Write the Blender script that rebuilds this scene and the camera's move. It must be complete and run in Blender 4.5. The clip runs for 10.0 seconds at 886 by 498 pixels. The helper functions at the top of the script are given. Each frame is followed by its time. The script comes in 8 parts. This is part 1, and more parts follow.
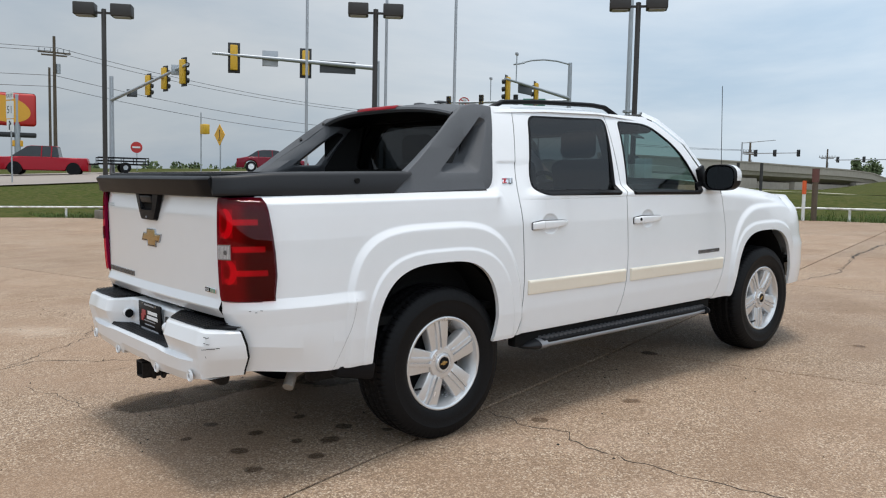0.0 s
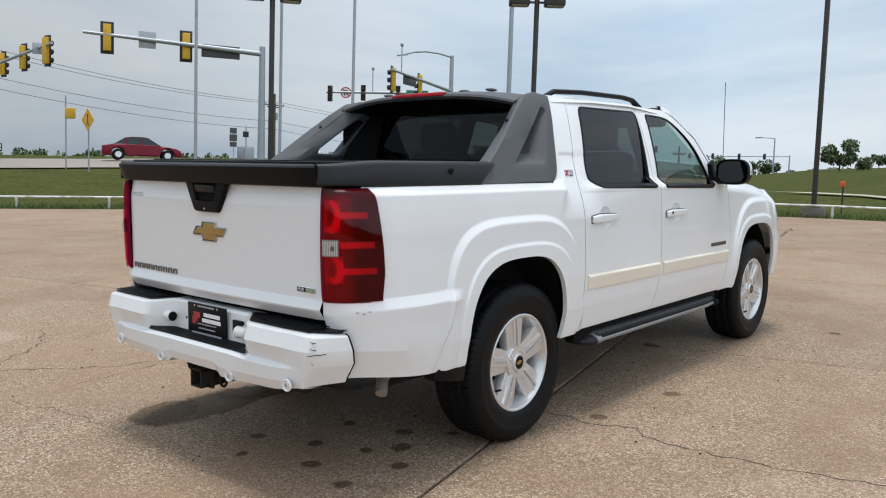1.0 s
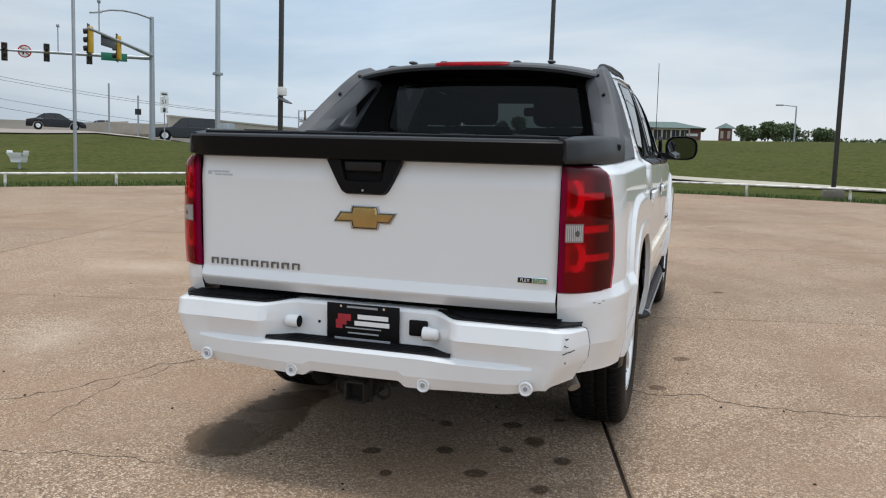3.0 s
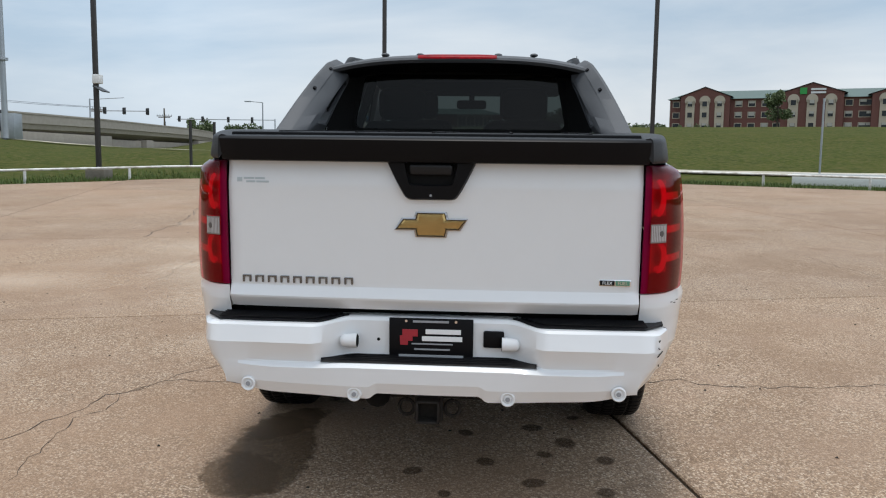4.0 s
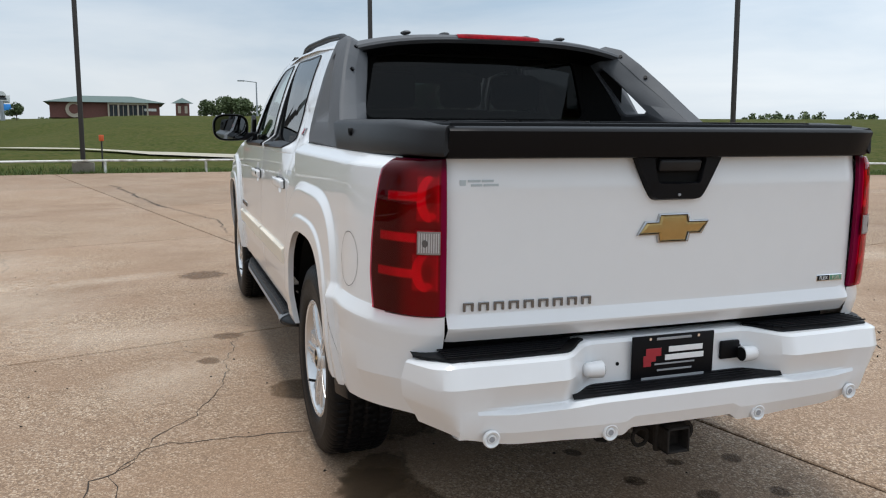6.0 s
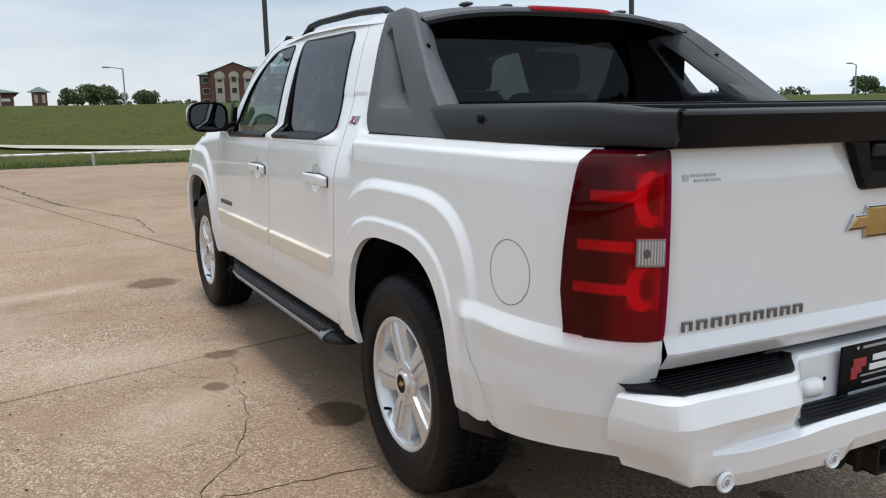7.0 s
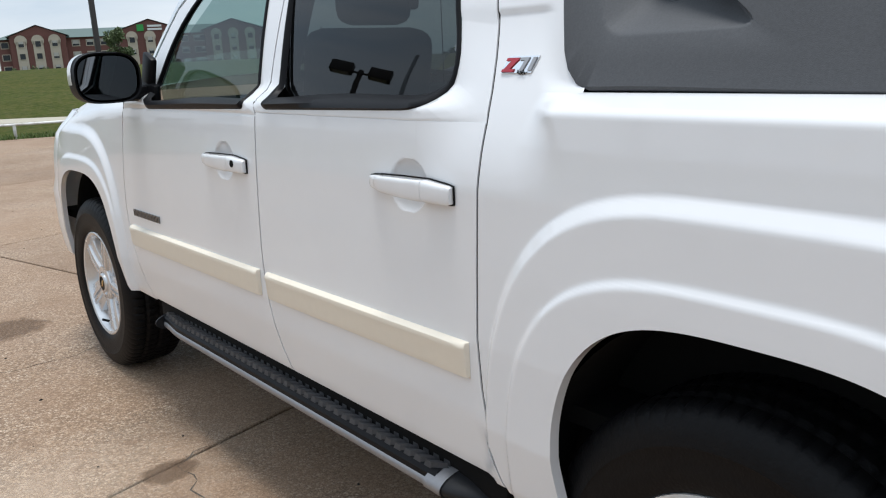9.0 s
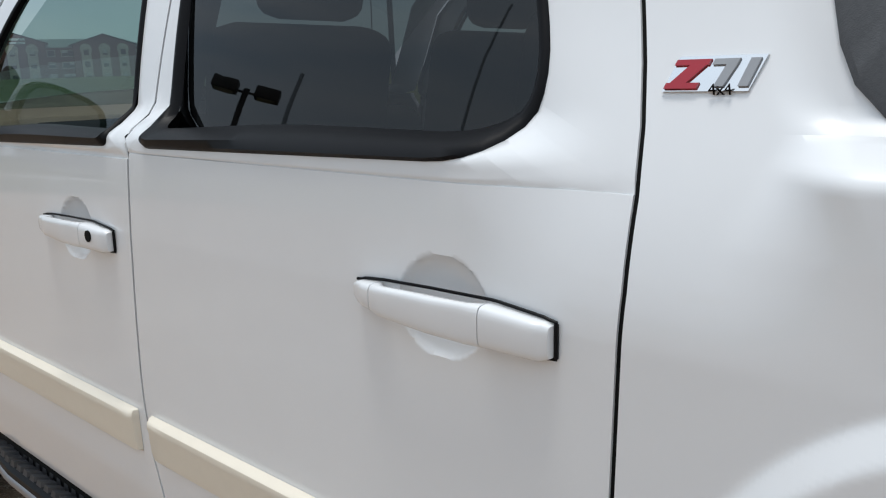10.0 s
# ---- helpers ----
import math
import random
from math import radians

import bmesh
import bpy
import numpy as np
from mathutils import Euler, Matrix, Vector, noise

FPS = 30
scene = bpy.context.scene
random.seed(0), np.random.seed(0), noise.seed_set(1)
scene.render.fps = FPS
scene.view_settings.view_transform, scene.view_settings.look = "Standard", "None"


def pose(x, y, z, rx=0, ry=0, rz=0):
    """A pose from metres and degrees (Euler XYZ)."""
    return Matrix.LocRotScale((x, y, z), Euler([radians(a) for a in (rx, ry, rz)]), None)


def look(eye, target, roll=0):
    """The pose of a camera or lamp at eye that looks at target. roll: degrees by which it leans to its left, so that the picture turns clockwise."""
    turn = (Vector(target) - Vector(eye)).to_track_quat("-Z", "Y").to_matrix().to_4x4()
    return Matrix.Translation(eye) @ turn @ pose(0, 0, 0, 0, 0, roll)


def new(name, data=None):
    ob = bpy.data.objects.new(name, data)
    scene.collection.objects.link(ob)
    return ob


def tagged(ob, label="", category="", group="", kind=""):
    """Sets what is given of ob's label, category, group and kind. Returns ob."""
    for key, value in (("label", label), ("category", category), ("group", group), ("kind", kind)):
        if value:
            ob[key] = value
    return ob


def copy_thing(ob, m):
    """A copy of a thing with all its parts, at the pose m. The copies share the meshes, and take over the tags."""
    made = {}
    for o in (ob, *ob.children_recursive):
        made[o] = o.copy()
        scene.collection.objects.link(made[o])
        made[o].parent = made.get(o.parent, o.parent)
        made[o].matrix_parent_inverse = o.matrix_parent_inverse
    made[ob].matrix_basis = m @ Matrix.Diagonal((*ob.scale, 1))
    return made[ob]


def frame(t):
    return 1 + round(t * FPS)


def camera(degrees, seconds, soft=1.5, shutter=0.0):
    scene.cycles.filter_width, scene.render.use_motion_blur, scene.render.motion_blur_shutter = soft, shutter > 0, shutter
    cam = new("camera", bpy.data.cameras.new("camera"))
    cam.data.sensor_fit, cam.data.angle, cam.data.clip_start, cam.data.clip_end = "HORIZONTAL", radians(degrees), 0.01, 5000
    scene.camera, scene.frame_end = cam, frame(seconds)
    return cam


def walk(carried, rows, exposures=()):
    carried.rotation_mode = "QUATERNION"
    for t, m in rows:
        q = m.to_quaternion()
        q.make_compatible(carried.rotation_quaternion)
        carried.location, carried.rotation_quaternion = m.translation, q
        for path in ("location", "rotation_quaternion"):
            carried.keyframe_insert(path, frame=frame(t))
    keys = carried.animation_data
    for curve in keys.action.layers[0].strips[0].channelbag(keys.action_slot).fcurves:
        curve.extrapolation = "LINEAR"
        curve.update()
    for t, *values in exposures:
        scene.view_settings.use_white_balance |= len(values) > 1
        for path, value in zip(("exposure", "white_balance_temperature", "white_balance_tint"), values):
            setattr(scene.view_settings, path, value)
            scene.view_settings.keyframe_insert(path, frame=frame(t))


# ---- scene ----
# SLOPE: the lot's plane climbs gently towards the truck's nose.
SLOPE = pose(0, 0, 0, 0, -1.95, 0)
cam = camera(57.5, 10.0, soft=1.15)
PATH = [
    (0, (-2.720, -4.100, 1.320), (-1.434, -2.576, 1.168), 1.23),
    (0.5, (-3.059, -3.681, 1.301), (-1.652, -2.268, 1.145), 1.33),
    (1, (-3.327, -3.202, 1.291), (-1.807, -1.914, 1.127), 1.79),
    (1.5, (-3.617, -2.741, 1.266), (-1.990, -1.591, 1.091), 2.05),
    (2, (-3.810, -2.246, 1.256), (-2.083, -1.254, 1.066), 2.25),
    (2.5, (-3.986, -1.741, 1.244), (-2.168, -0.932, 1.043), 2.17),
    (3.8, (-4.090, -0.457, 1.260), (-2.118, -0.206, 1.040), 0.95),
    (4, (-4.073, -0.261, 1.275), (-2.091, -0.111, 1.049), 0.74),
    (4.5, (-3.973, 0.205, 1.281), (-1.988, 0.127, 1.053), 0.63),
    (5, (-3.861, 0.704, 1.270), (-1.896, 0.407, 1.040), 0.65),
    (5.5, (-3.643, 1.139, 1.268), (-1.720, 0.645, 1.033), 0.46),
    (6.8, (-2.775, 2.012, 1.322), (-0.999, 1.136, 1.041), -1.34),
    (7, (-2.608, 2.103, 1.315), (-0.858, 1.179, 1.023), -1.58),
    (7.5, (-2.122, 2.238, 1.336), (-0.433, 1.219, 1.003), -2.81),
    (8, (-1.613, 2.222, 1.365), (0.020, 1.127, 0.996), -3.56),
    (8.5, (-1.130, 2.176, 1.355), (0.449, 1.012, 0.961), -3.54),
    (9, (-0.664, 2.005, 1.345), (0.857, 0.772, 0.937), -3.66),
    (9.5, (-0.225, 1.811, 1.346), (1.223, 0.495, 0.931), -3.85),
    (10, (0.149, 1.590, 1.358), (1.480, 0.145, 0.985), -2.86),
]
walk(cam, [(t, look(eye, target, roll)) for t, eye, target, roll in PATH],
     [(0, 0.74, 6450, 10), (5.5, 0.68, 6400, 10), (7.0, 0.75, 6400, 10), (8.0, 0.83, 6350, 10), (9.0, 0.83, 6280, 10), (9.5, 0.73, 6240, 10), (10, 0.60, 6330, 9)])

# ---- light ----
SUN_EL, SUN_AZ = 88.0, 60
world = bpy.data.worlds.new("overcast_sky")
scene.world = world
world.use_nodes = True
wn, wl = world.node_tree.nodes, world.node_tree.links
wn.clear()
w_out, w_bg = wn.new("ShaderNodeOutputWorld"), wn.new("ShaderNodeBackground")
w_sky = wn.new("ShaderNodeTexSky")
w_sky.sky_type = "NISHITA"
w_sky.sun_disc = False
w_sky.sun_elevation, w_sky.sun_rotation = radians(SUN_EL), radians(90 - SUN_AZ)
w_sky.dust_density, w_sky.ozone_density = 3.0, 1.0
w_co = wn.new("ShaderNodeTexCoord")
w_map = wn.new("ShaderNodeMapping")
w_map.inputs["Scale"].default_value = (1.0, 1.0, 4.5)
w_noise = wn.new("ShaderNodeTexNoise")
w_noise.inputs["Scale"].default_value, w_noise.inputs["Detail"].default_value = 1.6, 7.0
w_noise.inputs["Roughness"].default_value, w_noise.inputs["Distortion"].default_value = 0.55, 0.4
w_ramp = wn.new("ShaderNodeValToRGB")
w_ramp.color_ramp.elements[0].position, w_ramp.color_ramp.elements[0].color = 0.32, (3.7, 4.7, 5.7, 1)
w_ramp.color_ramp.elements[1].position, w_ramp.color_ramp.elements[1].color = 0.68, (6.5, 6.9, 7.2, 1)
w_mix = wn.new("ShaderNodeMix")
w_mix.data_type = "RGBA"
w_mix.inputs["Factor"].default_value = 0.88
wl.new(w_co.outputs["Generated"], w_map.inputs["Vector"])
wl.new(w_map.outputs["Vector"], w_noise.inputs["Vector"])
wl.new(w_noise.outputs["Fac"], w_ramp.inputs["Fac"])
wl.new(w_sky.outputs["Color"], w_mix.inputs["A"])
wl.new(w_ramp.outputs["Color"], w_mix.inputs["B"])
# an overcast dome: the cloud is brightest overhead
w_sep, w_up, w_dome = wn.new("ShaderNodeSeparateXYZ"), wn.new("ShaderNodeMapRange"), wn.new("ShaderNodeVectorMath")
w_up.interpolation_type = "SMOOTHSTEP"
w_up.inputs["From Min"].default_value, w_up.inputs["From Max"].default_value = 0.0, 0.80
w_up.inputs["To Min"].default_value, w_up.inputs["To Max"].default_value = 0.80, 1.06
w_dome.operation = "SCALE"
wl.new(w_co.outputs["Generated"], w_sep.inputs["Vector"])
wl.new(w_sep.outputs["Z"], w_up.inputs["Value"])
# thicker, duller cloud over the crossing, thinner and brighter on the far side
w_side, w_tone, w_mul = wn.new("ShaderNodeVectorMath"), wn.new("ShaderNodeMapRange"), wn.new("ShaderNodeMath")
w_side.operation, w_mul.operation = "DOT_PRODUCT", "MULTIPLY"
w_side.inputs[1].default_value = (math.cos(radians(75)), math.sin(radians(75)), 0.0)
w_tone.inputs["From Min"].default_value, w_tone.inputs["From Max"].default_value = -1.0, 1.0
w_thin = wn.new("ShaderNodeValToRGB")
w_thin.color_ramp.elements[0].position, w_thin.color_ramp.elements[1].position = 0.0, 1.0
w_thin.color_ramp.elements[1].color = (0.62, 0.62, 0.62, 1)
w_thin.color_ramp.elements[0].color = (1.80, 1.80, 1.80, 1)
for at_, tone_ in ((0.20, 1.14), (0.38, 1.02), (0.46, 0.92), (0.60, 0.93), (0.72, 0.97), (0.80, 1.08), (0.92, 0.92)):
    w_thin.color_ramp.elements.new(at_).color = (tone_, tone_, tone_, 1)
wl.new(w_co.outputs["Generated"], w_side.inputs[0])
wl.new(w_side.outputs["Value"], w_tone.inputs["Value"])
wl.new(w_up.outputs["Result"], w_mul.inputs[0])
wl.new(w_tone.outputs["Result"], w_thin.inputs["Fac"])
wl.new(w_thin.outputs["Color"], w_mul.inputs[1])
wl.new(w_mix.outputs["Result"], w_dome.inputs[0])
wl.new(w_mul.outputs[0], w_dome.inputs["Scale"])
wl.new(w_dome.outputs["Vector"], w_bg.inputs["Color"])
wl.new(w_bg.outputs["Background"], w_out.inputs["Surface"])
w_bg.inputs["Strength"].default_value = 0.10
sun = new("sun", bpy.data.lights.new("sun", "SUN"))
sun.data.energy, sun.data.angle, sun.data.color = 1.45, radians(16), (1.0, 0.965, 0.915)
sun.matrix_world = pose(0, 0, 30, 0, 90 - SUN_EL, SUN_AZ)


# ---- materials ----
def surface(name, color, rough=0.6, metal=0.0, spread=0.12, scales=(6.0, 60.0), bump=0.0, bump_scale=80.0,
            coat=0.0, piece=0.0, spec=0.5, second=None, second_scale=0.7):
    """A procedural surface: colour with variation at two scales, roughness variation, fine relief, optional blotches of a second colour."""
    m = bpy.data.materials.new(name)
    m.use_nodes = True
    nd, ln = m.node_tree.nodes, m.node_tree.links
    b = nd["Principled BSDF"]
    b.inputs["Roughness"].default_value, b.inputs["Metallic"].default_value = rough, metal
    b.inputs["Specular IOR Level"].default_value = spec
    b.inputs["Coat Weight"].default_value, b.inputs["Coat Roughness"].default_value = coat, 0.04
    tc = nd.new("ShaderNodeTexCoord")
    big, fine = nd.new("ShaderNodeTexNoise"), nd.new("ShaderNodeTexNoise")
    big.inputs["Scale"].default_value, big.inputs["Detail"].default_value = scales[0], 4
    fine.inputs["Scale"].default_value, fine.inputs["Detail"].default_value = scales[1], 3
    for n in (big, fine):
        ln.new(tc.outputs["Object"], n.inputs["Vector"])
    add = nd.new("ShaderNodeMath")
    add.operation = "ADD"
    ln.new(big.outputs["Fac"], add.inputs[0])
    ln.new(fine.outputs["Fac"], add.inputs[1])
    rng = nd.new("ShaderNodeMapRange")
    rng.inputs["From Min"].default_value, rng.inputs["From Max"].default_value = 0.6, 1.4
    rng.inputs["To Min"].default_value, rng.inputs["To Max"].default_value = 1 - spread, 1 + spread
    ln.new(add.outputs[0], rng.inputs["Value"])
    value = rng.outputs["Result"]
    if piece:
        info = nd.new("ShaderNodeObjectInfo")
        pr = nd.new("ShaderNodeMapRange")
        pr.inputs["To Min"].default_value, pr.inputs["To Max"].default_value = 1 - piece, 1 + piece
        ln.new(info.outputs["Random"], pr.inputs["Value"])
        mul = nd.new("ShaderNodeMath")
        mul.operation = "MULTIPLY"
        ln.new(value, mul.inputs[0])
        ln.new(pr.outputs["Result"], mul.inputs[1])
        value = mul.outputs[0]
    col = nd.new("ShaderNodeVectorMath")
    col.operation = "SCALE"
    col.inputs[0].default_value = color
    if second:
        bl = nd.new("ShaderNodeTexNoise")
        bl.inputs["Scale"].default_value, bl.inputs["Detail"].default_value = second_scale, 5
        ln.new(tc.outputs["Object"], bl.inputs["Vector"])
        ramp = nd.new("ShaderNodeMapRange")
        ramp.inputs["From Min"].default_value, ramp.inputs["From Max"].default_value = 0.45, 0.65
        ln.new(bl.outputs["Fac"], ramp.inputs["Value"])
        mix = nd.new("ShaderNodeMix")
        mix.data_type = "RGBA"
        mix.inputs["A"].default_value, mix.inputs["B"].default_value = (*color, 1), (*second, 1)
        ln.new(ramp.outputs["Result"], mix.inputs["Factor"])
        ln.new(mix.outputs["Result"], col.inputs[0])
    ln.new(value, col.inputs["Scale"])
    ln.new(col.outputs["Vector"], b.inputs["Base Color"])
    rr = nd.new("ShaderNodeMapRange")
    rr.inputs["To Min"].default_value, rr.inputs["To Max"].default_value = rough * 0.85, min(1, rough * 1.15)
    ln.new(big.outputs["Fac"], rr.inputs["Value"])
    ln.new(rr.outputs["Result"], b.inputs["Roughness"])
    if bump:
        bn, bp = nd.new("ShaderNodeTexNoise"), nd.new("ShaderNodeBump")
        bn.inputs["Scale"].default_value, bn.inputs["Detail"].default_value = bump_scale, 3
        bp.inputs["Strength"].default_value, bp.inputs["Distance"].default_value = bump, 0.004
        ln.new(tc.outputs["Object"], bn.inputs["Vector"])
        ln.new(bn.outputs["Fac"], bp.inputs["Height"])
        ln.new(bp.outputs["Normal"], b.inputs["Normal"])
    return m


def glass(name, tint, base=0.045):
    """Thin tinted glass: what passes is coloured, and a mirror layer grows with the angle."""
    m = bpy.data.materials.new(name)
    m.use_nodes = True
    nd, ln = m.node_tree.nodes, m.node_tree.links
    nd.clear()
    out, mix = nd.new("ShaderNodeOutputMaterial"), nd.new("ShaderNodeMixShader")
    tr, gl, lw = nd.new("ShaderNodeBsdfTransparent"), nd.new("ShaderNodeBsdfGlossy"), nd.new("ShaderNodeLayerWeight")
    tr.inputs["Color"].default_value = (*tint, 1)
    gl.inputs["Roughness"].default_value = 0.01
    lw.inputs["Blend"].default_value = 0.5
    p5, ma = nd.new("ShaderNodeMath"), nd.new("ShaderNodeMath")
    p5.operation, ma.operation = "POWER", "MULTIPLY_ADD"
    p5.inputs[1].default_value = 5.0
    ma.inputs[1].default_value, ma.inputs[2].default_value = 1 - base, base
    ln.new(lw.outputs["Facing"], p5.inputs[0])
    ln.new(p5.outputs[0], ma.inputs[0])
    ln.new(ma.outputs[0], mix.inputs["Fac"])
    ln.new(tr.outputs["BSDF"], mix.inputs[1])
    ln.new(gl.outputs["BSDF"], mix.inputs[2])
    ln.new(mix.outputs["Shader"], out.inputs["Surface"])
    return m


PAINT = surface("white_car_paint", (0.75, 0.756, 0.765), 0.30, spread=0.012, scales=(1.5, 14), coat=0.8)
RAIL = surface("dark_textured_plastic", (0.0120, 0.0125, 0.0145), 0.50, spread=0.16, scales=(3, 240), bump=0.10, bump_scale=700, spec=0.3)
CLAD = surface("grey_textured_plastic", (0.080, 0.084, 0.091), 0.66, spread=0.16, scales=(3, 240), bump=0.14, bump_scale=700, spec=0.35)
BLACK_PLASTIC = surface("black_plastic", (0.0055, 0.0055, 0.0066), 0.42, spread=0.15, scales=(4, 120), bump=0.05, bump_scale=500, spec=0.12)
TREAD = surface("worn_black_rubber_tread", (0.050, 0.050, 0.053), 0.55, spread=0.3, scales=(6, 80), spec=0.3)
RUBBER = surface("tyre_rubber", (0.0048, 0.0048, 0.0054), 0.50, spread=0.30, scales=(8, 90), bump=0.3, bump_scale=160, spec=0.15)
ALLOY = surface("silver_alloy", (0.68, 0.685, 0.69), 0.26, metal=0.65, spread=0.05, scales=(9, 70), coat=0.3)
CHROME = surface("chrome", (0.82, 0.82, 0.83), 0.10, metal=1.0, spread=0.03)
DARK = surface("underbody_black", (0.006, 0.006, 0.006), 0.9, spread=0.3, spec=0.15)
IRON = surface("rusty_iron", (0.022, 0.019, 0.017), 0.75, metal=0.2, spread=0.4, scales=(12, 80), bump=0.4, bump_scale=90, spec=0.2)
CREAM = surface("yellowed_moulding", (0.79, 0.722, 0.605), 0.48, spread=0.02, scales=(3, 40))
GOLD = surface("gold_badge", (0.46, 0.32, 0.13), 0.24, metal=0.85, spread=0.12, scales=(20, 90))
LENS_RED = surface("red_lens", (0.22, 0.002, 0.007), 0.3, spread=0.6, scales=(10, 60), spec=0.06)
LENS_CLEAR = surface("clear_lens", (0.24, 0.21, 0.205), 0.14, spread=0.12, scales=(40, 190), coat=0.3)
FLUTE = surface("lens_flute", (0.47, 0.45, 0.445), 0.2, spread=0.12, scales=(40, 190), coat=0.3)
BULB = surface("dark_bulb_socket", (0.09, 0.08, 0.078), 0.3, spread=0.3, scales=(40, 190))
TRIM = surface("brushed_grey_trim", (0.27, 0.27, 0.28), 0.42, metal=0.6, spread=0.08, scales=(5, 90))
STEEL = surface("dull_exhaust_steel", (0.30, 0.27, 0.24), 0.5, metal=0.3, spread=0.2, scales=(12, 80))
SEAT = surface("dark_seat_cloth", (0.008, 0.008, 0.009), 0.95, spread=0.2, spec=0.1)
HEADLINER = surface("grey_headliner", (0.05, 0.049, 0.047), 0.95, spread=0.05, spec=0.1)
PRIVACY = glass("privacy_glass", (0.13, 0.135, 0.14), 0.065)
LENS_COVER = glass("red_lens_cover", (0.86, 0.10, 0.19), 0.022)
REAR_PANE = glass("dark_rear_glass", (0.085, 0.09, 0.09), 0.020)
GREEN_GLASS = glass("green_tinted_glass", (0.46, 0.58, 0.55), 0.06)
MIRROR = surface("mirror_glass", (0.20, 0.21, 0.22), 0.02, metal=1.0, spread=0.01)
RED_PAINT = surface("red_enamel", (0.36, 0.020, 0.035), 0.3, spread=0.05)
WHITE_INK = surface("white_ink", (0.8, 0.8, 0.8), 0.5, spread=0.03)
GREY_INK = surface("grey_ink", (0.30, 0.31, 0.33), 0.4, spread=0.05)
BADGE_RIM = surface("dull_chrome_rim", (0.42, 0.42, 0.43), 0.2, metal=1.0, spread=0.06)
DARK_CHROME = surface("dark_chrome_letters", (0.20, 0.20, 0.205), 0.22, metal=0.9, spread=0.1)
TRANSFER = surface("pale_grey_transfer", (0.46, 0.51, 0.53), 0.4, spread=0.05)
GREEN_INK = surface("green_badge_fill", (0.10, 0.26, 0.17), 0.35, spread=0.05)


def lamp_reflectors():
    """The tail lamp's inside: smoked side, red bowls with brighter rims, three bars; laid out over the lens's own two
    directions. The bowls' highlights and dim middles are put into the colour.
    """
    m = bpy.data.materials.new("tail_lamp_painted_reflectors")
    m.use_nodes = True
    nd, ln = m.node_tree.nodes, m.node_tree.links
    b = nd["Principled BSDF"]
    b.inputs["Roughness"].default_value, b.inputs["Specular IOR Level"].default_value = 0.3, 0.06
    uvm, sep = nd.new("ShaderNodeUVMap"), nd.new("ShaderNodeSeparateXYZ")
    uvm.uv_map = "lens"
    ln.new(uvm.outputs["UV"], sep.inputs["Vector"])
    u, v = sep.outputs["X"], sep.outputs["Y"]

    def calc(op, a, c=0.0):
        x = nd.new("ShaderNodeMath")
        x.operation = op
        for k, w in enumerate((a, c)):
            if isinstance(w, (int, float)):
                x.inputs[k].default_value = w
            else:
                ln.new(w, x.inputs[k])
        return x.outputs[0]

    def soft(x, lo, hi):
        r = nd.new("ShaderNodeMapRange")
        r.interpolation_type = "SMOOTHSTEP"
        r.inputs["From Min"].default_value, r.inputs["From Max"].default_value = lo, hi
        ln.new(x, r.inputs["Value"])
        return r.outputs["Result"]

    def slab(u0, u1, v0, v1, e=0.012):
        return calc("MULTIPLY", calc("MULTIPLY", soft(u, u0 - e, u0 + e), soft(u, u1 + e, u1 - e)), calc("MULTIPLY", soft(v, v0 - e, v0 + e), soft(v, v1 + e, v1 - e)))

    def round_at(uc, vc, ru, rv):
        return calc("SQRT", calc("ADD", calc("POWER", calc("DIVIDE", calc("ABSOLUTE", calc("SUBTRACT", u, uc)), ru), 2.0), calc("POWER", calc("DIVIDE", calc("ABSOLUTE", calc("SUBTRACT", v, vc)), rv), 2.0)))

    def ring(d, inner, outer):
        return calc("MULTIPLY", soft(d, inner - 0.12, inner + 0.04), soft(d, outer + 0.06, outer - 0.06))

    # two red chambers, one above and one below the reversing window; bright crescents, glints and a dim bowl painted in
    # each
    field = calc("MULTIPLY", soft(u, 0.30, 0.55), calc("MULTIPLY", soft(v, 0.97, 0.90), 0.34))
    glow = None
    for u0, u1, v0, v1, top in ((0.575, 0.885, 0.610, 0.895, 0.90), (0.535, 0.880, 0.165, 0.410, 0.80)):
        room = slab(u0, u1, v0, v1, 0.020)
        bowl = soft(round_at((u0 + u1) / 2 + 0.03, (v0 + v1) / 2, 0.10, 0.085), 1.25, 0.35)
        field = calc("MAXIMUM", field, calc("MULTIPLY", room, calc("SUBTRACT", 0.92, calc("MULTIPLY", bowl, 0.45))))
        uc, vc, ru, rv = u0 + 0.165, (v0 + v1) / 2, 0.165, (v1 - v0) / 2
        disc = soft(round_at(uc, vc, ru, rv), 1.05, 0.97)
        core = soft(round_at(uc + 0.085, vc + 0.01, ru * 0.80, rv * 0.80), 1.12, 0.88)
        painted_crescent = calc("MULTIPLY", calc("MULTIPLY", disc, calc("SUBTRACT", 1.0, core)), soft(u, u0 + 0.25, u0 + 0.17))
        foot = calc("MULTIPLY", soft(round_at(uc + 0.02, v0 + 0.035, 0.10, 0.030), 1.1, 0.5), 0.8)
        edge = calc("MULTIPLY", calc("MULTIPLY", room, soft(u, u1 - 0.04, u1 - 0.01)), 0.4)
        shape = calc("MULTIPLY", calc("MAXIMUM", painted_crescent, calc("MAXIMUM", foot, edge)), top)
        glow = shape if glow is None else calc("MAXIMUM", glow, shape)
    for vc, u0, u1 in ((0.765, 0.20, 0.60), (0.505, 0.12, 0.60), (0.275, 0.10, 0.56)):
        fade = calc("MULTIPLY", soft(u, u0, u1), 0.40)
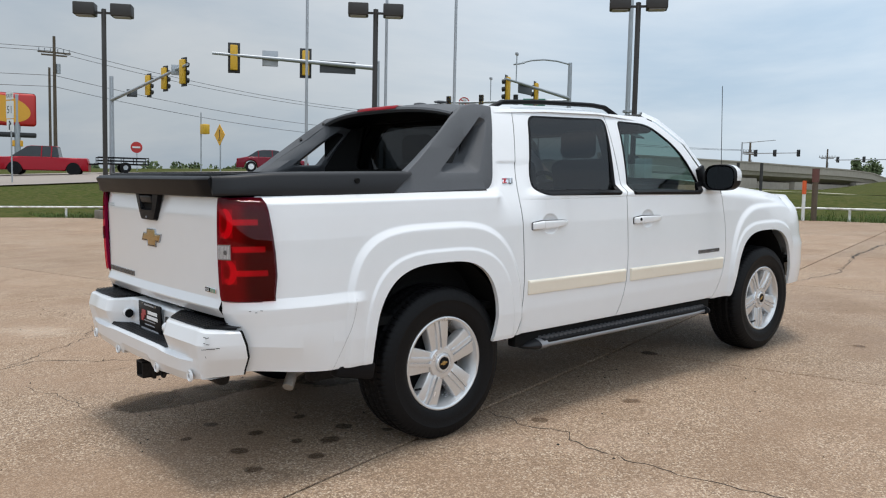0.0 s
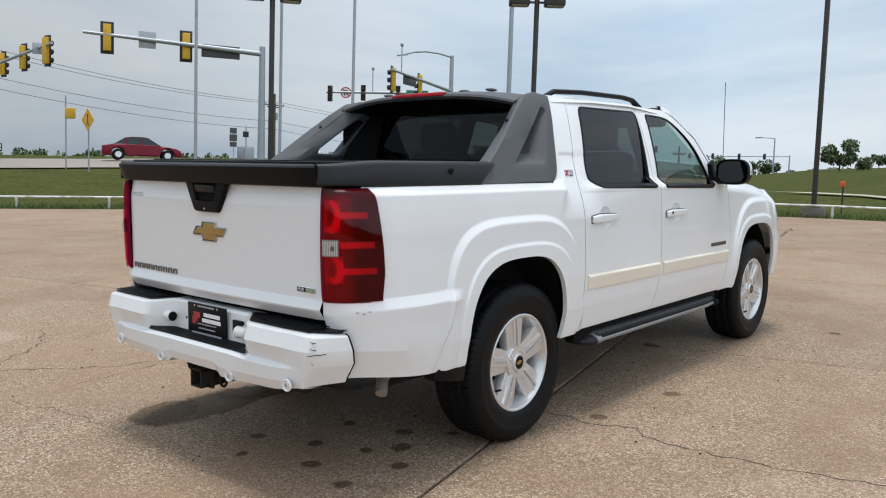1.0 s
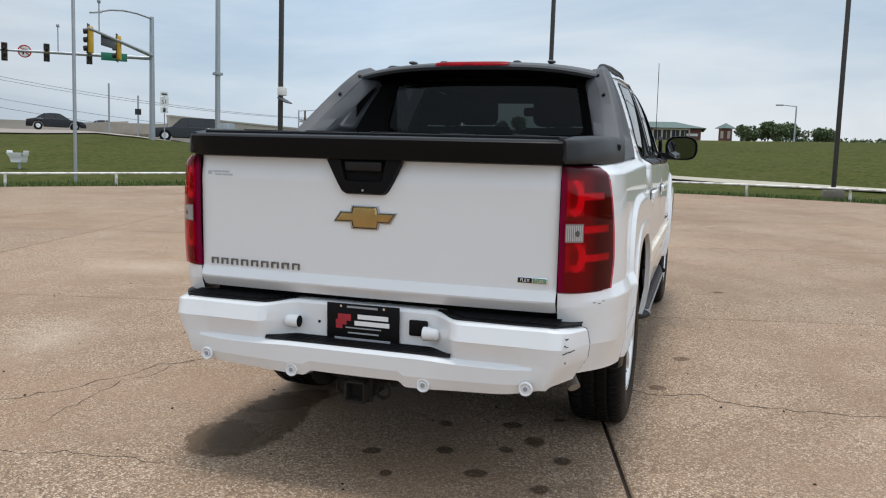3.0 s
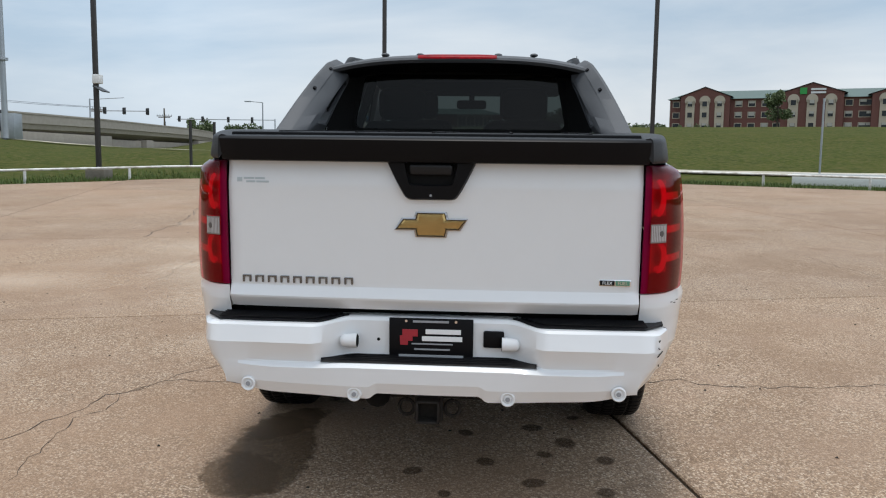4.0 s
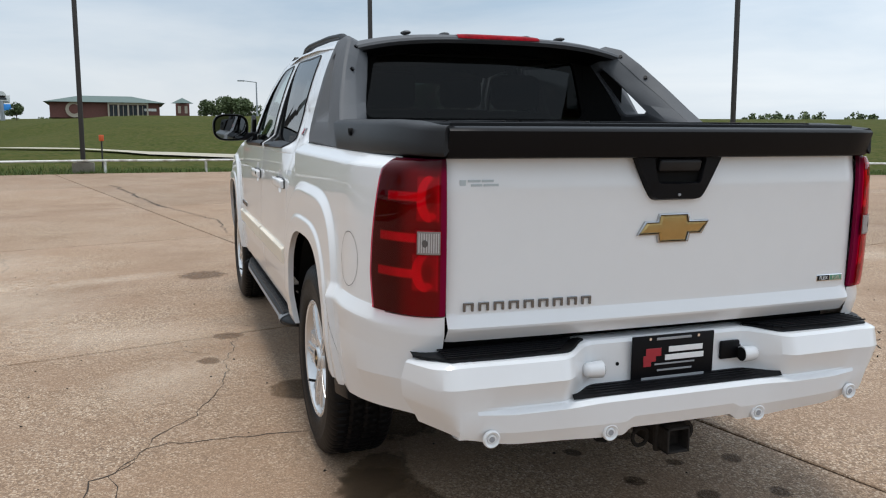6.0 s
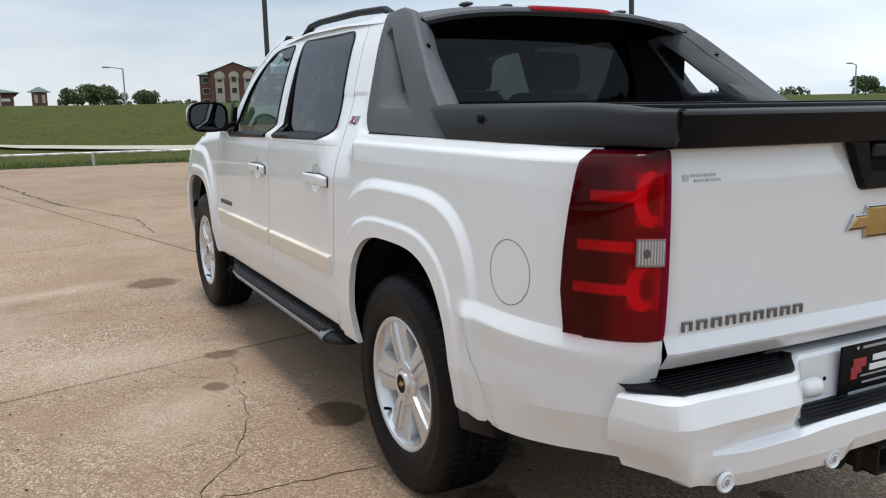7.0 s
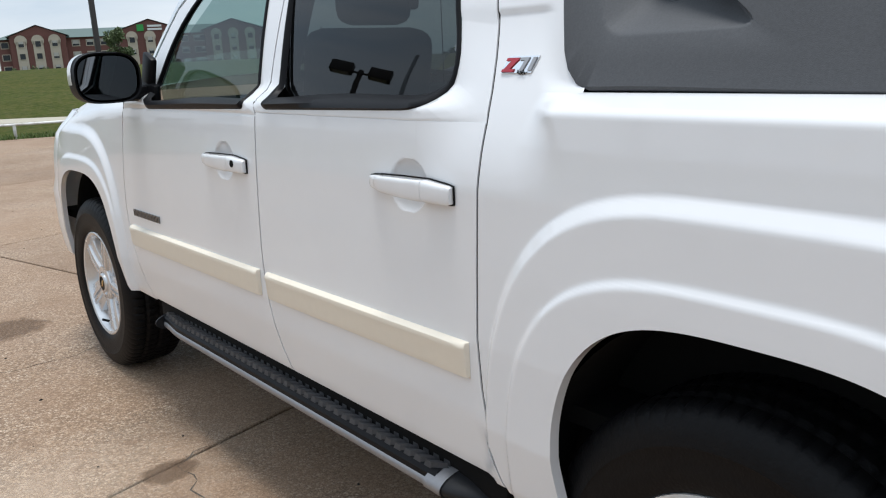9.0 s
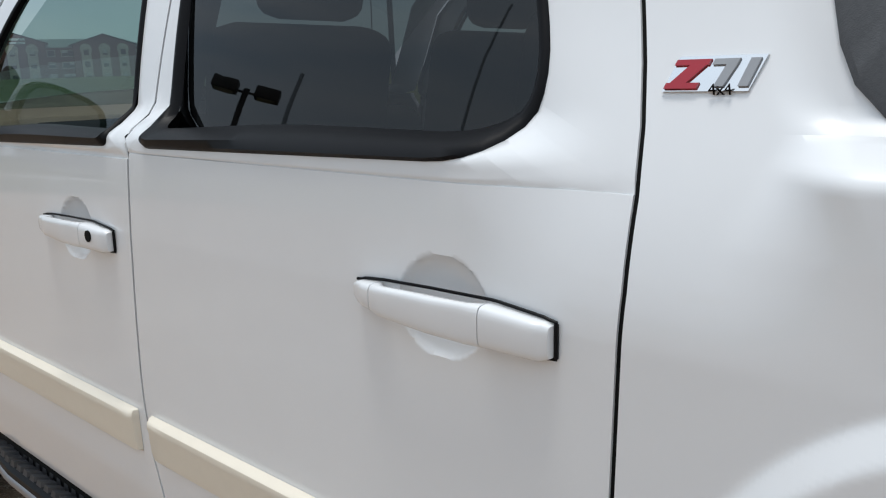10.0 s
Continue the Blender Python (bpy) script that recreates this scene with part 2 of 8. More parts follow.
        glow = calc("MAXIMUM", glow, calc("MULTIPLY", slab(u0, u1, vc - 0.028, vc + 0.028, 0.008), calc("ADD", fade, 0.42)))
    wave = nd.new("ShaderNodeTexNoise")
    wave.inputs["Scale"].default_value, wave.inputs["Detail"].default_value = 9.0, 4
    ln.new(uvm.outputs["UV"], wave.inputs["Vector"])
    grain = calc("ADD", calc("MULTIPLY", wave.outputs["Fac"], 0.7), 0.65)
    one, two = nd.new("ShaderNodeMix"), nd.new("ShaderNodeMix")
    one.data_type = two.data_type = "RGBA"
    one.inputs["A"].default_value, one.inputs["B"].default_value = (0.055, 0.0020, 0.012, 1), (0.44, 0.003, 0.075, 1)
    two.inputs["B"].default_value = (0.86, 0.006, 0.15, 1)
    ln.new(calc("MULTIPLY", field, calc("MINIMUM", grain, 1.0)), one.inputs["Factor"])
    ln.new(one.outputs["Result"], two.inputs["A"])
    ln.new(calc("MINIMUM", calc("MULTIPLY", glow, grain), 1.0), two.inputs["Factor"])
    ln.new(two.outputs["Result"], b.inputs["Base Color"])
    return m


LAMP_INSIDE = lamp_reflectors()


# ---- mesh helpers ----
def link_mesh(name, verts, faces, material, parent=None, smooth=40, label=""):
    me = bpy.data.meshes.new(name)
    me.from_pydata([tuple(v) for v in verts], [], faces)
    me.materials.append(material)
    if smooth:
        me.shade_smooth()
        me.set_sharp_from_angle(angle=radians(smooth))
    ob = new(name, me)
    if parent is not None:
        ob.parent = parent
    if label:
        tagged(ob, label)
    return ob


def part(name, bm, material, parent=None, label="", smooth=40):
    bmesh.ops.recalc_face_normals(bm, faces=bm.faces)
    me = bpy.data.meshes.new(name)
    bm.to_mesh(me)
    bm.free()
    me.materials.append(material)
    if smooth:
        me.shade_smooth()
        me.set_sharp_from_angle(angle=radians(smooth))
    ob = new(name, me)
    if parent is not None:
        ob.parent = parent
    if label:
        tagged(ob, label)
    return ob


def box(size, at=(0, 0, 0), bevel=0.0, m=None, bm=None, segs=2):
    """A bevelled block of that size, centred at a place, added to a bmesh."""
    own = bmesh.new()
    bmesh.ops.create_cube(own, size=1.0)
    bmesh.ops.scale(own, vec=size, verts=own.verts)
    if bevel:
        bmesh.ops.bevel(own, geom=own.edges[:], offset=bevel, segments=segs, affect="EDGES", profile=0.5)
    bmesh.ops.transform(own, matrix=Matrix.Translation(at) @ (m or Matrix()), verts=own.verts)
    return join(own, bm)


def join(own, bm):
    if bm is None:
        return own
    me = bpy.data.meshes.new("tmp")
    own.to_mesh(me)
    own.free()
    bm.from_mesh(me)
    bpy.data.meshes.remove(me)
    return bm


def rod(a, b, r, r2=None, sides=12, bm=None, caps=True):
    """A round bar from a to b."""
    a, b = Vector(a), Vector(b)
    own = bmesh.new()
    bmesh.ops.create_cone(own, cap_ends=caps, segments=sides, radius1=r, radius2=r if r2 is None else r2, depth=(b - a).length)
    turn = (b - a).to_track_quat("Z", "Y").to_matrix().to_4x4()
    bmesh.ops.transform(own, matrix=Matrix.Translation((a + b) / 2) @ turn, verts=own.verts)
    return join(own, bm)


def ball(at, size, bm=None, sub=2):
    own = bmesh.new()
    bmesh.ops.create_icosphere(own, subdivisions=sub, radius=1.0)
    bmesh.ops.transform(own, matrix=Matrix.Translation(at) @ Matrix.Diagonal((*size, 1)), verts=own.verts)
    return join(own, bm)


def grid_faces(rows, cols, closed=False):
    out = []
    for i in range(rows - 1):
        for j in range(cols if closed else cols - 1):
            k = (j + 1) % cols
            out.append((i * cols + j, i * cols + k, (i + 1) * cols + k, (i + 1) * cols + j))
    return out


def loft(name, loops, material, parent=None, closed=True, cap=(False, False), smooth=40, label=""):
    """A skin over loops of equal count; caps close the first and last."""
    n = len(loops[0])
    verts = [v for loop in loops for v in loop]
    faces = grid_faces(len(loops), n, closed)
    if cap[0]:
        faces.append(tuple(range(n)))
    if cap[1]:
        faces.append(tuple(range((len(loops) - 1) * n, len(loops) * n)))
    return link_mesh(name, verts, faces, material, parent, smooth, label)


def step(a, b, x):
    t = min(1.0, max(0.0, (x - a) / (b - a)))
    return t * t * (3 - 2 * t)


def lerp(table, x):
    xs, ys = zip(*table)
    return float(np.interp(x, xs, ys))


def rounded(points, r, n=6):
    """A closed outline with each corner rounded; r may be one radius or one for each corner."""
    out, count = [], len(points)
    for i, p in enumerate(points):
        p, a, b = Vector(p), Vector(points[i - 1]), Vector(points[(i + 1) % count])
        ri = r[i] if isinstance(r, (list, tuple)) else r
        da, db = min(ri, (a - p).length * 0.49), min(ri, (b - p).length * 0.49)
        s, e = p + (a - p).normalized() * da, p + (b - p).normalized() * db
        for k in range(n + 1):
            u = k / n
            out.append(s * (1 - u) ** 2 + p * 2 * u * (1 - u) + e * u * u)
    return out


def round_sample(center, outline, angles):
    """The outline's points in the given directions from a centre inside it."""
    c, got = Vector(center), []
    pts = [Vector(p) - c for p in outline]
    for a in angles:
        d, best = Vector((math.cos(a), math.sin(a))), None
        for i, p in enumerate(pts):
            q = pts[(i + 1) % len(pts)]
            e = q - p
            den = d.x * e.y - d.y * e.x
            if abs(den) < 1e-12:
                continue
            far = (p.x * e.y - p.y * e.x) / den
            u = (p.x * d.y - p.y * d.x) / den
            if far > 0 and -1e-6 <= u <= 1 + 1e-6 and (best is None or far < best):
                best = far
        got.append(c + d * (best or 0.01))
    return got


def directions(center, outlines, n=72):
    c, found = Vector(center), {round(-math.pi + 2 * math.pi * k / n, 4) for k in range(n)}
    for outline in outlines:
        for p in outline:
            d = Vector(p) - c
            found.add(round(math.atan2(d.y, d.x), 4))
    return sorted(found)


# ---- the truck: x ahead from the rear axle, y to its left, z up ----
WB, HUB_Z = 3.245, 0.405
truck = new("pickup_truck")
truck.matrix_world = SLOPE.copy()
tagged(truck, "white crew-cab pickup truck with grey plastic cladding parked on concrete", "pickup truck")

SIDE = [(0.44, 0.918), (0.50, 0.938), (0.62, 0.955), (0.80, 0.958), (0.95, 0.953), (1.10, 0.946), (1.20, 0.9390), (1.262, 0.9330), (1.269, 0.928), (1.297, 0.880)]


def oval(dx, dz, a, b, n):
    return ((abs(dx) / a) ** n + (max(0.0, dz) / b) ** n) ** (1 / n)


def ramp(a, b, x):
    """Like step(), but straight: a crisp shoulder."""
    return min(1.0, max(0.0, (x - a) / (b - a)))


ARCH_X = 0.048


def arch_z(x, cx):
    """Height of the wheel opening's edge over x."""
    d = abs(x - (cx - ARCH_X)) / 0.434
    return HUB_Z + 0.537 * (1 - d**3) ** (1 / 3) if d < 1 else 0.0


def glass_y(z):
    """Half width of the cab above the belt line."""
    return 0.853 - 0.285 * (z - 1.353) - 0.22 * max(0.0, z - 1.353) ** 2 - 0.05 * max(0.0, z - 1.60) ** 2 / 0.15


PILLAR = [(0.62, 1.0), (0.66, 0.8), (0.71, 0.3), (0.76, 0.0)]
LEDGE = [(1.10, 0.300, 0.20), (1.20, 0.340, 0.15), (1.255, 0.368, 0.095), (1.300, 0.388, 0.060), (1.328, 0.412, 0.052), (1.365, 0.426, 0.050), (1.45, 0.448, 0.050)]
HANDLES = [(0.778, 1.099), (1.708, 1.090)]


def swell(x, z):
    """How far the flank flows up smoothly into the rear pillar instead of breaking at the belt line."""
    if not (1.10 < z < 1.45 and 0.30 < x < 0.85):
        return 0.0
    u = (z - 1.10) / 0.35
    soft = (2 * u**3 - 3 * u * u + 1) * 0.946 + (u**3 - 2 * u * u + u) * 0.35 * -0.08 + (3 * u * u - 2 * u**3) * 0.818 + (u**3 - u * u) * 0.35 * -0.36
    hard = glass_y(z) if z > 1.31 else lerp(SIDE + [(1.31, 0.868)], z)
    start, width = lerp([(a, b) for a, b, _ in LEDGE], z), lerp([(a, c) for a, _, c in LEDGE], z)
    return (soft - hard) * lerp(PILLAR, x - 0.30 * max(0.0, z - 1.31)) * step(start, start + width, x)


def upper_y(x, z):
    """Half width of the doors and pillars above the belt line."""
    return (glass_y(z) if z > 1.31 else lerp(SIDE + [(1.31, 0.868)], z)) + swell(x, z)


def side_y(x, z):
    """Half width of the body side, with its two stepped bulges over each wheel and the scoops behind the handles."""
    y = lerp(SIDE, z) + swell(x, z)
    for cx in (0.0, WB):
        dx, dz = x - cx, z - HUB_Z
        if abs(dx) < 0.9:
            tail = dx * (1 if cx == 0 else -1) < 0
            y += 0.018 * (1 - ramp(0.960, 1.0, oval(dx, dz, 0.634 if tail else 0.552, 0.739, 4.2 if tail else 3.1)))
            y += 0.008 * (1 - ramp(0.979, 1.0, oval(dx + 0.03, dz, 0.505, 0.606, 3.3)))
    if x < -0.50:
        y += lerp([(0.47, 0.004), (0.72, 0.012), (0.796, 0.020), (0.802, 0.0195), (0.846, 0.0), (0.85, 0.0)], z) * step(-0.50, -0.60, x)
    if x < -0.70:
        y = 0.752 + (y - 0.752) * math.sqrt(max(0.0, 1 - ((x + 0.70) / 0.445) ** 2))
    if x > 2.6:
        y -= 0.035 * ((x - 2.6) / 0.9) ** 2 * step(0.9, 1.3, z) + 0.012 * ((x - 2.6) / 0.9) ** 2
    for hx, hz in HANDLES:
        r = ((x - hx - 0.009) / 0.066) ** 2 + ((z - hz) / 0.058) ** 2
        if r < 1:
            y -= 0.022 * (1 - r) ** 0.55
    return y


def skin(name, columns, zbot, ztop, s, material, parent, rows=60, shift=None, rim=0.022, label="", place=None, base_z=None):
    """A body panel as a fine grid: columns along the side, rows upwards, its rim turned inwards."""
    n = len(columns)
    grid = []
    steps = rows if isinstance(rows, list) else linspace(0, 1, rows + 1)
    rows = len(steps) - 1
    for u in steps:
        line = []
        for x in columns:
            lo, hi = zbot(x), ztop(x)
            z = lo + (hi - lo) * u if base_z is None else max(lo, base_z + (hi - base_z) * u)
            xs = x + (shift(x, z) if shift else 0.0)
            p = place(xs, z) if place else (xs, side_y(xs, z), z)
            line.append(Vector((p[0], s * p[1], p[2])))
        grid.append(line)
    verts = [v for line in grid for v in line]
    faces = grid_faces(rows + 1, n)
    edge = [j * n for j in range(rows + 1)] + [rows * n + i for i in range(1, n)] + [j * n + n - 1 for j in range(rows - 1, -1, -1)] + list(range(n - 2, 0, -1))
    base = len(verts)
    for e in edge:
        v = verts[e].copy()
        v.y -= s * rim
        verts.append(v)
    for k in range(len(edge)):
        m = (k + 1) % len(edge)
        faces.append((edge[k], edge[m], base + m, base + k))
    return link_mesh(name, verts, faces, material, parent, 50, label)


GAP = 0.0031
REAR_CUT = [(0.44, 0.470), (0.523, 0.512), (0.60, 0.538), (0.69, 0.554), (0.80, 0.562), (0.94, 0.562), (1.05, 0.562), (1.15, 0.562), (1.236, 0.567), (1.30, 0.577), (1.36, 0.592), (1.425, 0.611), (1.50, 0.634), (1.62, 0.670), (1.75, 0.712), (1.80, 0.728)]
MID_CUT = [(0.44, 1.385), (0.55, 1.440), (0.70, 1.485), (0.85, 1.500), (1.00, 1.503), (1.245, 1.505), (1.275, 1.528), (1.80, 1.562)]
FRONT_CUT = [(0.44, 2.475), (0.55, 2.560), (0.70, 2.622), (0.85, 2.646), (1.00, 2.640), (1.29, 2.590)]


def linspace(a, b, n):
    return [a + (b - a) * k / (n - 1) for k in range(n)]


def corner(phi, z):
    """The rear corner's plan from the flank (0) to the tailgate (90)."""
    c, sn = max(0.0, math.cos(radians(phi))), math.sin(radians(phi))
    x0, y0 = -0.70, side_y(-0.70, z)
    return x0 - 0.445 * sn, 0.752 + (y0 - 0.752) * c - 0.09 * sn * c**0.5 * step(0.66, 0.48, z)


def quarter(s):
    a0, a1 = -ARCH_X - 0.4335, -ARCH_X + 0.4335
    cols = linspace(-0.70, a0, 40) + [(-ARCH_X + 0.4335 * math.sin(u)) for u in linspace(-math.pi / 2, math.pi / 2, 110)][1:-1] + linspace(a1, 0.60, 40)
    bottom = lambda x: max(arch_z(x, 0.0), 0.484 if x < -0.1 else 0.478)
    shift = lambda x, z: (lerp(REAR_CUT, z) - GAP - 0.60) * step(0.10, 0.60, x)
    skin("quarter_panel", cols, bottom, lambda x: 1.297, s, PAINT, truck, 150, shift, rim=0.024, base_z=0.478)
    for bx, bz in ((0.378, 0.72), (0.384, 0.56)):
        part("arch_bolt", rod((bx - 0.006, s * 0.945, bz), (bx + 0.01, s * 0.945, bz), 0.007, sides=8), BLACK_PLASTIC, truck)
    seam = []
    for u in linspace(0, 1, 18):
        x, z = -0.588 - 0.108 * u**1.7, 0.815 - 0.330 * u
        seam.append([(x - 0.0005, s * (side_y(x - 0.0005, z) + 0.0012), z), (x + 0.0005, s * (side_y(x + 0.0005, z) + 0.0012), z)])
    loft("panel_seam", seam, DARK, truck, closed=False, smooth=0)
    # corner below and beside the lamp
    foot = lambda p: 0.484 + 0.028 * step(0.0, 55.0, p)
    for name, p0, p1, z1 in (("bedside_strip", 0, 46, 1.297), ("rear_corner", 46, 90, 0.834)):
        loops = []
        zs = [0.0, 0.02, 0.06, 0.12, 0.18] + [round(0.70 + 0.005 * j, 4) for j in range(int((z1 - 0.70) / 0.005) + 1)] + [z1]
        for h in zs:
            line = []
            for p in linspace(p0, p1, 20):
                z = foot(p) + h if h < 0.5 else h
                lean = 0.034 * min(1.0, max(0.0, (0.782 - z) / 0.10))
                x, y = corner(p, z)
                line.append((x + lean * p / 90, s * y, z))
            loops.append(line)
        last = [(x + (0.02 if p1 == 90 else 0.02), y - s * 0.02, z) for x, y, z in loops[-1]]
        loops.append(last)
        loft(name, loops, PAINT, truck, closed=False, smooth=13)
    # inner wheel well
    prof = [(0.02 + 0.47 * math.cos(a), HUB_Z + 0.56 * math.sin(a)) for a in linspace(0.10, math.pi - 0.10, 28)]
    for cx in (0.0, WB):
        well = bmesh.new()
        verts = [[well.verts.new((cx - 0.04 + x, s * y, z)) for x, z in prof] for y in (0.925 if cx == 0.0 else 0.885, 0.50)]
        for i in range(len(prof) - 1):
            well.faces.new((verts[0][i], verts[0][i + 1], verts[1][i + 1], verts[1][i]))
        well.faces.new(verts[1])
        part("wheel_well", well, DARK, truck)


def tail_lamp(s):
    """Lamp wrapped round the corner: smoked side, red bowls with painted bright crescents and bars, a clear reversing
    window.
    """
    z0, z1 = 0.838, 1.294
    front = lambda z: lerp([(0.838, 37.0), (0.95, 35.0), (1.05, 35.5), (1.15, 37.0), (1.24, 39.0), (1.294, 41.0)], z)

    def at(p, z, out):
        x, y = corner(p, z)
        bulge = 0.012 * max(0.0, math.sin(math.pi * (z - z0) / (z1 - z0))) ** 0.45 + out
        a = radians(20 + 0.75 * p)
        return (x - bulge * math.sin(a), s * (y + bulge * math.cos(a)), z)

    def sheet(name, pa, pb, za, zb, out, material, parent, n=14, m=18, label="", edge=0.004):
        """A patch of lens; pa and pb may change with the height."""
        fa, fb = (pa if callable(pa) else lambda z: pa), (pb if callable(pb) else lambda z: pb)
        loops = []
        for j in range(m + 1):
            z = za + (zb - za) * j / m
            ps = linspace(fa(z), fb(z), n)
            loops.append([at(ps[0], z, out - edge)] + [at(p, z, out) for p in ps] + [at(ps[-1], z, out - edge)])
        under = [at(p, za, out - edge) for p in linspace(fa(za), fb(za), n + 2)]
        over = [at(p, zb, out - edge) for p in linspace(fa(zb), fb(zb), n + 2)]
        return loft(name, [under] + loops + [over], material, parent, closed=False, smooth=60, label=label)

    lamp = sheet("tail_lamp", front, 90.0, z0, z1, 0.003, LAMP_INSIDE, truck, 26, 34, "smoked dark red tail lamp with red reflectors, their highlights painted brighter", 0.014)
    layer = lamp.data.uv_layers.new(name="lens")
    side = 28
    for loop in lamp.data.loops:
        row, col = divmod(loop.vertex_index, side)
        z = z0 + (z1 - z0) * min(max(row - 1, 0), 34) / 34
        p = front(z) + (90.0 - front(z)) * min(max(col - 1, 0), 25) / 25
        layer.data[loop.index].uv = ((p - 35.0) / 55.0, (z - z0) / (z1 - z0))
    sheet("lens_cover", lambda z: front(z) + 0.2, 84.5, z0 + 0.003, z1 - 0.003, 0.0125, LENS_COVER, lamp, 22, 30, edge=0.004)
    sheet("window_frame", 67.0, 85.0, 1.021, 1.093, 0.0132, LENS_RED, lamp, 10, 4, edge=0.004)
    rev = sheet("reversing_window", 67.8, 84.2, 1.024, 1.090, 0.0148, LENS_CLEAR, lamp, 10, 6, "clear fluted reversing window", 0.003)
    for k in range(9):
        p = 69.2 + 13.6 * k / 8
        sheet("flute", p - 0.42, p + 0.42, 1.029, 1.085, 0.0160, FLUTE, rev, 4, 3, edge=0.003)
    ring = [at(73.0 + 1.8 * math.cos(a), 1.056 + 0.010 * math.sin(a), 0.0172) for a in linspace(0, 2 * math.pi, 25)[:-1]]
    rim = [at(73.0 + 2.2 * math.cos(a), 1.056 + 0.012 * math.sin(a), 0.0150) for a in linspace(0, 2 * math.pi, 25)[:-1]]
    loft("bulb", [rim, ring], BULB, rev, cap=(False, True), smooth=40)


def door_ring(name, outer, inner, center, s, parent, out=0.0):
    """A door's upper frame: a ring between its outline and the window's opening, with an inner return."""
    ang = directions(center, [outer, inner], 144)
    lo, li = round_sample(center, outer, ang), round_sample(center, inner, ang)
    y = lambda p: upper_y(p.x, p.y) + out - 0.003 * step(1.2405, 1.2365, p.y)
    loops = [[(p.x, s * (y(p) - 0.022), p.y) for p in lo]]
    loops += [[(p.x, s * y(p), p.y) for p in [a.lerp(b, k / 7) for a, b in zip(lo, li)]] for k in range(8)]
    loops += [[(p.x, s * (y(p) - 0.022), p.y) for p in li]]
    return loft(name, loops, PAINT, parent, smooth=50)


def pane(name, outline, center, s, parent, material, inset, label=""):
    ang = directions(center, [outline])
    line = round_sample(center, outline, ang)
    c = Vector(center)
    y = lambda p: 0.853 - 0.238 * (p.y - 1.353) - 0.22 * max(0.0, p.y - 1.353) ** 2 - 0.05 * max(0.0, p.y - 1.60) ** 2 / 0.15 - inset - 0.002
    rings = [[(q.x, s * y(q), q.y) for q in [c.lerp(p, k) for p in line]] for k in (1.0, 0.75, 0.5, 0.25, 0.02)]
    ob = loft(name, rings, material, parent, smooth=60, cap=(False, True), label=label)
    return ob


def strip_frame(name, outline, center, s, parent, material, width, inset):
    ang = directions(center, [outline])
    lo = round_sample(center, outline, ang)
    c = Vector(center)
    base = min(p.y for p in lo)
    low = [step(base + 0.10, base + 0.005, p.y) for p in lo]
    li = [p + Vector(((c - p).normalized().x * width, (c - p).normalized().y * width + 0.020 * k)) for p, k in zip(lo, low)]
    y = lambda p: upper_y(p.x, p.y) - inset
    band = lambda u, d: [(p.x, s * (y(p) + d + 0.006 * k * (1 - abs(2 * u - 1))), p.y) for p, k in zip([a.lerp(b, u) for a, b in zip(lo, li)], low)]
    loops = [band(0.0, 0.0), band(0.15, 0.004), band(0.5, 0.005), band(0.85, 0.002), band(1.0, -0.010)]
    return loft(name, loops, material, parent, smooth=50)


REAR_WIN = rounded([(0.668, 1.262), (1.462, 1.248), (1.545, 1.735), (0.828, 1.730)], [0.15, 0.03, 0.05, 0.06], 10)
FRONT_WIN = rounded([(1.578, 1.247), (2.340, 1.232), (2.412, 1.300), (2.285, 1.535), (2.05, 1.690), (1.95, 1.718), (1.672, 1.728)], [0.02, 0.02, 0.03, 0.2, 0.1, 0.06, 0.04])


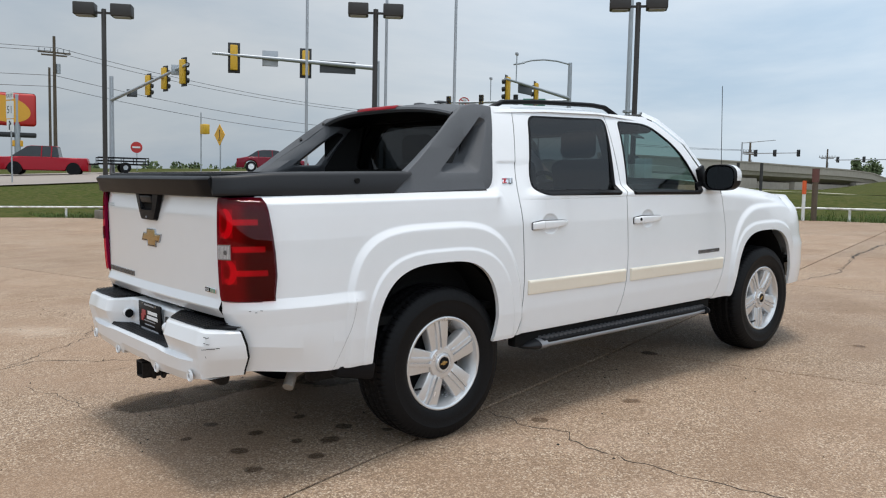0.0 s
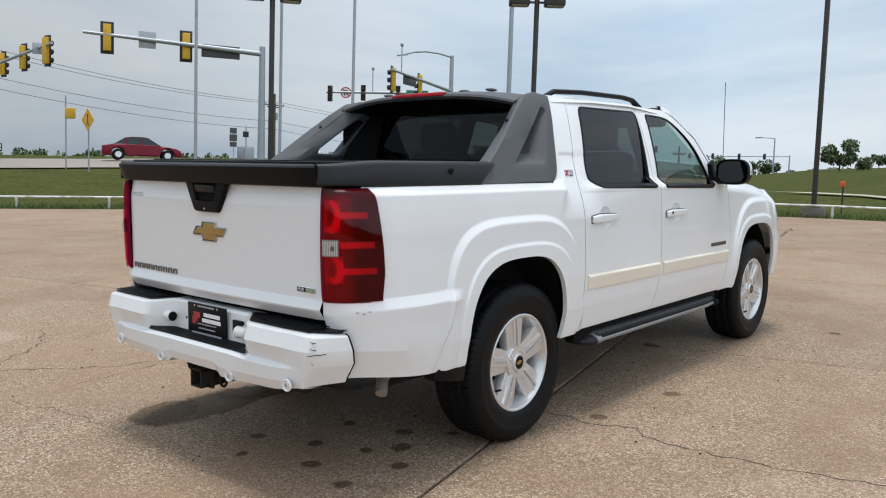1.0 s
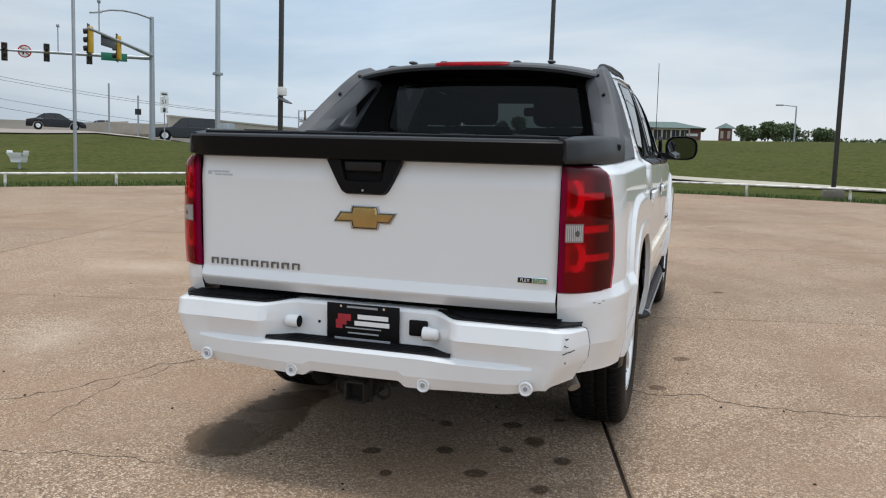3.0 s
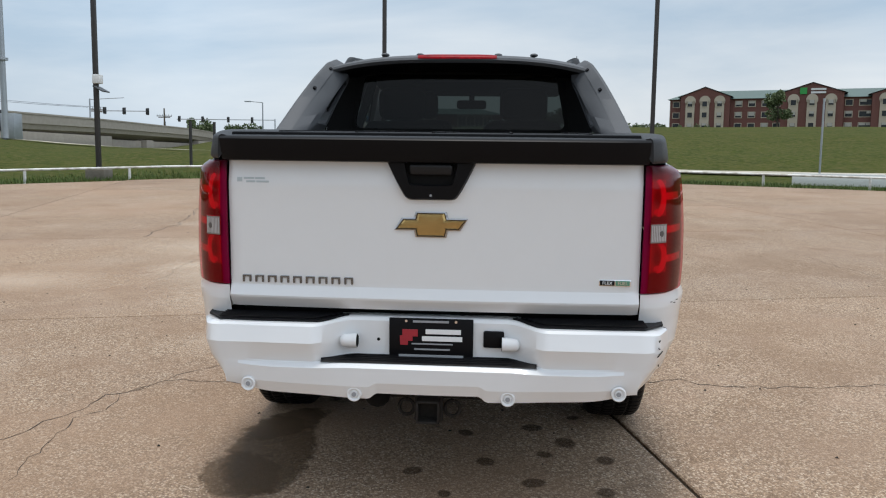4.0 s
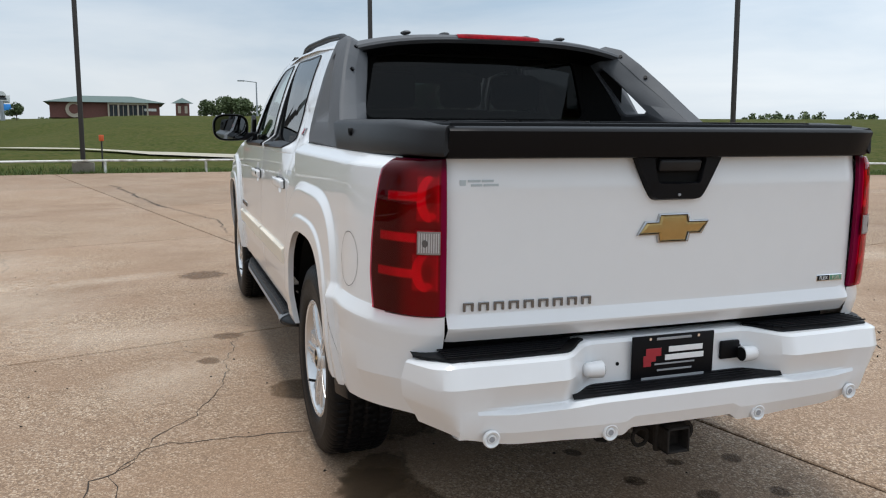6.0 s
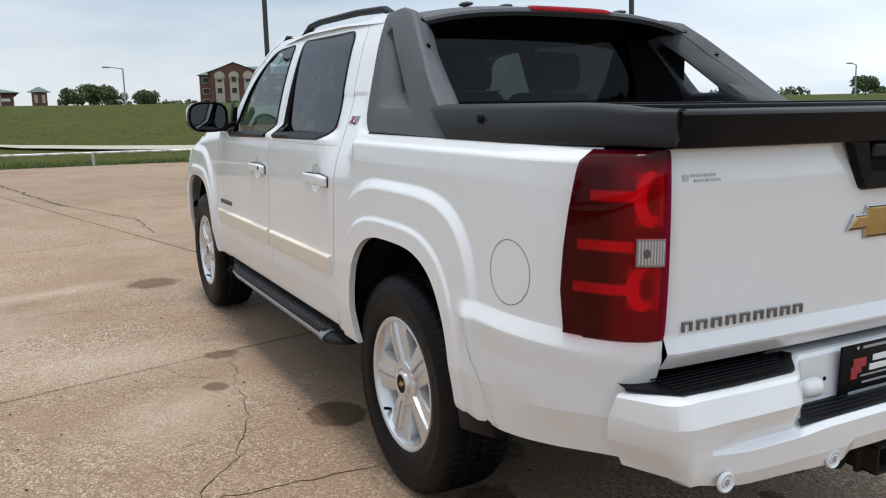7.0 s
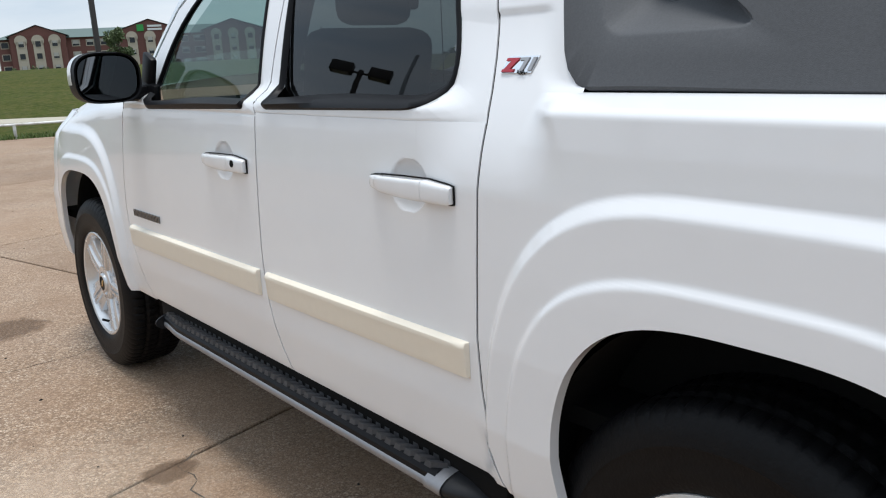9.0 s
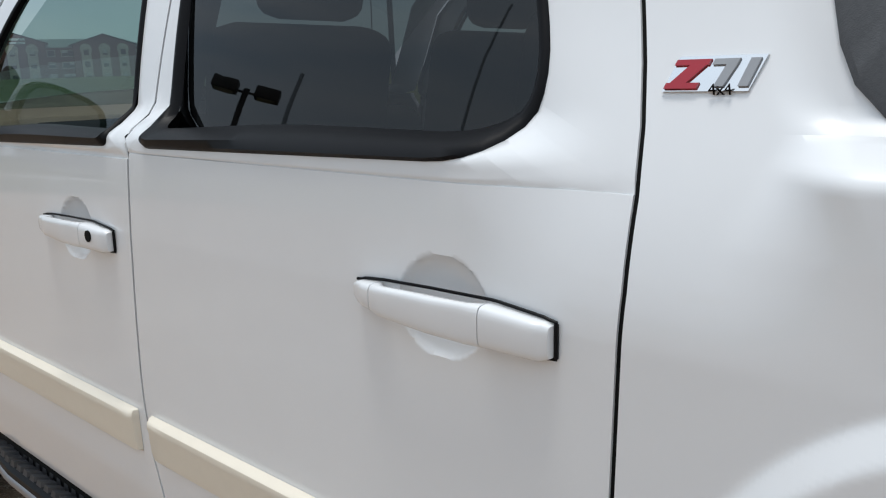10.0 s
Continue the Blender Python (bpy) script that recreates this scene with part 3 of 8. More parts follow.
def doors(s):
    for name, lo, hi in (("rear_door", REAR_CUT, MID_CUT), ("front_door", MID_CUT, FRONT_CUT)):
        door = new(name)
        door.parent = truck
        hx, hz = HANDLES[0 if name == "rear_door" else 1]
        wide = lerp(hi, hz) - lerp(lo, hz)
        u0 = (hx + 0.009 - lerp(lo, hz)) / wide
        cols = sorted(linspace(0, 1, 40) + linspace(u0 - 0.072 / wide, u0 + 0.072 / wide, 42))
        place = lambda u, z: ((x := lerp(lo, z) + GAP + (lerp(hi, z) - lerp(lo, z) - 2 * GAP) * u), side_y(x, z), z)
        top = 1.238 if name == "rear_door" else 1.228
        v0 = (hz - 0.487) / (top - 0.487)
        levels = sorted(linspace(0, 1, 50) + linspace(v0 - 0.066 / (top - 0.487), v0 + 0.066 / (top - 0.487), 36))
        skin("skin", cols, lambda u: 0.487, lambda u: top, s, PAINT, door, levels, place=place)
        a, b, zt = (lerp(lo, top) + GAP, lerp(hi, top) - GAP, top)
        if name == "rear_door":
            outer = [(a, zt), (b, zt), (lerp(MID_CUT, 1.29) - GAP, 1.29), (lerp(MID_CUT, 1.76) - GAP, 1.772), (lerp(REAR_CUT, 1.76) + GAP, 1.768)] + [(lerp(REAR_CUT, zz) + GAP, zz) for zz in (1.70, 1.60, 1.50, 1.425, 1.36, 1.30, 1.265)]
            win, center, mat_w = REAR_WIN, (1.14, 1.50), PRIVACY
        else:
            outer = [(a, zt), (b, zt), (2.555, 1.290), (2.335, 1.575), (2.10, 1.725), (1.98, 1.765), (lerp(MID_CUT, 1.76) + GAP, 1.772), (lerp(MID_CUT, 1.29) + GAP, 1.29)]
            win, center, mat_w = FRONT_WIN, (1.92, 1.46), GREEN_GLASS
        door_ring("window_frame", outer, win, center, s, door)
        strip_frame("window_seal", win, center, s, door, BLACK_PLASTIC, 0.017, -0.001)
        pane("window_pane", win, center, s, door, mat_w, 0.012, "dark tinted glass" if mat_w is PRIVACY else "clear green-tinted glass")
        handle(door, s, *HANDLES[0 if name == "rear_door" else 1], name == "front_door")
        # moulding
        ma, mb = (0.588, 1.472) if name == "rear_door" else (1.520, 2.600)
        za, zb = 0.706, 0.786
        loops = []
        for k, x in enumerate([ma, ma + 0.004] + linspace(ma + 0.012, mb - 0.012, 16) + [mb - 0.004, mb]):
            rise = {0: 0.0, 1: 0.7, 18: 0.7, 19: 0.0}.get(k, 1.0)
            prof = [(za, 0.0), (za + 0.003, 0.010), (za + 0.02, 0.014), (zb - 0.020, 0.0158), (zb - 0.013, 0.0180), (zb - 0.005, 0.0165), (zb, 0.011), (zb + 0.002, 0.0)]
            slope = -0.012 * (x - 0.6) / 2.0
            loops.append([(x, s * (side_y(x, z) + d * rise + 0.0005), z + slope) for z, d in prof])
        loft("moulding", loops, CREAM, door, closed=True, cap=(True, True), smooth=35, label="yellowed cream body-side moulding")
        if name == "front_door":
            badge_letters(door, s, [(2.300 + 0.0300 * k, 0.832) for k in range(9)])


def shut_lines(s):
    """Dark strips added just inside the gaps between doors and panels, in place of their shade."""
    for cut, top in ((REAR_CUT, 1.76), (MID_CUT, 1.76), (FRONT_CUT, 1.27)):
        rows = []
        for z in linspace(0.49, top, 60):
            x = lerp(cut, z)
            y = (side_y(x, z) if z < 1.24 else upper_y(x, z)) - 0.0035
            rows.append([(x - 0.006, s * y, z), (x + 0.006, s * y, z)])
        loft("door_seal", rows, DARK, truck, closed=False, smooth=0)


def badge_letters(parent, s, spots):
    for x, z in spots:
        y = side_y(x, z)
        bm = box((0.021, 0.006, 0.006), (x, s * (y + 0.003), z + 0.010), 0.001, segs=1)
        for e in (1, -1):
            box((0.006, 0.006, 0.022), (x + 0.0075 * e, s * (y + 0.003), z - 0.002), 0.001, bm=bm, segs=1)
        part("badge_bar", bm, DARK_CHROME, parent, smooth=0)


def handle(door, s, x, z, lock):
    """A pull handle over the scoop: front pivot, free-standing grip, rear cap on a dark gasket, lock on the front door."""
    grip = new("door_handle")
    grip.parent = door
    flat = lambda u: lerp(SIDE, z)
    mid = lambda u: step(-0.075, -0.045, u) * step(0.105, 0.080, u)
    half = lambda u: lerp([(-0.146, 0.0190), (-0.138, 0.0232), (-0.07, 0.0262), (0.02, 0.0235), (0.10, 0.0190), (0.135, 0.0150), (0.143, 0.0100)], u)
    lift = lambda u: 0.004 + lerp([(-0.146, 0.012), (-0.135, 0.020), (-0.06, 0.027), (0.0, 0.031), (0.08, 0.029), (0.12, 0.020), (0.143, 0.008)], u)
    zc = lambda u: z - 0.002 + lerp([(-0.146, -0.006), (-0.07, -0.001), (0.0, 0.0), (0.143, 0.003)], u)

    def body(name, ua, ub, n):
        loops = []
        for u in linspace(ua, ub, n):
            lo, hi, w = 0.017 * mid(u), lift(u), 0.88 * half(u)
            loops.append([(x + u, s * (flat(u) + (lo + hi) / 2 + (hi - lo) / 2 * math.copysign(abs(math.sin(a)) ** 0.5, math.sin(a))), zc(u) + w * math.copysign(abs(math.cos(a)) ** 0.55, math.cos(a))) for a in linspace(0, 2 * math.pi, 25)[:-1]])
        loft(name, loops, PAINT, grip, closed=True, cap=(True, True), smooth=45)

    body("rear_cap", -0.146, -0.0685, 12)
    body("grip", -0.0672, 0.0985, 20)
    body("front_pivot", 0.0998, 0.143, 8)
    bm = bmesh.new()
    for u, v in zip(linspace(-0.148, 0.146, 40), linspace(-0.148, 0.146, 40)[1:]):
        p = lambda q, sg: (x + q, s * (flat(q) + 0.002), zc(q) + sg * (0.88 * half(min(max(q, -0.143), 0.14)) + 0.001))
        rod(p(u, 1), p(v, 1), 0.0020, sides=6, bm=bm)
        if v < -0.055:
            rod(p(u, -1), p(v, -1), 0.0020, sides=6, bm=bm)
    rod((x - 0.148, s * (flat(0) + 0.003), zc(-0.148) - 0.018), (x - 0.148, s * (flat(0) + 0.003), zc(-0.148) + 0.018), 0.0026, sides=6, bm=bm)
    part("gasket", bm, BLACK_PLASTIC, grip)
    if lock:
        bm = rod((x - 0.100, s * (flat(0) + 0.026), z), (x - 0.100, s * (flat(0) + 0.0285), z), 0.0105, sides=16)
        part("lock", bm, DARK, grip)


def cab(s):
    # pillar between the rear door and the sail panel
    loops = []
    for j in range(61):
        z = 1.297 + (1.775 - 1.297) * j / 60
        x0 = 0.345 + 0.19 * ((z - 1.297) / 0.478)
        x1 = lerp(REAR_CUT, z) - GAP
        loops.append([(x, s * upper_y(x, z), z) for x in linspace(x0, x1, 48)])
    loft("rear_pillar", loops, PAINT, truck, closed=False, smooth=60)
    # A-pillar
    rail = [(1.98, 1.772), (2.12, 1.732), (2.35, 1.585), (2.57, 1.300), (2.74, 1.262)]
    lo, hi = [], []
    for k in range(25):
        u = k / 24 * (len(rail) - 1)
        i = min(int(u), len(rail) - 2)
        p = Vector(rail[i]).lerp(Vector(rail[i + 1]), u - i)
        y = glass_y(p.y) if p.y > 1.3 else 0.868
        lo.append((p.x, s * (y - 0.001), p.y))
        hi.append((p.x + 0.065, s * (y - 0.075), p.y + 0.028))
    mid = [((a[0] + b[0]) / 2 + 0.012, (a[1] + b[1]) / 2 + s * 0.012, (a[2] + b[2]) / 2 + 0.014) for a, b in zip(lo, hi)]
    loft("windscreen_pillar", [lo, mid, hi], PAINT, truck, closed=False, smooth=60)
    # roof rail
    pts = []
    for k in range(21):
        u = k / 20
        lift = 0.040 * min(1, math.sin(math.pi * min(max(u, 0.0), 1.0)) * 3.2)
        x = 0.57 + 1.18 * u
        pts.append(Vector((x, s * (0.640 + 0.0 * u), roof_z(x, 0.640) + lift - 0.004)))
    loops = []
    for p in pts:
        loops.append([(p.x, p.y + 0.024 * math.cos(a), p.z + 0.015 * math.sin(a)) for a in linspace(0, 2 * math.pi, 11)[:-1]])
    loft("roof_rail", loops, BLACK_PLASTIC, truck, cap=(True, True), smooth=60)


def roof_z(x, y):
    top = lerp([(0.30, 1.792), (0.6, 1.812), (1.0, 1.832), (1.5, 1.836), (1.85, 1.812), (2.02, 1.788)], x)
    return top - 0.062 * (abs(y) / 0.70) ** 3.2


def roof():
    xs, ys = linspace(0.56, 2.02, 30), linspace(-0.70, 0.70, 41)
    rows = [[(x, y, roof_z(x, y)) for y in ys] for x in xs]
    loft("roof", rows, PAINT, truck, closed=False, smooth=60)
    rows = [[(x, y * 0.96, roof_z(x, y) - 0.03) for y in ys] for x in xs]
    loft("headliner", rows, HEADLINER, truck, closed=False, smooth=60)
    # gap between roof edge and the door tops
    for s in (1, -1):
        rows = [[(x, s * y, z) for y, z in ((0.700, roof_z(x, 0.70)), (0.708, roof_z(x, 0.70) - 0.012), (glass_y(1.762) - 0.002, 1.764))] for x in linspace(0.56, 2.03, 24)]
        loft("drip_moulding", rows, PAINT, truck, closed=False, smooth=60)
    # windscreen
    rows = []
    for u in linspace(0, 1, 14):
        x, z, w = 2.02 + 0.76 * u, 1.786 - 0.50 * u - 0.03 * u * (1 - u), 0.62 + 0.15 * u
        rows.append([(x + 0.09 * (1 - (y / w) ** 2), y, z) for y in linspace(-w, w, 17)])
    loft("windscreen", rows, GREEN_GLASS, truck, closed=False, smooth=60, label="green-tinted windscreen")


def hood_and_front():
    for s in (1, -1):
        a0, a1 = WB - ARCH_X - 0.4335, WB - ARCH_X + 0.4335
        cols = linspace(2.60, a0, 24) + [(WB - ARCH_X + 0.4335 * math.sin(u)) for u in linspace(-math.pi / 2, math.pi / 2, 80)][1:-1] + linspace(a1, 3.66, 4)
        bottom = lambda x: max(arch_z(x, WB), 0.478)
        top = lambda x: lerp([(2.5, 1.292), (2.9, 1.275), (3.3, 1.235), (3.8, 1.165)], x)
        shift = lambda x, z: (lerp(FRONT_CUT, z) + GAP - 2.60) * step(2.86, 2.60, x)

        def place(x, z):
            k = step(0.10, 0.0, top(x) - z)
            return (x, side_y(x, min(z, 1.20)) - 0.055 * k * k - 0.045 * step(3.3, 3.9, x) ** 2, z)
        skin("front_fender", cols, bottom, top, s, PAINT, truck, 90, shift, place=place, base_z=0.478)
        # front corner and bumper end
        loops = []
        for j in range(21):
            z = 0.478 + (1.188 - 0.478) * j / 20
            y0 = place(3.66, z)[1]
            loops.append([(3.66 + (0.50 + 0.03 * step(0.95, 0.80, z)) * math.sin(radians(p)) * (1 - 0.12 * step(0.95, 1.195, z)), s * (0.45 + (y0 - 0.45) * max(0.0, math.cos(radians(p))) + 0.012 * step(0.86, 0.80, z) * math.sin(radians(2 * p))), z) for p in linspace(0, 90, 18)])
        loft("front_corner", loops, PAINT, truck, closed=False, smooth=60)
    rows = []
    for x in linspace(2.66, 4.16, 26):
        w = lerp([(2.5, 0.885), (3.3, 0.83), (3.8, 0.76), (4.2, 0.62)], x)
        z0 = lerp([(2.5, 1.290), (2.9, 1.275), (3.3, 1.235), (3.8, 1.165), (4.16, 1.08)], x)
        rows.append([(x, y, z0 + 0.055 * (1 - (abs(y) / w) ** 3)) for y in linspace(-w, w, 25)])
    loft("hood", rows, PAINT, truck, closed=False, smooth=60)
    bm = box((0.10, 1.0, 0.34), (4.20, 0, 0.86), 0.02)
    part("grille", bm, BLACK_PLASTIC, truck)
    bm = box((0.16, 1.3, 0.26), (4.19, 0, 0.55), 0.04)
    part("front_bumper", bm, PAINT, truck)


SAIL = [(-0.305, 1.2945), (-0.262, 1.345), (-0.10, 1.458), (0.06, 1.583), (0.20, 1.690), (0.315, 1.765), (0.43, 1.788), (0.556, 1.776), (0.474, 1.55), (0.437, 1.425), (0.419, 1.365), (0.402, 1.332), (0.374, 1.305), (0.343, 1.2945)]


def sail_panel(s):
    """The grey buttress behind the cab: a three-cornered recess outside, a slot through it, a chamfered inner side with bolts."""
    center = (0.255, 1.520)
    recess = rounded([(0.030, 1.396), (0.318, 1.396), (0.468, 1.690), (0.428, 1.706)], [0.045, 0.035, 0.02, 0.02], 5)
    hole = rounded([(0.112, 1.446), (0.268, 1.446), (0.428, 1.656), (0.396, 1.670)], [0.02, 0.02, 0.012, 0.012], 5)
    inner_hole = rounded([(0.040, 1.440), (0.255, 1.440), (0.412, 1.650), (0.345, 1.668)], [0.03, 0.03, 0.012, 0.015], 5)
    ang = directions(center, [SAIL, recess, hole])
    rs = lambda o: round_sample(center, o, ang)
    big, rec, hol, inh = rs(SAIL), rs(recess), rs(hole), rs(inner_hole)
    c = Vector(center)
    y = lambda p: (glass_y(p.y) if p.y > 1.31 else 0.868) + 0.008
    put = lambda pts, d: [(p.x, s * (y(p) - d), p.y) for p in pts]
    shrink = lambda pts, k: [p + (c - p).normalized() * k for p in pts]
    loops = [put(shrink(big, 0.034), 0.072), put(shrink(big, 0.028), 0.064), put(shrink(big, 0.004), 0.016), put(shrink(big, 0.007), 0.004), put(shrink(big, 0.014), 0.0),
             put([a.lerp(b, 0.5) for a, b in zip(shrink(big, 0.014), rec)], 0.0), put(shrink(rec, -0.007), 0.0), put(rec, 0.003), put(shrink(rec, 0.004), 0.010),
             put([a.lerp(b, 0.85) for a, b in zip(rec, hol)], 0.052), put(hol, 0.062), put([a.lerp(b, 0.5) for a, b in zip(hol, inh)], 0.105), put(inh, 0.140)]
    sail = loft("sail_panel", loops, CLAD, truck, smooth=32, label="grey textured plastic buttress panel")
    loft("sail_inner", [put(shrink(big, 0.036), 0.0722), put(shrink(big, 0.042), 0.078), put([a.lerp(b, 0.5) for a, b in zip(shrink(big, 0.042), inh)], 0.130), put(shrink(inh, -0.012), 0.146), put(inh, 0.141)], CLAD, truck, smooth=38)
    # bolts along the sloping edge
    for px, pz in ((-0.225, 1.371), (-0.04, 1.502), (0.12, 1.629), (0.268, 1.735)):
        q = Vector((px + 0.010, s * (y(Vector((px, pz))) - 0.042), pz - 0.013))
        d = Vector((-0.50, -s * 0.55, 0.65)) * 0.006
        part("trim_bolt", rod(q - d, q + d, 0.0095, sides=12), BLACK_PLASTIC, sail)


def hoop():
    """Header between the two buttresses, with the high stop lamp, and the recessed rear glass."""
    rows = []
    for y in linspace(-0.695, 0.695, 33):
        k = (abs(y) / 0.70) ** 3.2 * 0.062
        bow = 0.05 * (y / 0.70) ** 2
        rows.append([(x + bow, y, z - k) for x, z in ((0.60, 1.806), (0.52, 1.812), (0.38, 1.806), (0.27, 1.792), (0.238, 1.782), (0.232, 1.770), (0.25, 1.755), (0.40, 1.730), (0.49, 1.725))])
    header = loft("roof_header", [r[:7] for r in rows], CLAD, truck, closed=False, smooth=38, label="grey plastic header over the bed")
    loft("header_lining", [r[6:] for r in rows], BLACK_PLASTIC, truck, closed=False, smooth=38)
    rows = []
    for y in linspace(-0.205, 0.205, 15):
        taper = 1 - (abs(y) / 0.21) ** 6
        bow = 0.05 * (y / 0.70) ** 2
        rows.append([(x + bow - 0.004 * taper, y, z - 0.0006) for x, z in ((0.285, 1.797 + 0.004 * taper), (0.255, 1.793 + 0.004 * taper), (0.236, 1.784 + 0.002 * taper), (0.232, 1.777 - 0.002 * taper))])
    loft("stop_lamp", rows, LENS_RED, truck, closed=False, smooth=60, label="red high-mounted stop lamp")
    for y in (-0.40, -0.21, 0.21, 0.40):
        part("header_cap", ball((0.40 + 0.02, y, 1.808), (0.05, 0.022, 0.010)), CLAD, header)
    for s in (1, -1):
        part("rail_foot", box((0.10, 0.040, 0.022), (0.55, s * 0.625, 1.764), 0.010), BLACK_PLASTIC, truck)
    # back wall of the cab with its glass
    outer = rounded([(-0.66, 1.36), (0.66, 1.36), (0.60, 1.745), (-0.60, 1.745)], 0.03)
    inner = rounded([(-0.585, 1.415), (0.585, 1.415), (0.525, 1.712), (-0.525, 1.712)], 0.05)
    ang = directions((0, 1.56), [outer, inner])
    lo, li = round_sample((0, 1.56), outer, ang), round_sample((0, 1.56), inner, ang)
    xx = lambda z: 0.47 + 0.10 * (z - 1.40)
    loft("rear_window_frame", [[(xx(p.y), p.x, p.y) for p in lo], [(xx(p.y), p.x, p.y) for p in li], [(xx(p.y) + 0.03, p.x, p.y) for p in li]], DARK, truck, smooth=40)
    back = link_mesh("rear_window", [(xx(p.y) + 0.012, p.x, p.y) for p in li], [tuple(range(len(li)))], REAR_PANE, truck, 0, "dark tinted rear window of the cab")
    # side linings beside the glass
    for s in (1, -1):
        rows = [[(x, s * yy, z) for z in (1.36, 1.74)] for x, yy in ((0.30, 0.70), (0.47, 0.60), (0.49, 0.58))]
        loft("inner_lining", rows, DARK, truck, closed=False, smooth=40)
    part("windscreen_header", box((0.16, 1.30, 0.13), (2.09, 0, 1.725), 0.03), HEADLINER, truck)
    part("midgate", box((0.05, 1.40, 0.62), (0.50, 0, 1.08), 0.01), DARK, truck)


def bed():
    """Dark covers over the cargo bed, side rails and the cap on the tailgate."""
    for a, b in ((-1.13, -0.62), (-0.612, -0.10), (-0.092, 0.46)):
        bm = box((b - a, 1.47, 0.022), ((a + b) / 2, 0, 1.388), 0.006)
        for k in range(5):
            box(((b - a) * 0.92, 0.012, 0.006), ((a + b) / 2, -0.56 + 0.28 * k, 1.401), 0.002, bm=bm, segs=1)
        part("cargo_cover", bm, BLACK_PLASTIC, truck, "black ribbed plastic cargo cover panel")
    part("bed_shell", box((1.50, 1.44, 0.78), (-0.32, 0, 0.97)), DARK, truck)
    for s in (1, -1):
        prof = [(0.868, 1.290), (0.879, 1.294), (0.883, 1.302), (0.877, 1.350), (0.868, 1.386), (0.862, 1.395), (0.850, 1.401), (0.820, 1.405), (0.755, 1.402), (0.735, 1.392), (0.735, 1.36)]
        loops = []
        for x in linspace(-1.180, -0.155, 26):
            k = (0.752 + 0.130 * math.sqrt(max(0.0, 1 - ((min(x, -0.70) + 0.70) / 0.485) ** 2)) - 0.735) / 0.147
            loops.append([(min(x, -0.155 - 0.13 * step(1.40, 1.30, z) + 0.0 * x) if x > -0.4 else x, s * (0.735 + (y - 0.735) * k), z - 0.016 * step(-0.9, -1.18, x) * (1 if z > 1.33 else 0) + 0.012 * step(-0.6, -1.18, x) * (1 if z < 1.32 else 0)) for y, z in prof])
        rail = loft("bed_rail", loops, RAIL, truck, closed=True, cap=(True, True), smooth=38, label="grey plastic bed rail cap")
        bm = rod((-0.50, s * 0.868, 1.362), (-0.50, s * 0.884, 1.360), 0.013, sides=18)
        part("tie_down_plug", bm, DARK, rail)
        part("plug_insert", rod((-0.50, s * 0.882, 1.360), (-0.50, s * 0.886, 1.3595), 0.006, sides=12), DARK, rail)
    rows = []
    for y in linspace(-0.758, 0.758, 41):
        bow = 0.022 * (y / 0.75) ** 2 + 0.02 * step(0.70, 0.752, abs(y))
        rows.append([(x + bow, y, z) for x, z in ((-1.150, 1.297), (-1.200, 1.296), (-1.212, 1.299), (-1.218, 1.307), (-1.226, 1.340), (-1.236, 1.366), (-1.237, 1.374), (-1.230, 1.381), (-1.200, 1.386), (-1.12, 1.389))])
    cap = loft("tailgate_cap", rows, BLACK_PLASTIC, truck, closed=False, smooth=38, label="black plastic cap on the tailgate")
    for s in (1, -1):
        pts = rows[0] if s < 0 else rows[-1]
        link_mesh("cap_end", pts + [(-1.12, s * 0.752, 1.296)], [tuple(range(len(pts) + 1))], BLACK_PLASTIC, cap, 0)


def gate_x(y, z):
    return -1.168 + 0.020 * (y / 0.75) ** 2 + lerp([(0.757, 0.010), (0.799, -0.019), (0.801, -0.019), (0.842, 0.0), (0.844, 0.0)], z) + 0.012 * step(1.20, 1.295, z)


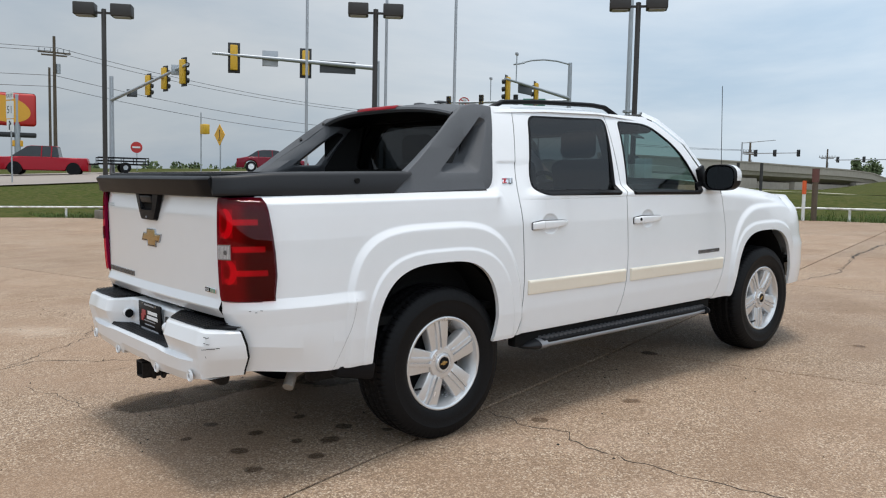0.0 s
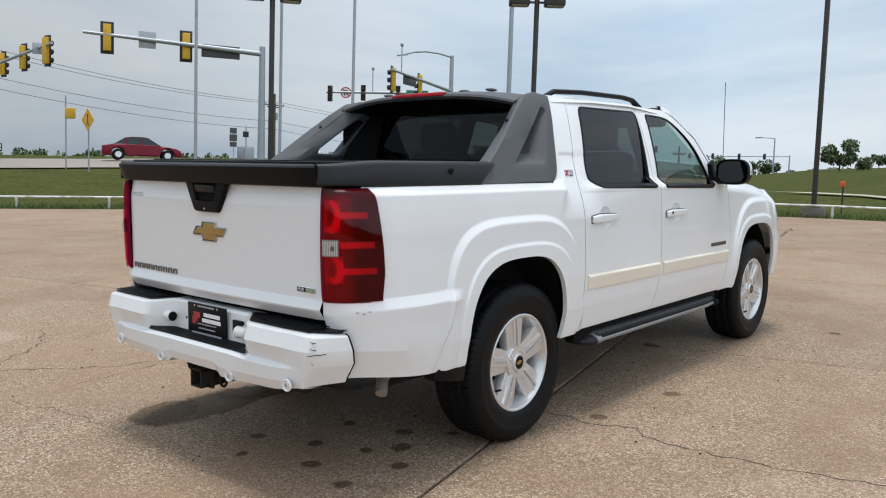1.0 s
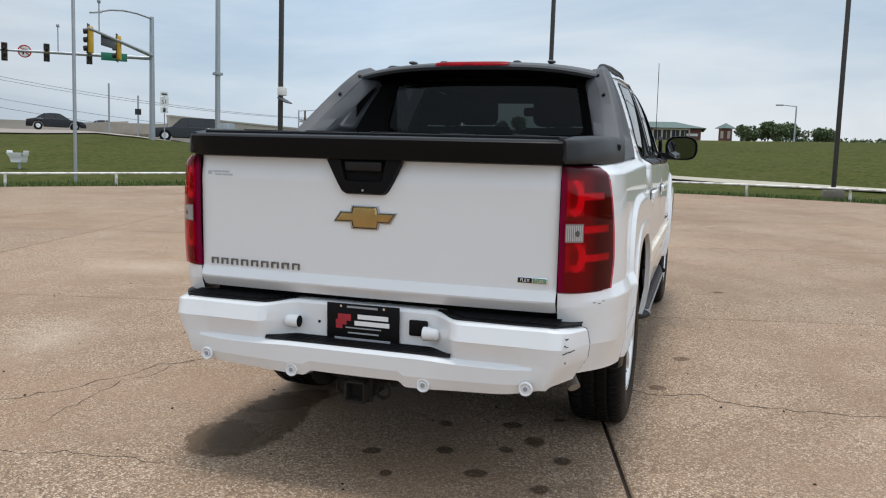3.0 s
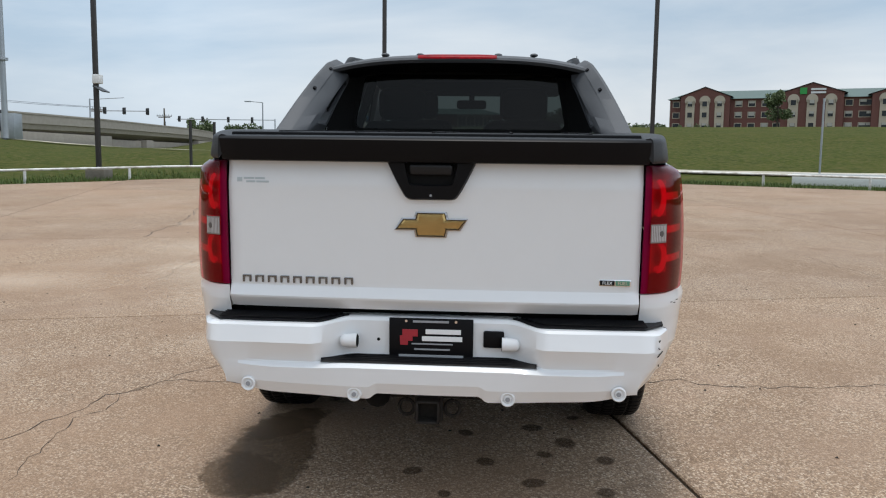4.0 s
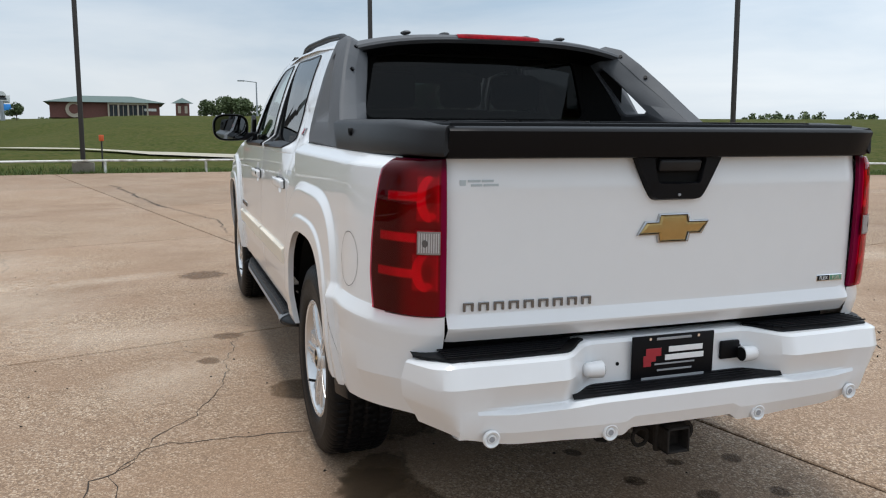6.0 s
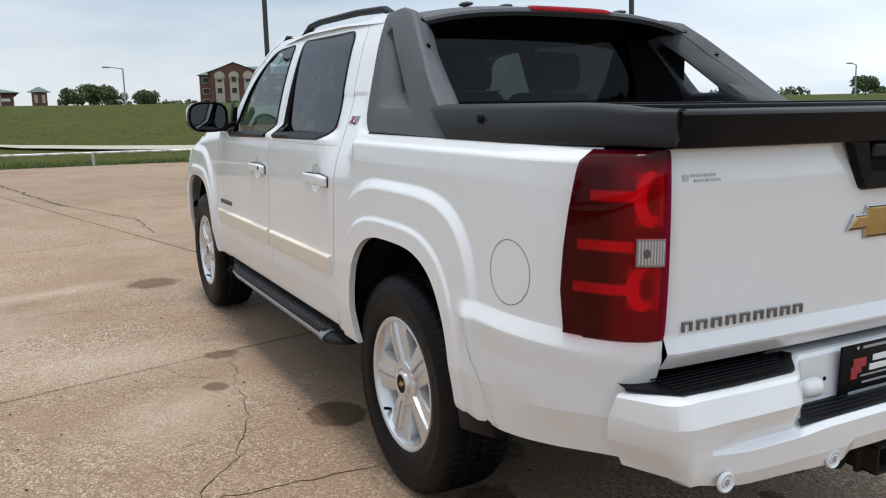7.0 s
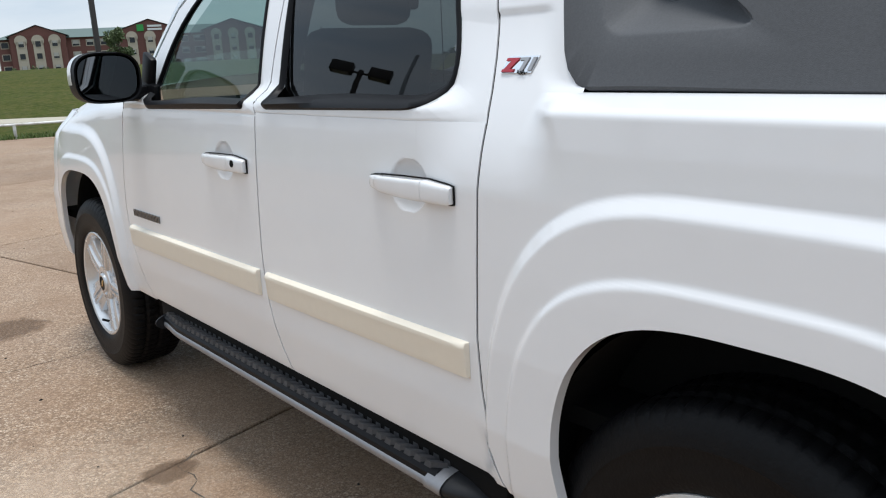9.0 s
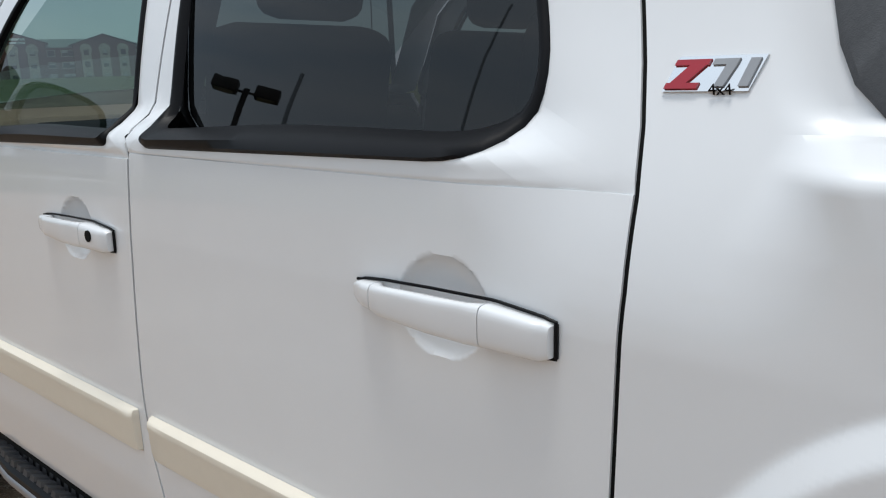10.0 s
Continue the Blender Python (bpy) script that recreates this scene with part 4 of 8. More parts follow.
def tailgate():
    gate = new("tailgate")
    gate.parent = truck
    ys, zs = linspace(-0.7465, 0.7465, 61), linspace(0.757, 1.294, 72)
    rows = [[(gate_x(y, z) + 0.008 * step(0.735, 0.7465, abs(y)), y, z) for y in ys] for z in zs]
    rows = [[(x + 0.03, y, z) for x, y, z in rows[0]]] + rows + [[(x + 0.03, y, z) for x, y, z in rows[-1]]]
    loft("gate_skin", rows, PAINT, gate, closed=False, smooth=18)
    # handle bezel
    outer = rounded([(-0.088, 1.163), (0.088, 1.163), (0.120, 1.215), (0.166, 1.312), (-0.166, 1.312), (-0.120, 1.215)], [0.02, 0.02, 0.05, 0.02, 0.02, 0.05], 5)
    inner = rounded([(-0.074, 1.218), (0.074, 1.218), (0.092, 1.296), (-0.092, 1.296)], 0.012, 5)
    c = (0.0, 1.250)
    ang = directions(c, [outer, inner])
    lo, li = round_sample(c, outer, ang), round_sample(c, inner, ang)
    cv = Vector(c)
    put = lambda pts, d: [(gate_x(p.x, min(p.y, 1.2)) - d, p.x, p.y) for p in pts]
    bezel = loft("handle_bezel", [put(lo, 0.0), put([p + (cv - p).normalized() * 0.006 for p in lo], 0.022), put([p + (cv - p).normalized() * -0.004 for p in li], 0.026), put(li, 0.020), put(li, -0.002)], BLACK_PLASTIC, gate, smooth=38, label="black tailgate handle bezel")
    part("handle_recess", box((0.006, 0.19, 0.085), (gate_x(0, 1.2) - 0.004, 0, 1.258)), DARK, bezel)
    part("pull_handle", box((0.024, 0.152, 0.040), (-1.184, 0, 1.273), 0.009, Matrix.Rotation(radians(-16), 4, "Y"), None, 3), RAIL, bezel)
    part("lock", rod((-1.190, 0, 1.181), (-1.196, 0, 1.181), 0.0045, sides=12), GREY_INK, bezel)
    # maker's cross-shaped badge, plain
    shape = [(-0.133, 1.054), (-0.062, 1.054), (-0.056, 1.029), (0.056, 1.029), (0.062, 1.054), (0.106, 1.054), (0.133, 1.098), (0.062, 1.098), (0.056, 1.121), (-0.056, 1.121), (-0.062, 1.098), (-0.106, 1.098)]
    badge = new("tailgate_badge")
    badge.parent = gate
    ang = directions((0, 1.076), [shape], 24)
    cv = Vector((0, 1.076))
    line = round_sample((0, 1.076), shape, ang)
    put = lambda k, d: [(gate_x(0, 1.07) - d, -(cv + (p - cv) * k).x, (cv + (p - cv) * k).y) for p in line]
    inset = lambda k, d: [(gate_x(0, 1.07) - d, -(p.x - math.copysign(min(k * 1.6, abs(p.x)), p.x)), cv.y + (p.y - cv.y) - math.copysign(min(k, abs(p.y - cv.y)), p.y - cv.y)) for p in line]
    loft("rim", [inset(0.0, 0.0), inset(0.0008, 0.0065), inset(0.0036, 0.0075), inset(0.0044, 0.0055)], BADGE_RIM, badge, smooth=20)
    loft("groove", [inset(0.0040, 0.0054), inset(0.0060, 0.0044)], DARK, badge, smooth=0)
    loft("face", [inset(0.0055, 0.0042), inset(0.0100, 0.0085), inset(0.0115, 0.0087), put(0.03, 0.0088)], GOLD, badge, smooth=15, cap=(False, True))
    # nine raised letter blocks, plain
    for k in range(9):
        y = 0.682 - 0.0478 * k
        x = gate_x(y, 0.86) - 0.003
        bm = box((0.008, 0.033, 0.0065), (x, y, 0.8722), 0.0015, segs=1)
        for e in (1, -1):
            box((0.008, 0.0075, 0.022), (x, y + 0.0126 * e, 0.860), 0.0015, bm=bm, segs=1)
        part("badge_bar", bm, DARK_CHROME, gate, smooth=0)
    # fuel badge: readable words on a small plate
    x = gate_x(-0.66, 0.875)
    plate = part("fuel_badge", box((0.006, 0.112, 0.024), (x - 0.002, -0.659, 0.876), 0.002), CHROME, gate)
    part("badge_fill", box((0.004, 0.052, 0.018), (x - 0.0042, -0.632, 0.876), 0.001), BLACK_PLASTIC, plate)
    part("badge_fill", box((0.004, 0.050, 0.018), (x - 0.0042, -0.686, 0.876), 0.001), GREEN_INK, plate)
    words("FLEX", 0.0165, WHITE_INK, plate, (x - 0.0066, -0.632, 0.8705))
    words("FUEL", 0.0165, CHROME, plate, (x - 0.0066, -0.686, 0.8705))
    # dealer transfer in the upper corner, plain bars
    for w, h, y, z in ((0.038, 0.007, 0.667, 1.231), (0.036, 0.007, 0.626, 1.231), (0.034, 0.007, 0.660, 1.219), (0.046, 0.007, 0.616, 1.219), (0.018, 0.016, 0.702, 1.226)):
        part("transfer_bar", box((0.003, w, h), (gate_x(y, z) - 0.0008, y, z)), TRANSFER, gate, smooth=0)


def words(text, size, material, parent, at, turn=(90, 0, -90)):
    """Flat lettering in the built-in font, turned to face its way."""
    cu = bpy.data.curves.new("lettering", "FONT")
    cu.body, cu.size, cu.extrude, cu.align_x = text, size, 0.0006, "CENTER"
    tmp = new("lettering", cu)
    me = bpy.data.meshes.new_from_object(tmp.evaluated_get(bpy.context.evaluated_depsgraph_get()))
    bpy.data.objects.remove(tmp)
    me.materials.clear()
    me.materials.append(material)
    ob = new("lettering", me)
    ob.matrix_basis = pose(*at, *turn)
    ob.parent = parent
    return ob


def bumper_end(i, z):
    """Where a line of the bumper's profile ends beside the body; the lines at top and bottom turn inwards."""
    tuck = {0: 0.10, 1: 0.022, 2: 0.006, 11: 0.03, 12: 0.10}.get(i, 0.0)
    return lerp([(0.48, -1.080), (0.60, -1.083), (0.70, -1.108), (0.74, -1.112)], z), lerp([(0.48, 0.866), (0.60, 0.876), (0.70, 0.862), (0.74, 0.858)], z) - tuck


def rear_bumper():
    A = [(-1.10, 0.722), (-1.240, 0.724), (-1.262, 0.721), (-1.272, 0.712), (-1.290, 0.655), (-1.287, 0.648), (-1.265, 0.583), (-1.268, 0.577), (-1.288, 0.566), (-1.284, 0.500), (-1.264, 0.454), (-1.20, 0.446), (-1.12, 0.452)]
    B = [(-1.10, 0.732), (-1.158, 0.733), (-1.168, 0.730), (-1.176, 0.720), (-1.180, 0.660), (-1.182, 0.630), (-1.184, 0.597), (-1.262, 0.588), (-1.284, 0.570), (-1.284, 0.500), (-1.268, 0.452), (-1.20, 0.444), (-1.12, 0.450)]
    C = [(-1.10, 0.722), (-1.232, 0.722), (-1.248, 0.719), (-1.256, 0.711), (-1.273, 0.652), (-1.272, 0.645), (-1.262, 0.590), (-1.261, 0.580), (-1.260, 0.570), (-1.254, 0.520), (-1.244, 0.494), (-1.20, 0.486), (-1.12, 0.488)]
    stations = sorted(set(round(v, 4) for v in linspace(0, 0.74, 30) + linspace(0.17, 0.46, 26)))

    def section(y, w):
        """One outline: y along the back, then w from 0 to 1 round the corner to the end."""
        line = []
        k, c = step(0.425, 0.275, y), step(0.56, 0.74, y)
        for i in range(13):
            x, z = A[i][0] + (B[i][0] - A[i][0]) * k, A[i][1] + (B[i][1] - A[i][1]) * k
            x, z = x + 0.012 * (y / 0.74) ** 3 * (i > 0), z + 0.022 * (y / 0.74) ** 2 * step(0.56, 0.47, z) * (1 - c)
            x, z = x + (C[i][0] - x) * c, z + (C[i][1] - z) * c
            z += 0.022 * step(0.215, 0.180, y) * step(0.56, 0.47, z)
            yy = y
            if w > 0:
                ex, ey = bumper_end(i, z)
                under = 0.075 * step(0.64, 0.47, z)
                apex = Vector((x, (0.800 if 2 < i < 11 else 0.785) - under))
                end = Vector((max(ex, x) if i else -1.06, ey - 0.8 * under))
                turn = apex.lerp(end, 0.34)
                if w <= 0.55:
                    t = w / 0.55
                    p = Vector((x, y)) * (1 - t) ** 2 + apex * (2 * t * (1 - t)) + turn * t * t
                else:
                    p = turn.lerp(end, (w - 0.55) / 0.45)
                x, yy = p.x, p.y
                z += 0.008 * w * step(0.56, 0.49, z) - 0.012 * w * step(0.66, 0.72, z)
            line.append((x, yy, z))
        return line

    half = [section(y, 0.0) for y in stations] + [section(0.74, w) for w in linspace(0, 0.55, 13)[1:] + [0.7, 0.85, 1.0]]
    half.append([(x + 0.004, y - 0.05, z) for x, y, z in half[-1]])
    loops = [[(x, -y, z) for x, y, z in line] for line in half[:0:-1]] + half
    bumper = loft("rear_bumper", loops, PAINT, truck, closed=False, cap=(True, True), smooth=16, label="white rear bumper with scuffed corner")
    # dark strip that paints the contact shade beside the bumper's right end
    for s in (-1,):
        edge = [q for q in half[-2] if 0.47 < q[2] < 0.722][1:]
        loft("end_gap", [[(x - 0.002, s * (y - 0.004), z) for x, y, z in edge], [(x + 0.008, s * (y + 0.001), z) for x, y, z in edge], [(x + 0.016, s * (y - 0.012), z) for x, y, z in edge]], DARK, bumper, closed=False, smooth=30)
    # tread pads: one on each shoulder, one in the middle step
    for s in (1, -1):
        rows = []
        for y in linspace(0.30, 0.842, 34):
            xo = -1.244 + 0.087 * step(0.405, 0.285, y) + lerp([(0.60, 0.0), (0.762, 0.012), (0.842, 0.122)], y)
            rows.append([(x, s * y, z) for x, z in ((-1.09, 0.727), (xo + 0.004, 0.7285 + 0.009 * step(0.40, 0.30, y) - 0.006 * step(0.76, 0.84, y)), (xo, 0.724 + 0.009 * step(0.40, 0.30, y) - 0.008 * step(0.76, 0.84, y)))])
        pad = loft("step_pad", rows, BLACK_PLASTIC, bumper, closed=False, smooth=30, label="black ribbed step pad")
        for k in range(6):
            x = -1.13 - 0.018 * k
            y0 = 0.33 + 0.016 * k
            part("rib", rod((x, s * y0, 0.734), (x, s * 0.77, 0.734), 0.0025, sides=6), BLACK_PLASTIC, pad)
    rows = []
    for y in linspace(-0.385, 0.385, 40):
        xi = -1.186 - 0.070 * step(0.27, 0.39, abs(y))
        rows.append([(x, y, z) for x, z in ((xi, 0.5975), (-1.262, 0.5895), (-1.268, 0.585))])
    pad = loft("step_pad", rows, BLACK_PLASTIC, bumper, closed=False, smooth=30, label="black ribbed step pad")
    for k in range(4):
        w = 0.29 + 0.025 * k
        part("rib", rod((-1.20 - 0.016 * k, -w, 0.5965 - 0.0018 * k), (-1.20 - 0.016 * k, w, 0.5965 - 0.0018 * k), 0.0025, sides=6), BLACK_PLASTIC, pad)
    # parking sensors
    for y, z, x in ((0.650, 0.497, -1.262), (0.262, 0.472, -1.268), (-0.286, 0.472, -1.268), (-0.672, 0.502, -1.262)):
        prof = [(0.027, 0.0), (0.0262, 0.006), (0.023, 0.009), (0.017, 0.006), (0.014, 0.002), (0.0135, 0.007), (0.010, 0.008), (0.009, 0.006), (0.001, 0.006)]
        loops = [[(x - d - 0.006, y + r * math.cos(a), z + r * math.sin(a)) for a in linspace(0, 2 * math.pi, 25)[:-1]] for r, d in prof]
        sensor = loft("parking_sensor", loops, PAINT, bumper, smooth=35, cap=(False, True))
        part("sensor_eye", rod((x - 0.010, y, z), (x - 0.0135, y, z), 0.0085, sides=14), GREY_INK, sensor)
    # plate lamps
    for s in (1, -1):
        loops = []
        for u in linspace(0, 1, 8):
            r = 0.027 * (1 - 0.25 * u * u) * (1 if u < 0.95 else 0.6)
            loops.append([(-1.205 - 0.006 + r * 0.9 * math.cos(a), s * (0.262 + 0.062 * u), 0.652 + r * math.sin(a)) for a in linspace(0, 2 * math.pi, 17)[:-1]])
        lamp = loft("plate_lamp", loops, PAINT, bumper, cap=(True, True), smooth=50)
        part("lamp_mouth", rod((-1.211, s * 0.260, 0.652), (-1.211, s * 0.2615, 0.652), 0.023, sides=16), DARK, lamp)
    # socket cover and screw
    cover = part("socket_cover", box((0.014, 0.075, 0.062), (-1.186, -0.232, 0.664), 0.006), BLACK_PLASTIC, bumper, "black trailer socket cover")
    part("hinge", box((0.012, 0.008, 0.030), (-1.186, -0.276, 0.664), 0.002), CHROME, cover)
    part("screw", rod((-1.176, 0.188, 0.652), (-1.182, 0.188, 0.652), 0.006, sides=10), DARK, bumper)
    # scuffs on the right corner
    for w, z, d, tilt in ((0.06, 0.694, 0.016, 0.3), (0.11, 0.690, 0.020, -0.2), (0.05, 0.668, 0.012, 0.5), (0.12, 0.662, 0.018, 0.2), (0.03, 0.640, 0.026, 0.0), (0.18, 0.641, 0.046, 0.03), (0.33, 0.642, 0.020, 0.0), (0.07, 0.606, 0.010, 1.2)):
        x, y = -1.264 + 0.181 * w, -(0.800 + 0.076 * w)
        bm = box((d * 0.8, 0.003, 0.0022), (0, 0, 0))
        bm.transform(Matrix.Translation((x - 0.0010, y - 0.0014, z)) @ Matrix.Rotation(radians(-23), 4, "Z") @ Matrix.Rotation(tilt, 4, "Y"))
        part("scuff", bm, DARK, bumper, smooth=0)
    for dx, dz in ((0.0, 0.0), (0.012, 0.006), (-0.010, 0.008)):
        x, y = corner(52 + 400 * dx, 0.79 + dz)
        part("scuff", box((0.011, 0.002, 0.002), (x - 0.001, -(y + 0.0015), 0.79 + dz), 0, Matrix.Rotation(radians(-50), 4, "Z")), DARK, bumper, smooth=0)
    # hitch receiver under the bumper
    hitch = new("tow_hitch")
    hitch.parent = truck
    bm = bmesh.new()
    for dy, dz, w, h in ((0.038, 0, 0.008, 0.084), (-0.038, 0, 0.008, 0.084), (0, 0.038, 0.084, 0.008), (0, -0.038, 0.084, 0.008)):
        box((0.20, w, h), (-1.16, dy, 0.405 + dz), 0.002, bm=bm, segs=1)
    part("receiver_tube", bm, IRON, hitch)
    part("collar", box((0.02, 0.105, 0.105), (-1.20, 0, 0.405), 0.008), IRON, hitch)
    part("receiver_dark", box((0.004, 0.068, 0.068), (-1.14, 0, 0.405)), DARK, hitch)
    part("cross_bar", rod((-1.06, -0.55, 0.43), (-1.06, 0.55, 0.43), 0.035, sides=12), IRON, hitch)
    for s in (1, -1):
        bm = bmesh.new()
        ring = [(-1.17, s * (0.085 + 0.028 * math.cos(a)), 0.395 + 0.030 * math.sin(a)) for a in linspace(0, 2 * math.pi, 15)]
        for p, q in zip(ring, ring[1:]):
            rod(p, q, 0.007, sides=6, bm=bm)
        part("chain_loop", bm, IRON, hitch)
    part("plug_bracket", ball((-1.13, 0.20, 0.425), (0.04, 0.05, 0.05)), DARK, hitch)
    # licence board, its writing as plain bars
    board = part("licence_board", box((0.008, 0.305, 0.152), (-1.196, -0.006, 0.662), 0.003), BLACK_PLASTIC, truck, "black dealer board with plain coloured bars")
    x = -1.2012
    for y, z, w, h, m in ((-0.005, 0.7265, 0.130, 0.008, GREY_INK), (-0.050, 0.690, 0.128, 0.018, WHITE_INK), (-0.046, 0.664, 0.146, 0.018, WHITE_INK), (-0.01, 0.644, 0.15, 0.005, GREY_INK),
                          (-0.01, 0.624, 0.13, 0.006, GREY_INK), (-0.006, 0.598, 0.235, 0.012, GREY_INK), (0.070, 0.684, 0.056, 0.026, RED_PAINT), (0.084, 0.664, 0.046, 0.020, RED_PAINT), (0.092, 0.648, 0.028, 0.018, RED_PAINT)):
        part("board_bar", box((0.002, w, h), (x, y, z), 0.0006, segs=1), m, board, smooth=0)
    for s in (1, -1):
        part("board_screw", rod((-1.200, s * 0.09 - 0.006, 0.728), (-1.203, s * 0.09 - 0.006, 0.728), 0.005, sides=10), CHROME, board)


def make_wheel():
    """One wheel at the origin, axle along y, outer face towards +y."""
    root = new("wheel")
    R, W = 0.405, 0.268
    # tyre
    prof = [(0.240, -0.105), (0.250, -0.122), (0.300, -0.134), (0.352, -0.131), (0.383, -0.120), (0.396, -0.107)]
    prof += [(R - 0.004 * (abs(y) / 0.094) ** 3, y) for y in linspace(-0.094, 0.094, 17)]
    prof += [(0.396, 0.107), (0.383, 0.120), (0.352, 0.131), (0.335, 0.1345), (0.331, 0.1325), (0.300, 0.134), (0.270, 0.129), (0.256, 0.123), (0.249, 0.118), (0.240, 0.105)]
    n = 432
    loops = []
    for k in range(n):
        a = 2 * math.pi * k / n
        line = []
        for i, (r, y) in enumerate(prof):
            if 6 <= i <= 22:
                t = i - 6
                rib = t in (3, 4, 8, 12, 13)
                lane = 0 if t < 4 else 1 if t < 8 else 2 if t < 13 else 3
                slot = (k + 2 * lane + (t if lane in (1, 2) else 0) // 2) % 6 == 0
                r -= 0.008 if (rib and t in (3, 8, 13)) else 0.005 if slot else 0.0
            elif i in (4, 5, 23, 24):
                r -= 0.003 if k % 6 == 0 else 0.0
            line.append((r * math.sin(a), y, r * math.cos(a)))
        loops.append(line)
    loops.append(loops[0])
    verts = [v for l in loops[:-1] for v in l]
    m = len(prof)
    faces = [(k * m + i, k * m + i + 1, ((k + 1) % n) * m + i + 1, ((k + 1) % n) * m + i) for k in range(n) for i in range(m - 1)]
    link_mesh("tyre", verts, faces, RUBBER, root, 30, "black all-terrain tyre")
    # rim barrel and lip
    prof = [(0.232, -0.10), (0.200, -0.08), (0.200, 0.02), (0.208, 0.060), (0.217, 0.090), (0.226, 0.108), (0.231, 0.118), (0.241, 0.122), (0.247, 0.120), (0.249, 0.112)]
    loops = [[(r * math.sin(a), y, r * math.cos(a)) for a in linspace(0, 2 * math.pi, 73)[:-1]] for r, y in prof]
    rim = loft("rim", loops, ALLOY, root, smooth=35, label="silver alloy rim with five paired spokes")
    # dark disc behind the spokes: the brake, and the shade put into the openings
    loops = [[(r * math.sin(a), 0.012, r * math.cos(a)) for a in linspace(0, 2 * math.pi, 33)[:-1]] for r in (0.186, 0.01)]
    loft("brake_disc", loops, DARK, root, smooth=0, cap=(False, True))
    for k in range(5):
        a = 2 * math.pi * k / 5
        ca, sa = math.cos(a), math.sin(a)
        loops = []
        for u in linspace(0, 1, 10):
            r = 0.055 + 0.173 * u
            w = 0.052 + 0.026 * u
            face = 0.094 + 0.018 * math.sin(math.pi * 0.5 * u) - 0.006 * u
            rise = 0.010 * step(0.0, 0.12, u) * (1 - 0.4 * u)
            half = [(0.0, face - 0.004), (0.0045, face - 0.004), (0.0065, face + rise), (0.0215, face + rise - 0.001), (0.0255, face - 0.003), (w * 0.82, face - 0.004), (w * 0.95, face - 0.006), (w, face - 0.013), (w * 0.97, 0.040)]
            sec = [(-d, y) for d, y in reversed(half[1:])] + half
            loops.append([(r * sa + d * ca, y, r * ca - d * sa) for d, y in sec])
        loft("spoke", loops, ALLOY, rim, closed=True, smooth=28)
    prof = [(0.084, 0.06), (0.084, 0.100), (0.080, 0.105), (0.056, 0.107), (0.053, 0.103), (0.050, 0.104), (0.047, 0.113), (0.042, 0.117), (0.034, 0.117)]
    loops = [[(r * math.sin(a), y, r * math.cos(a)) for a in linspace(0, 2 * math.pi, 41)[:-1]] for r, y in prof]
    hub = loft("hub", loops, ALLOY, rim, smooth=30)
    part("hub_cap", rod((0, 0.10, 0), (0, 0.1145, 0), 0.035, sides=28), BLACK_PLASTIC, root)
    bm = box((0.046, 0.003, 0.010), (0, 0.1155, 0), 0.001, segs=1)
    box((0.020, 0.003, 0.020), (0, 0.1157, 0), 0.001, bm=bm, segs=1)
    part("cap_badge", bm, GOLD, root, smooth=0)
    part("valve", rod((0.19, 0.095, -0.09), (0.175, 0.125, -0.083), 0.006, sides=8), BLACK_PLASTIC, rim)
    return root


def wheels():
    first = make_wheel()
    spots = [(0.0, 1), (0.0, -1), (WB, 1), (WB, -1)]
    for k, (x, s) in enumerate(spots):
        turn = {0: 20, 1: 8, 2: 50, 3: 33}[k]
        m = pose(x, s * 0.805, HUB_Z - 0.003, 0, 0, 0 if s > 0 else 180) @ pose(0, 0, 0, 0, turn, 0)
        w = first if k == 0 else copy_thing(first, m)
        w.matrix_basis = m
        w.parent = truck


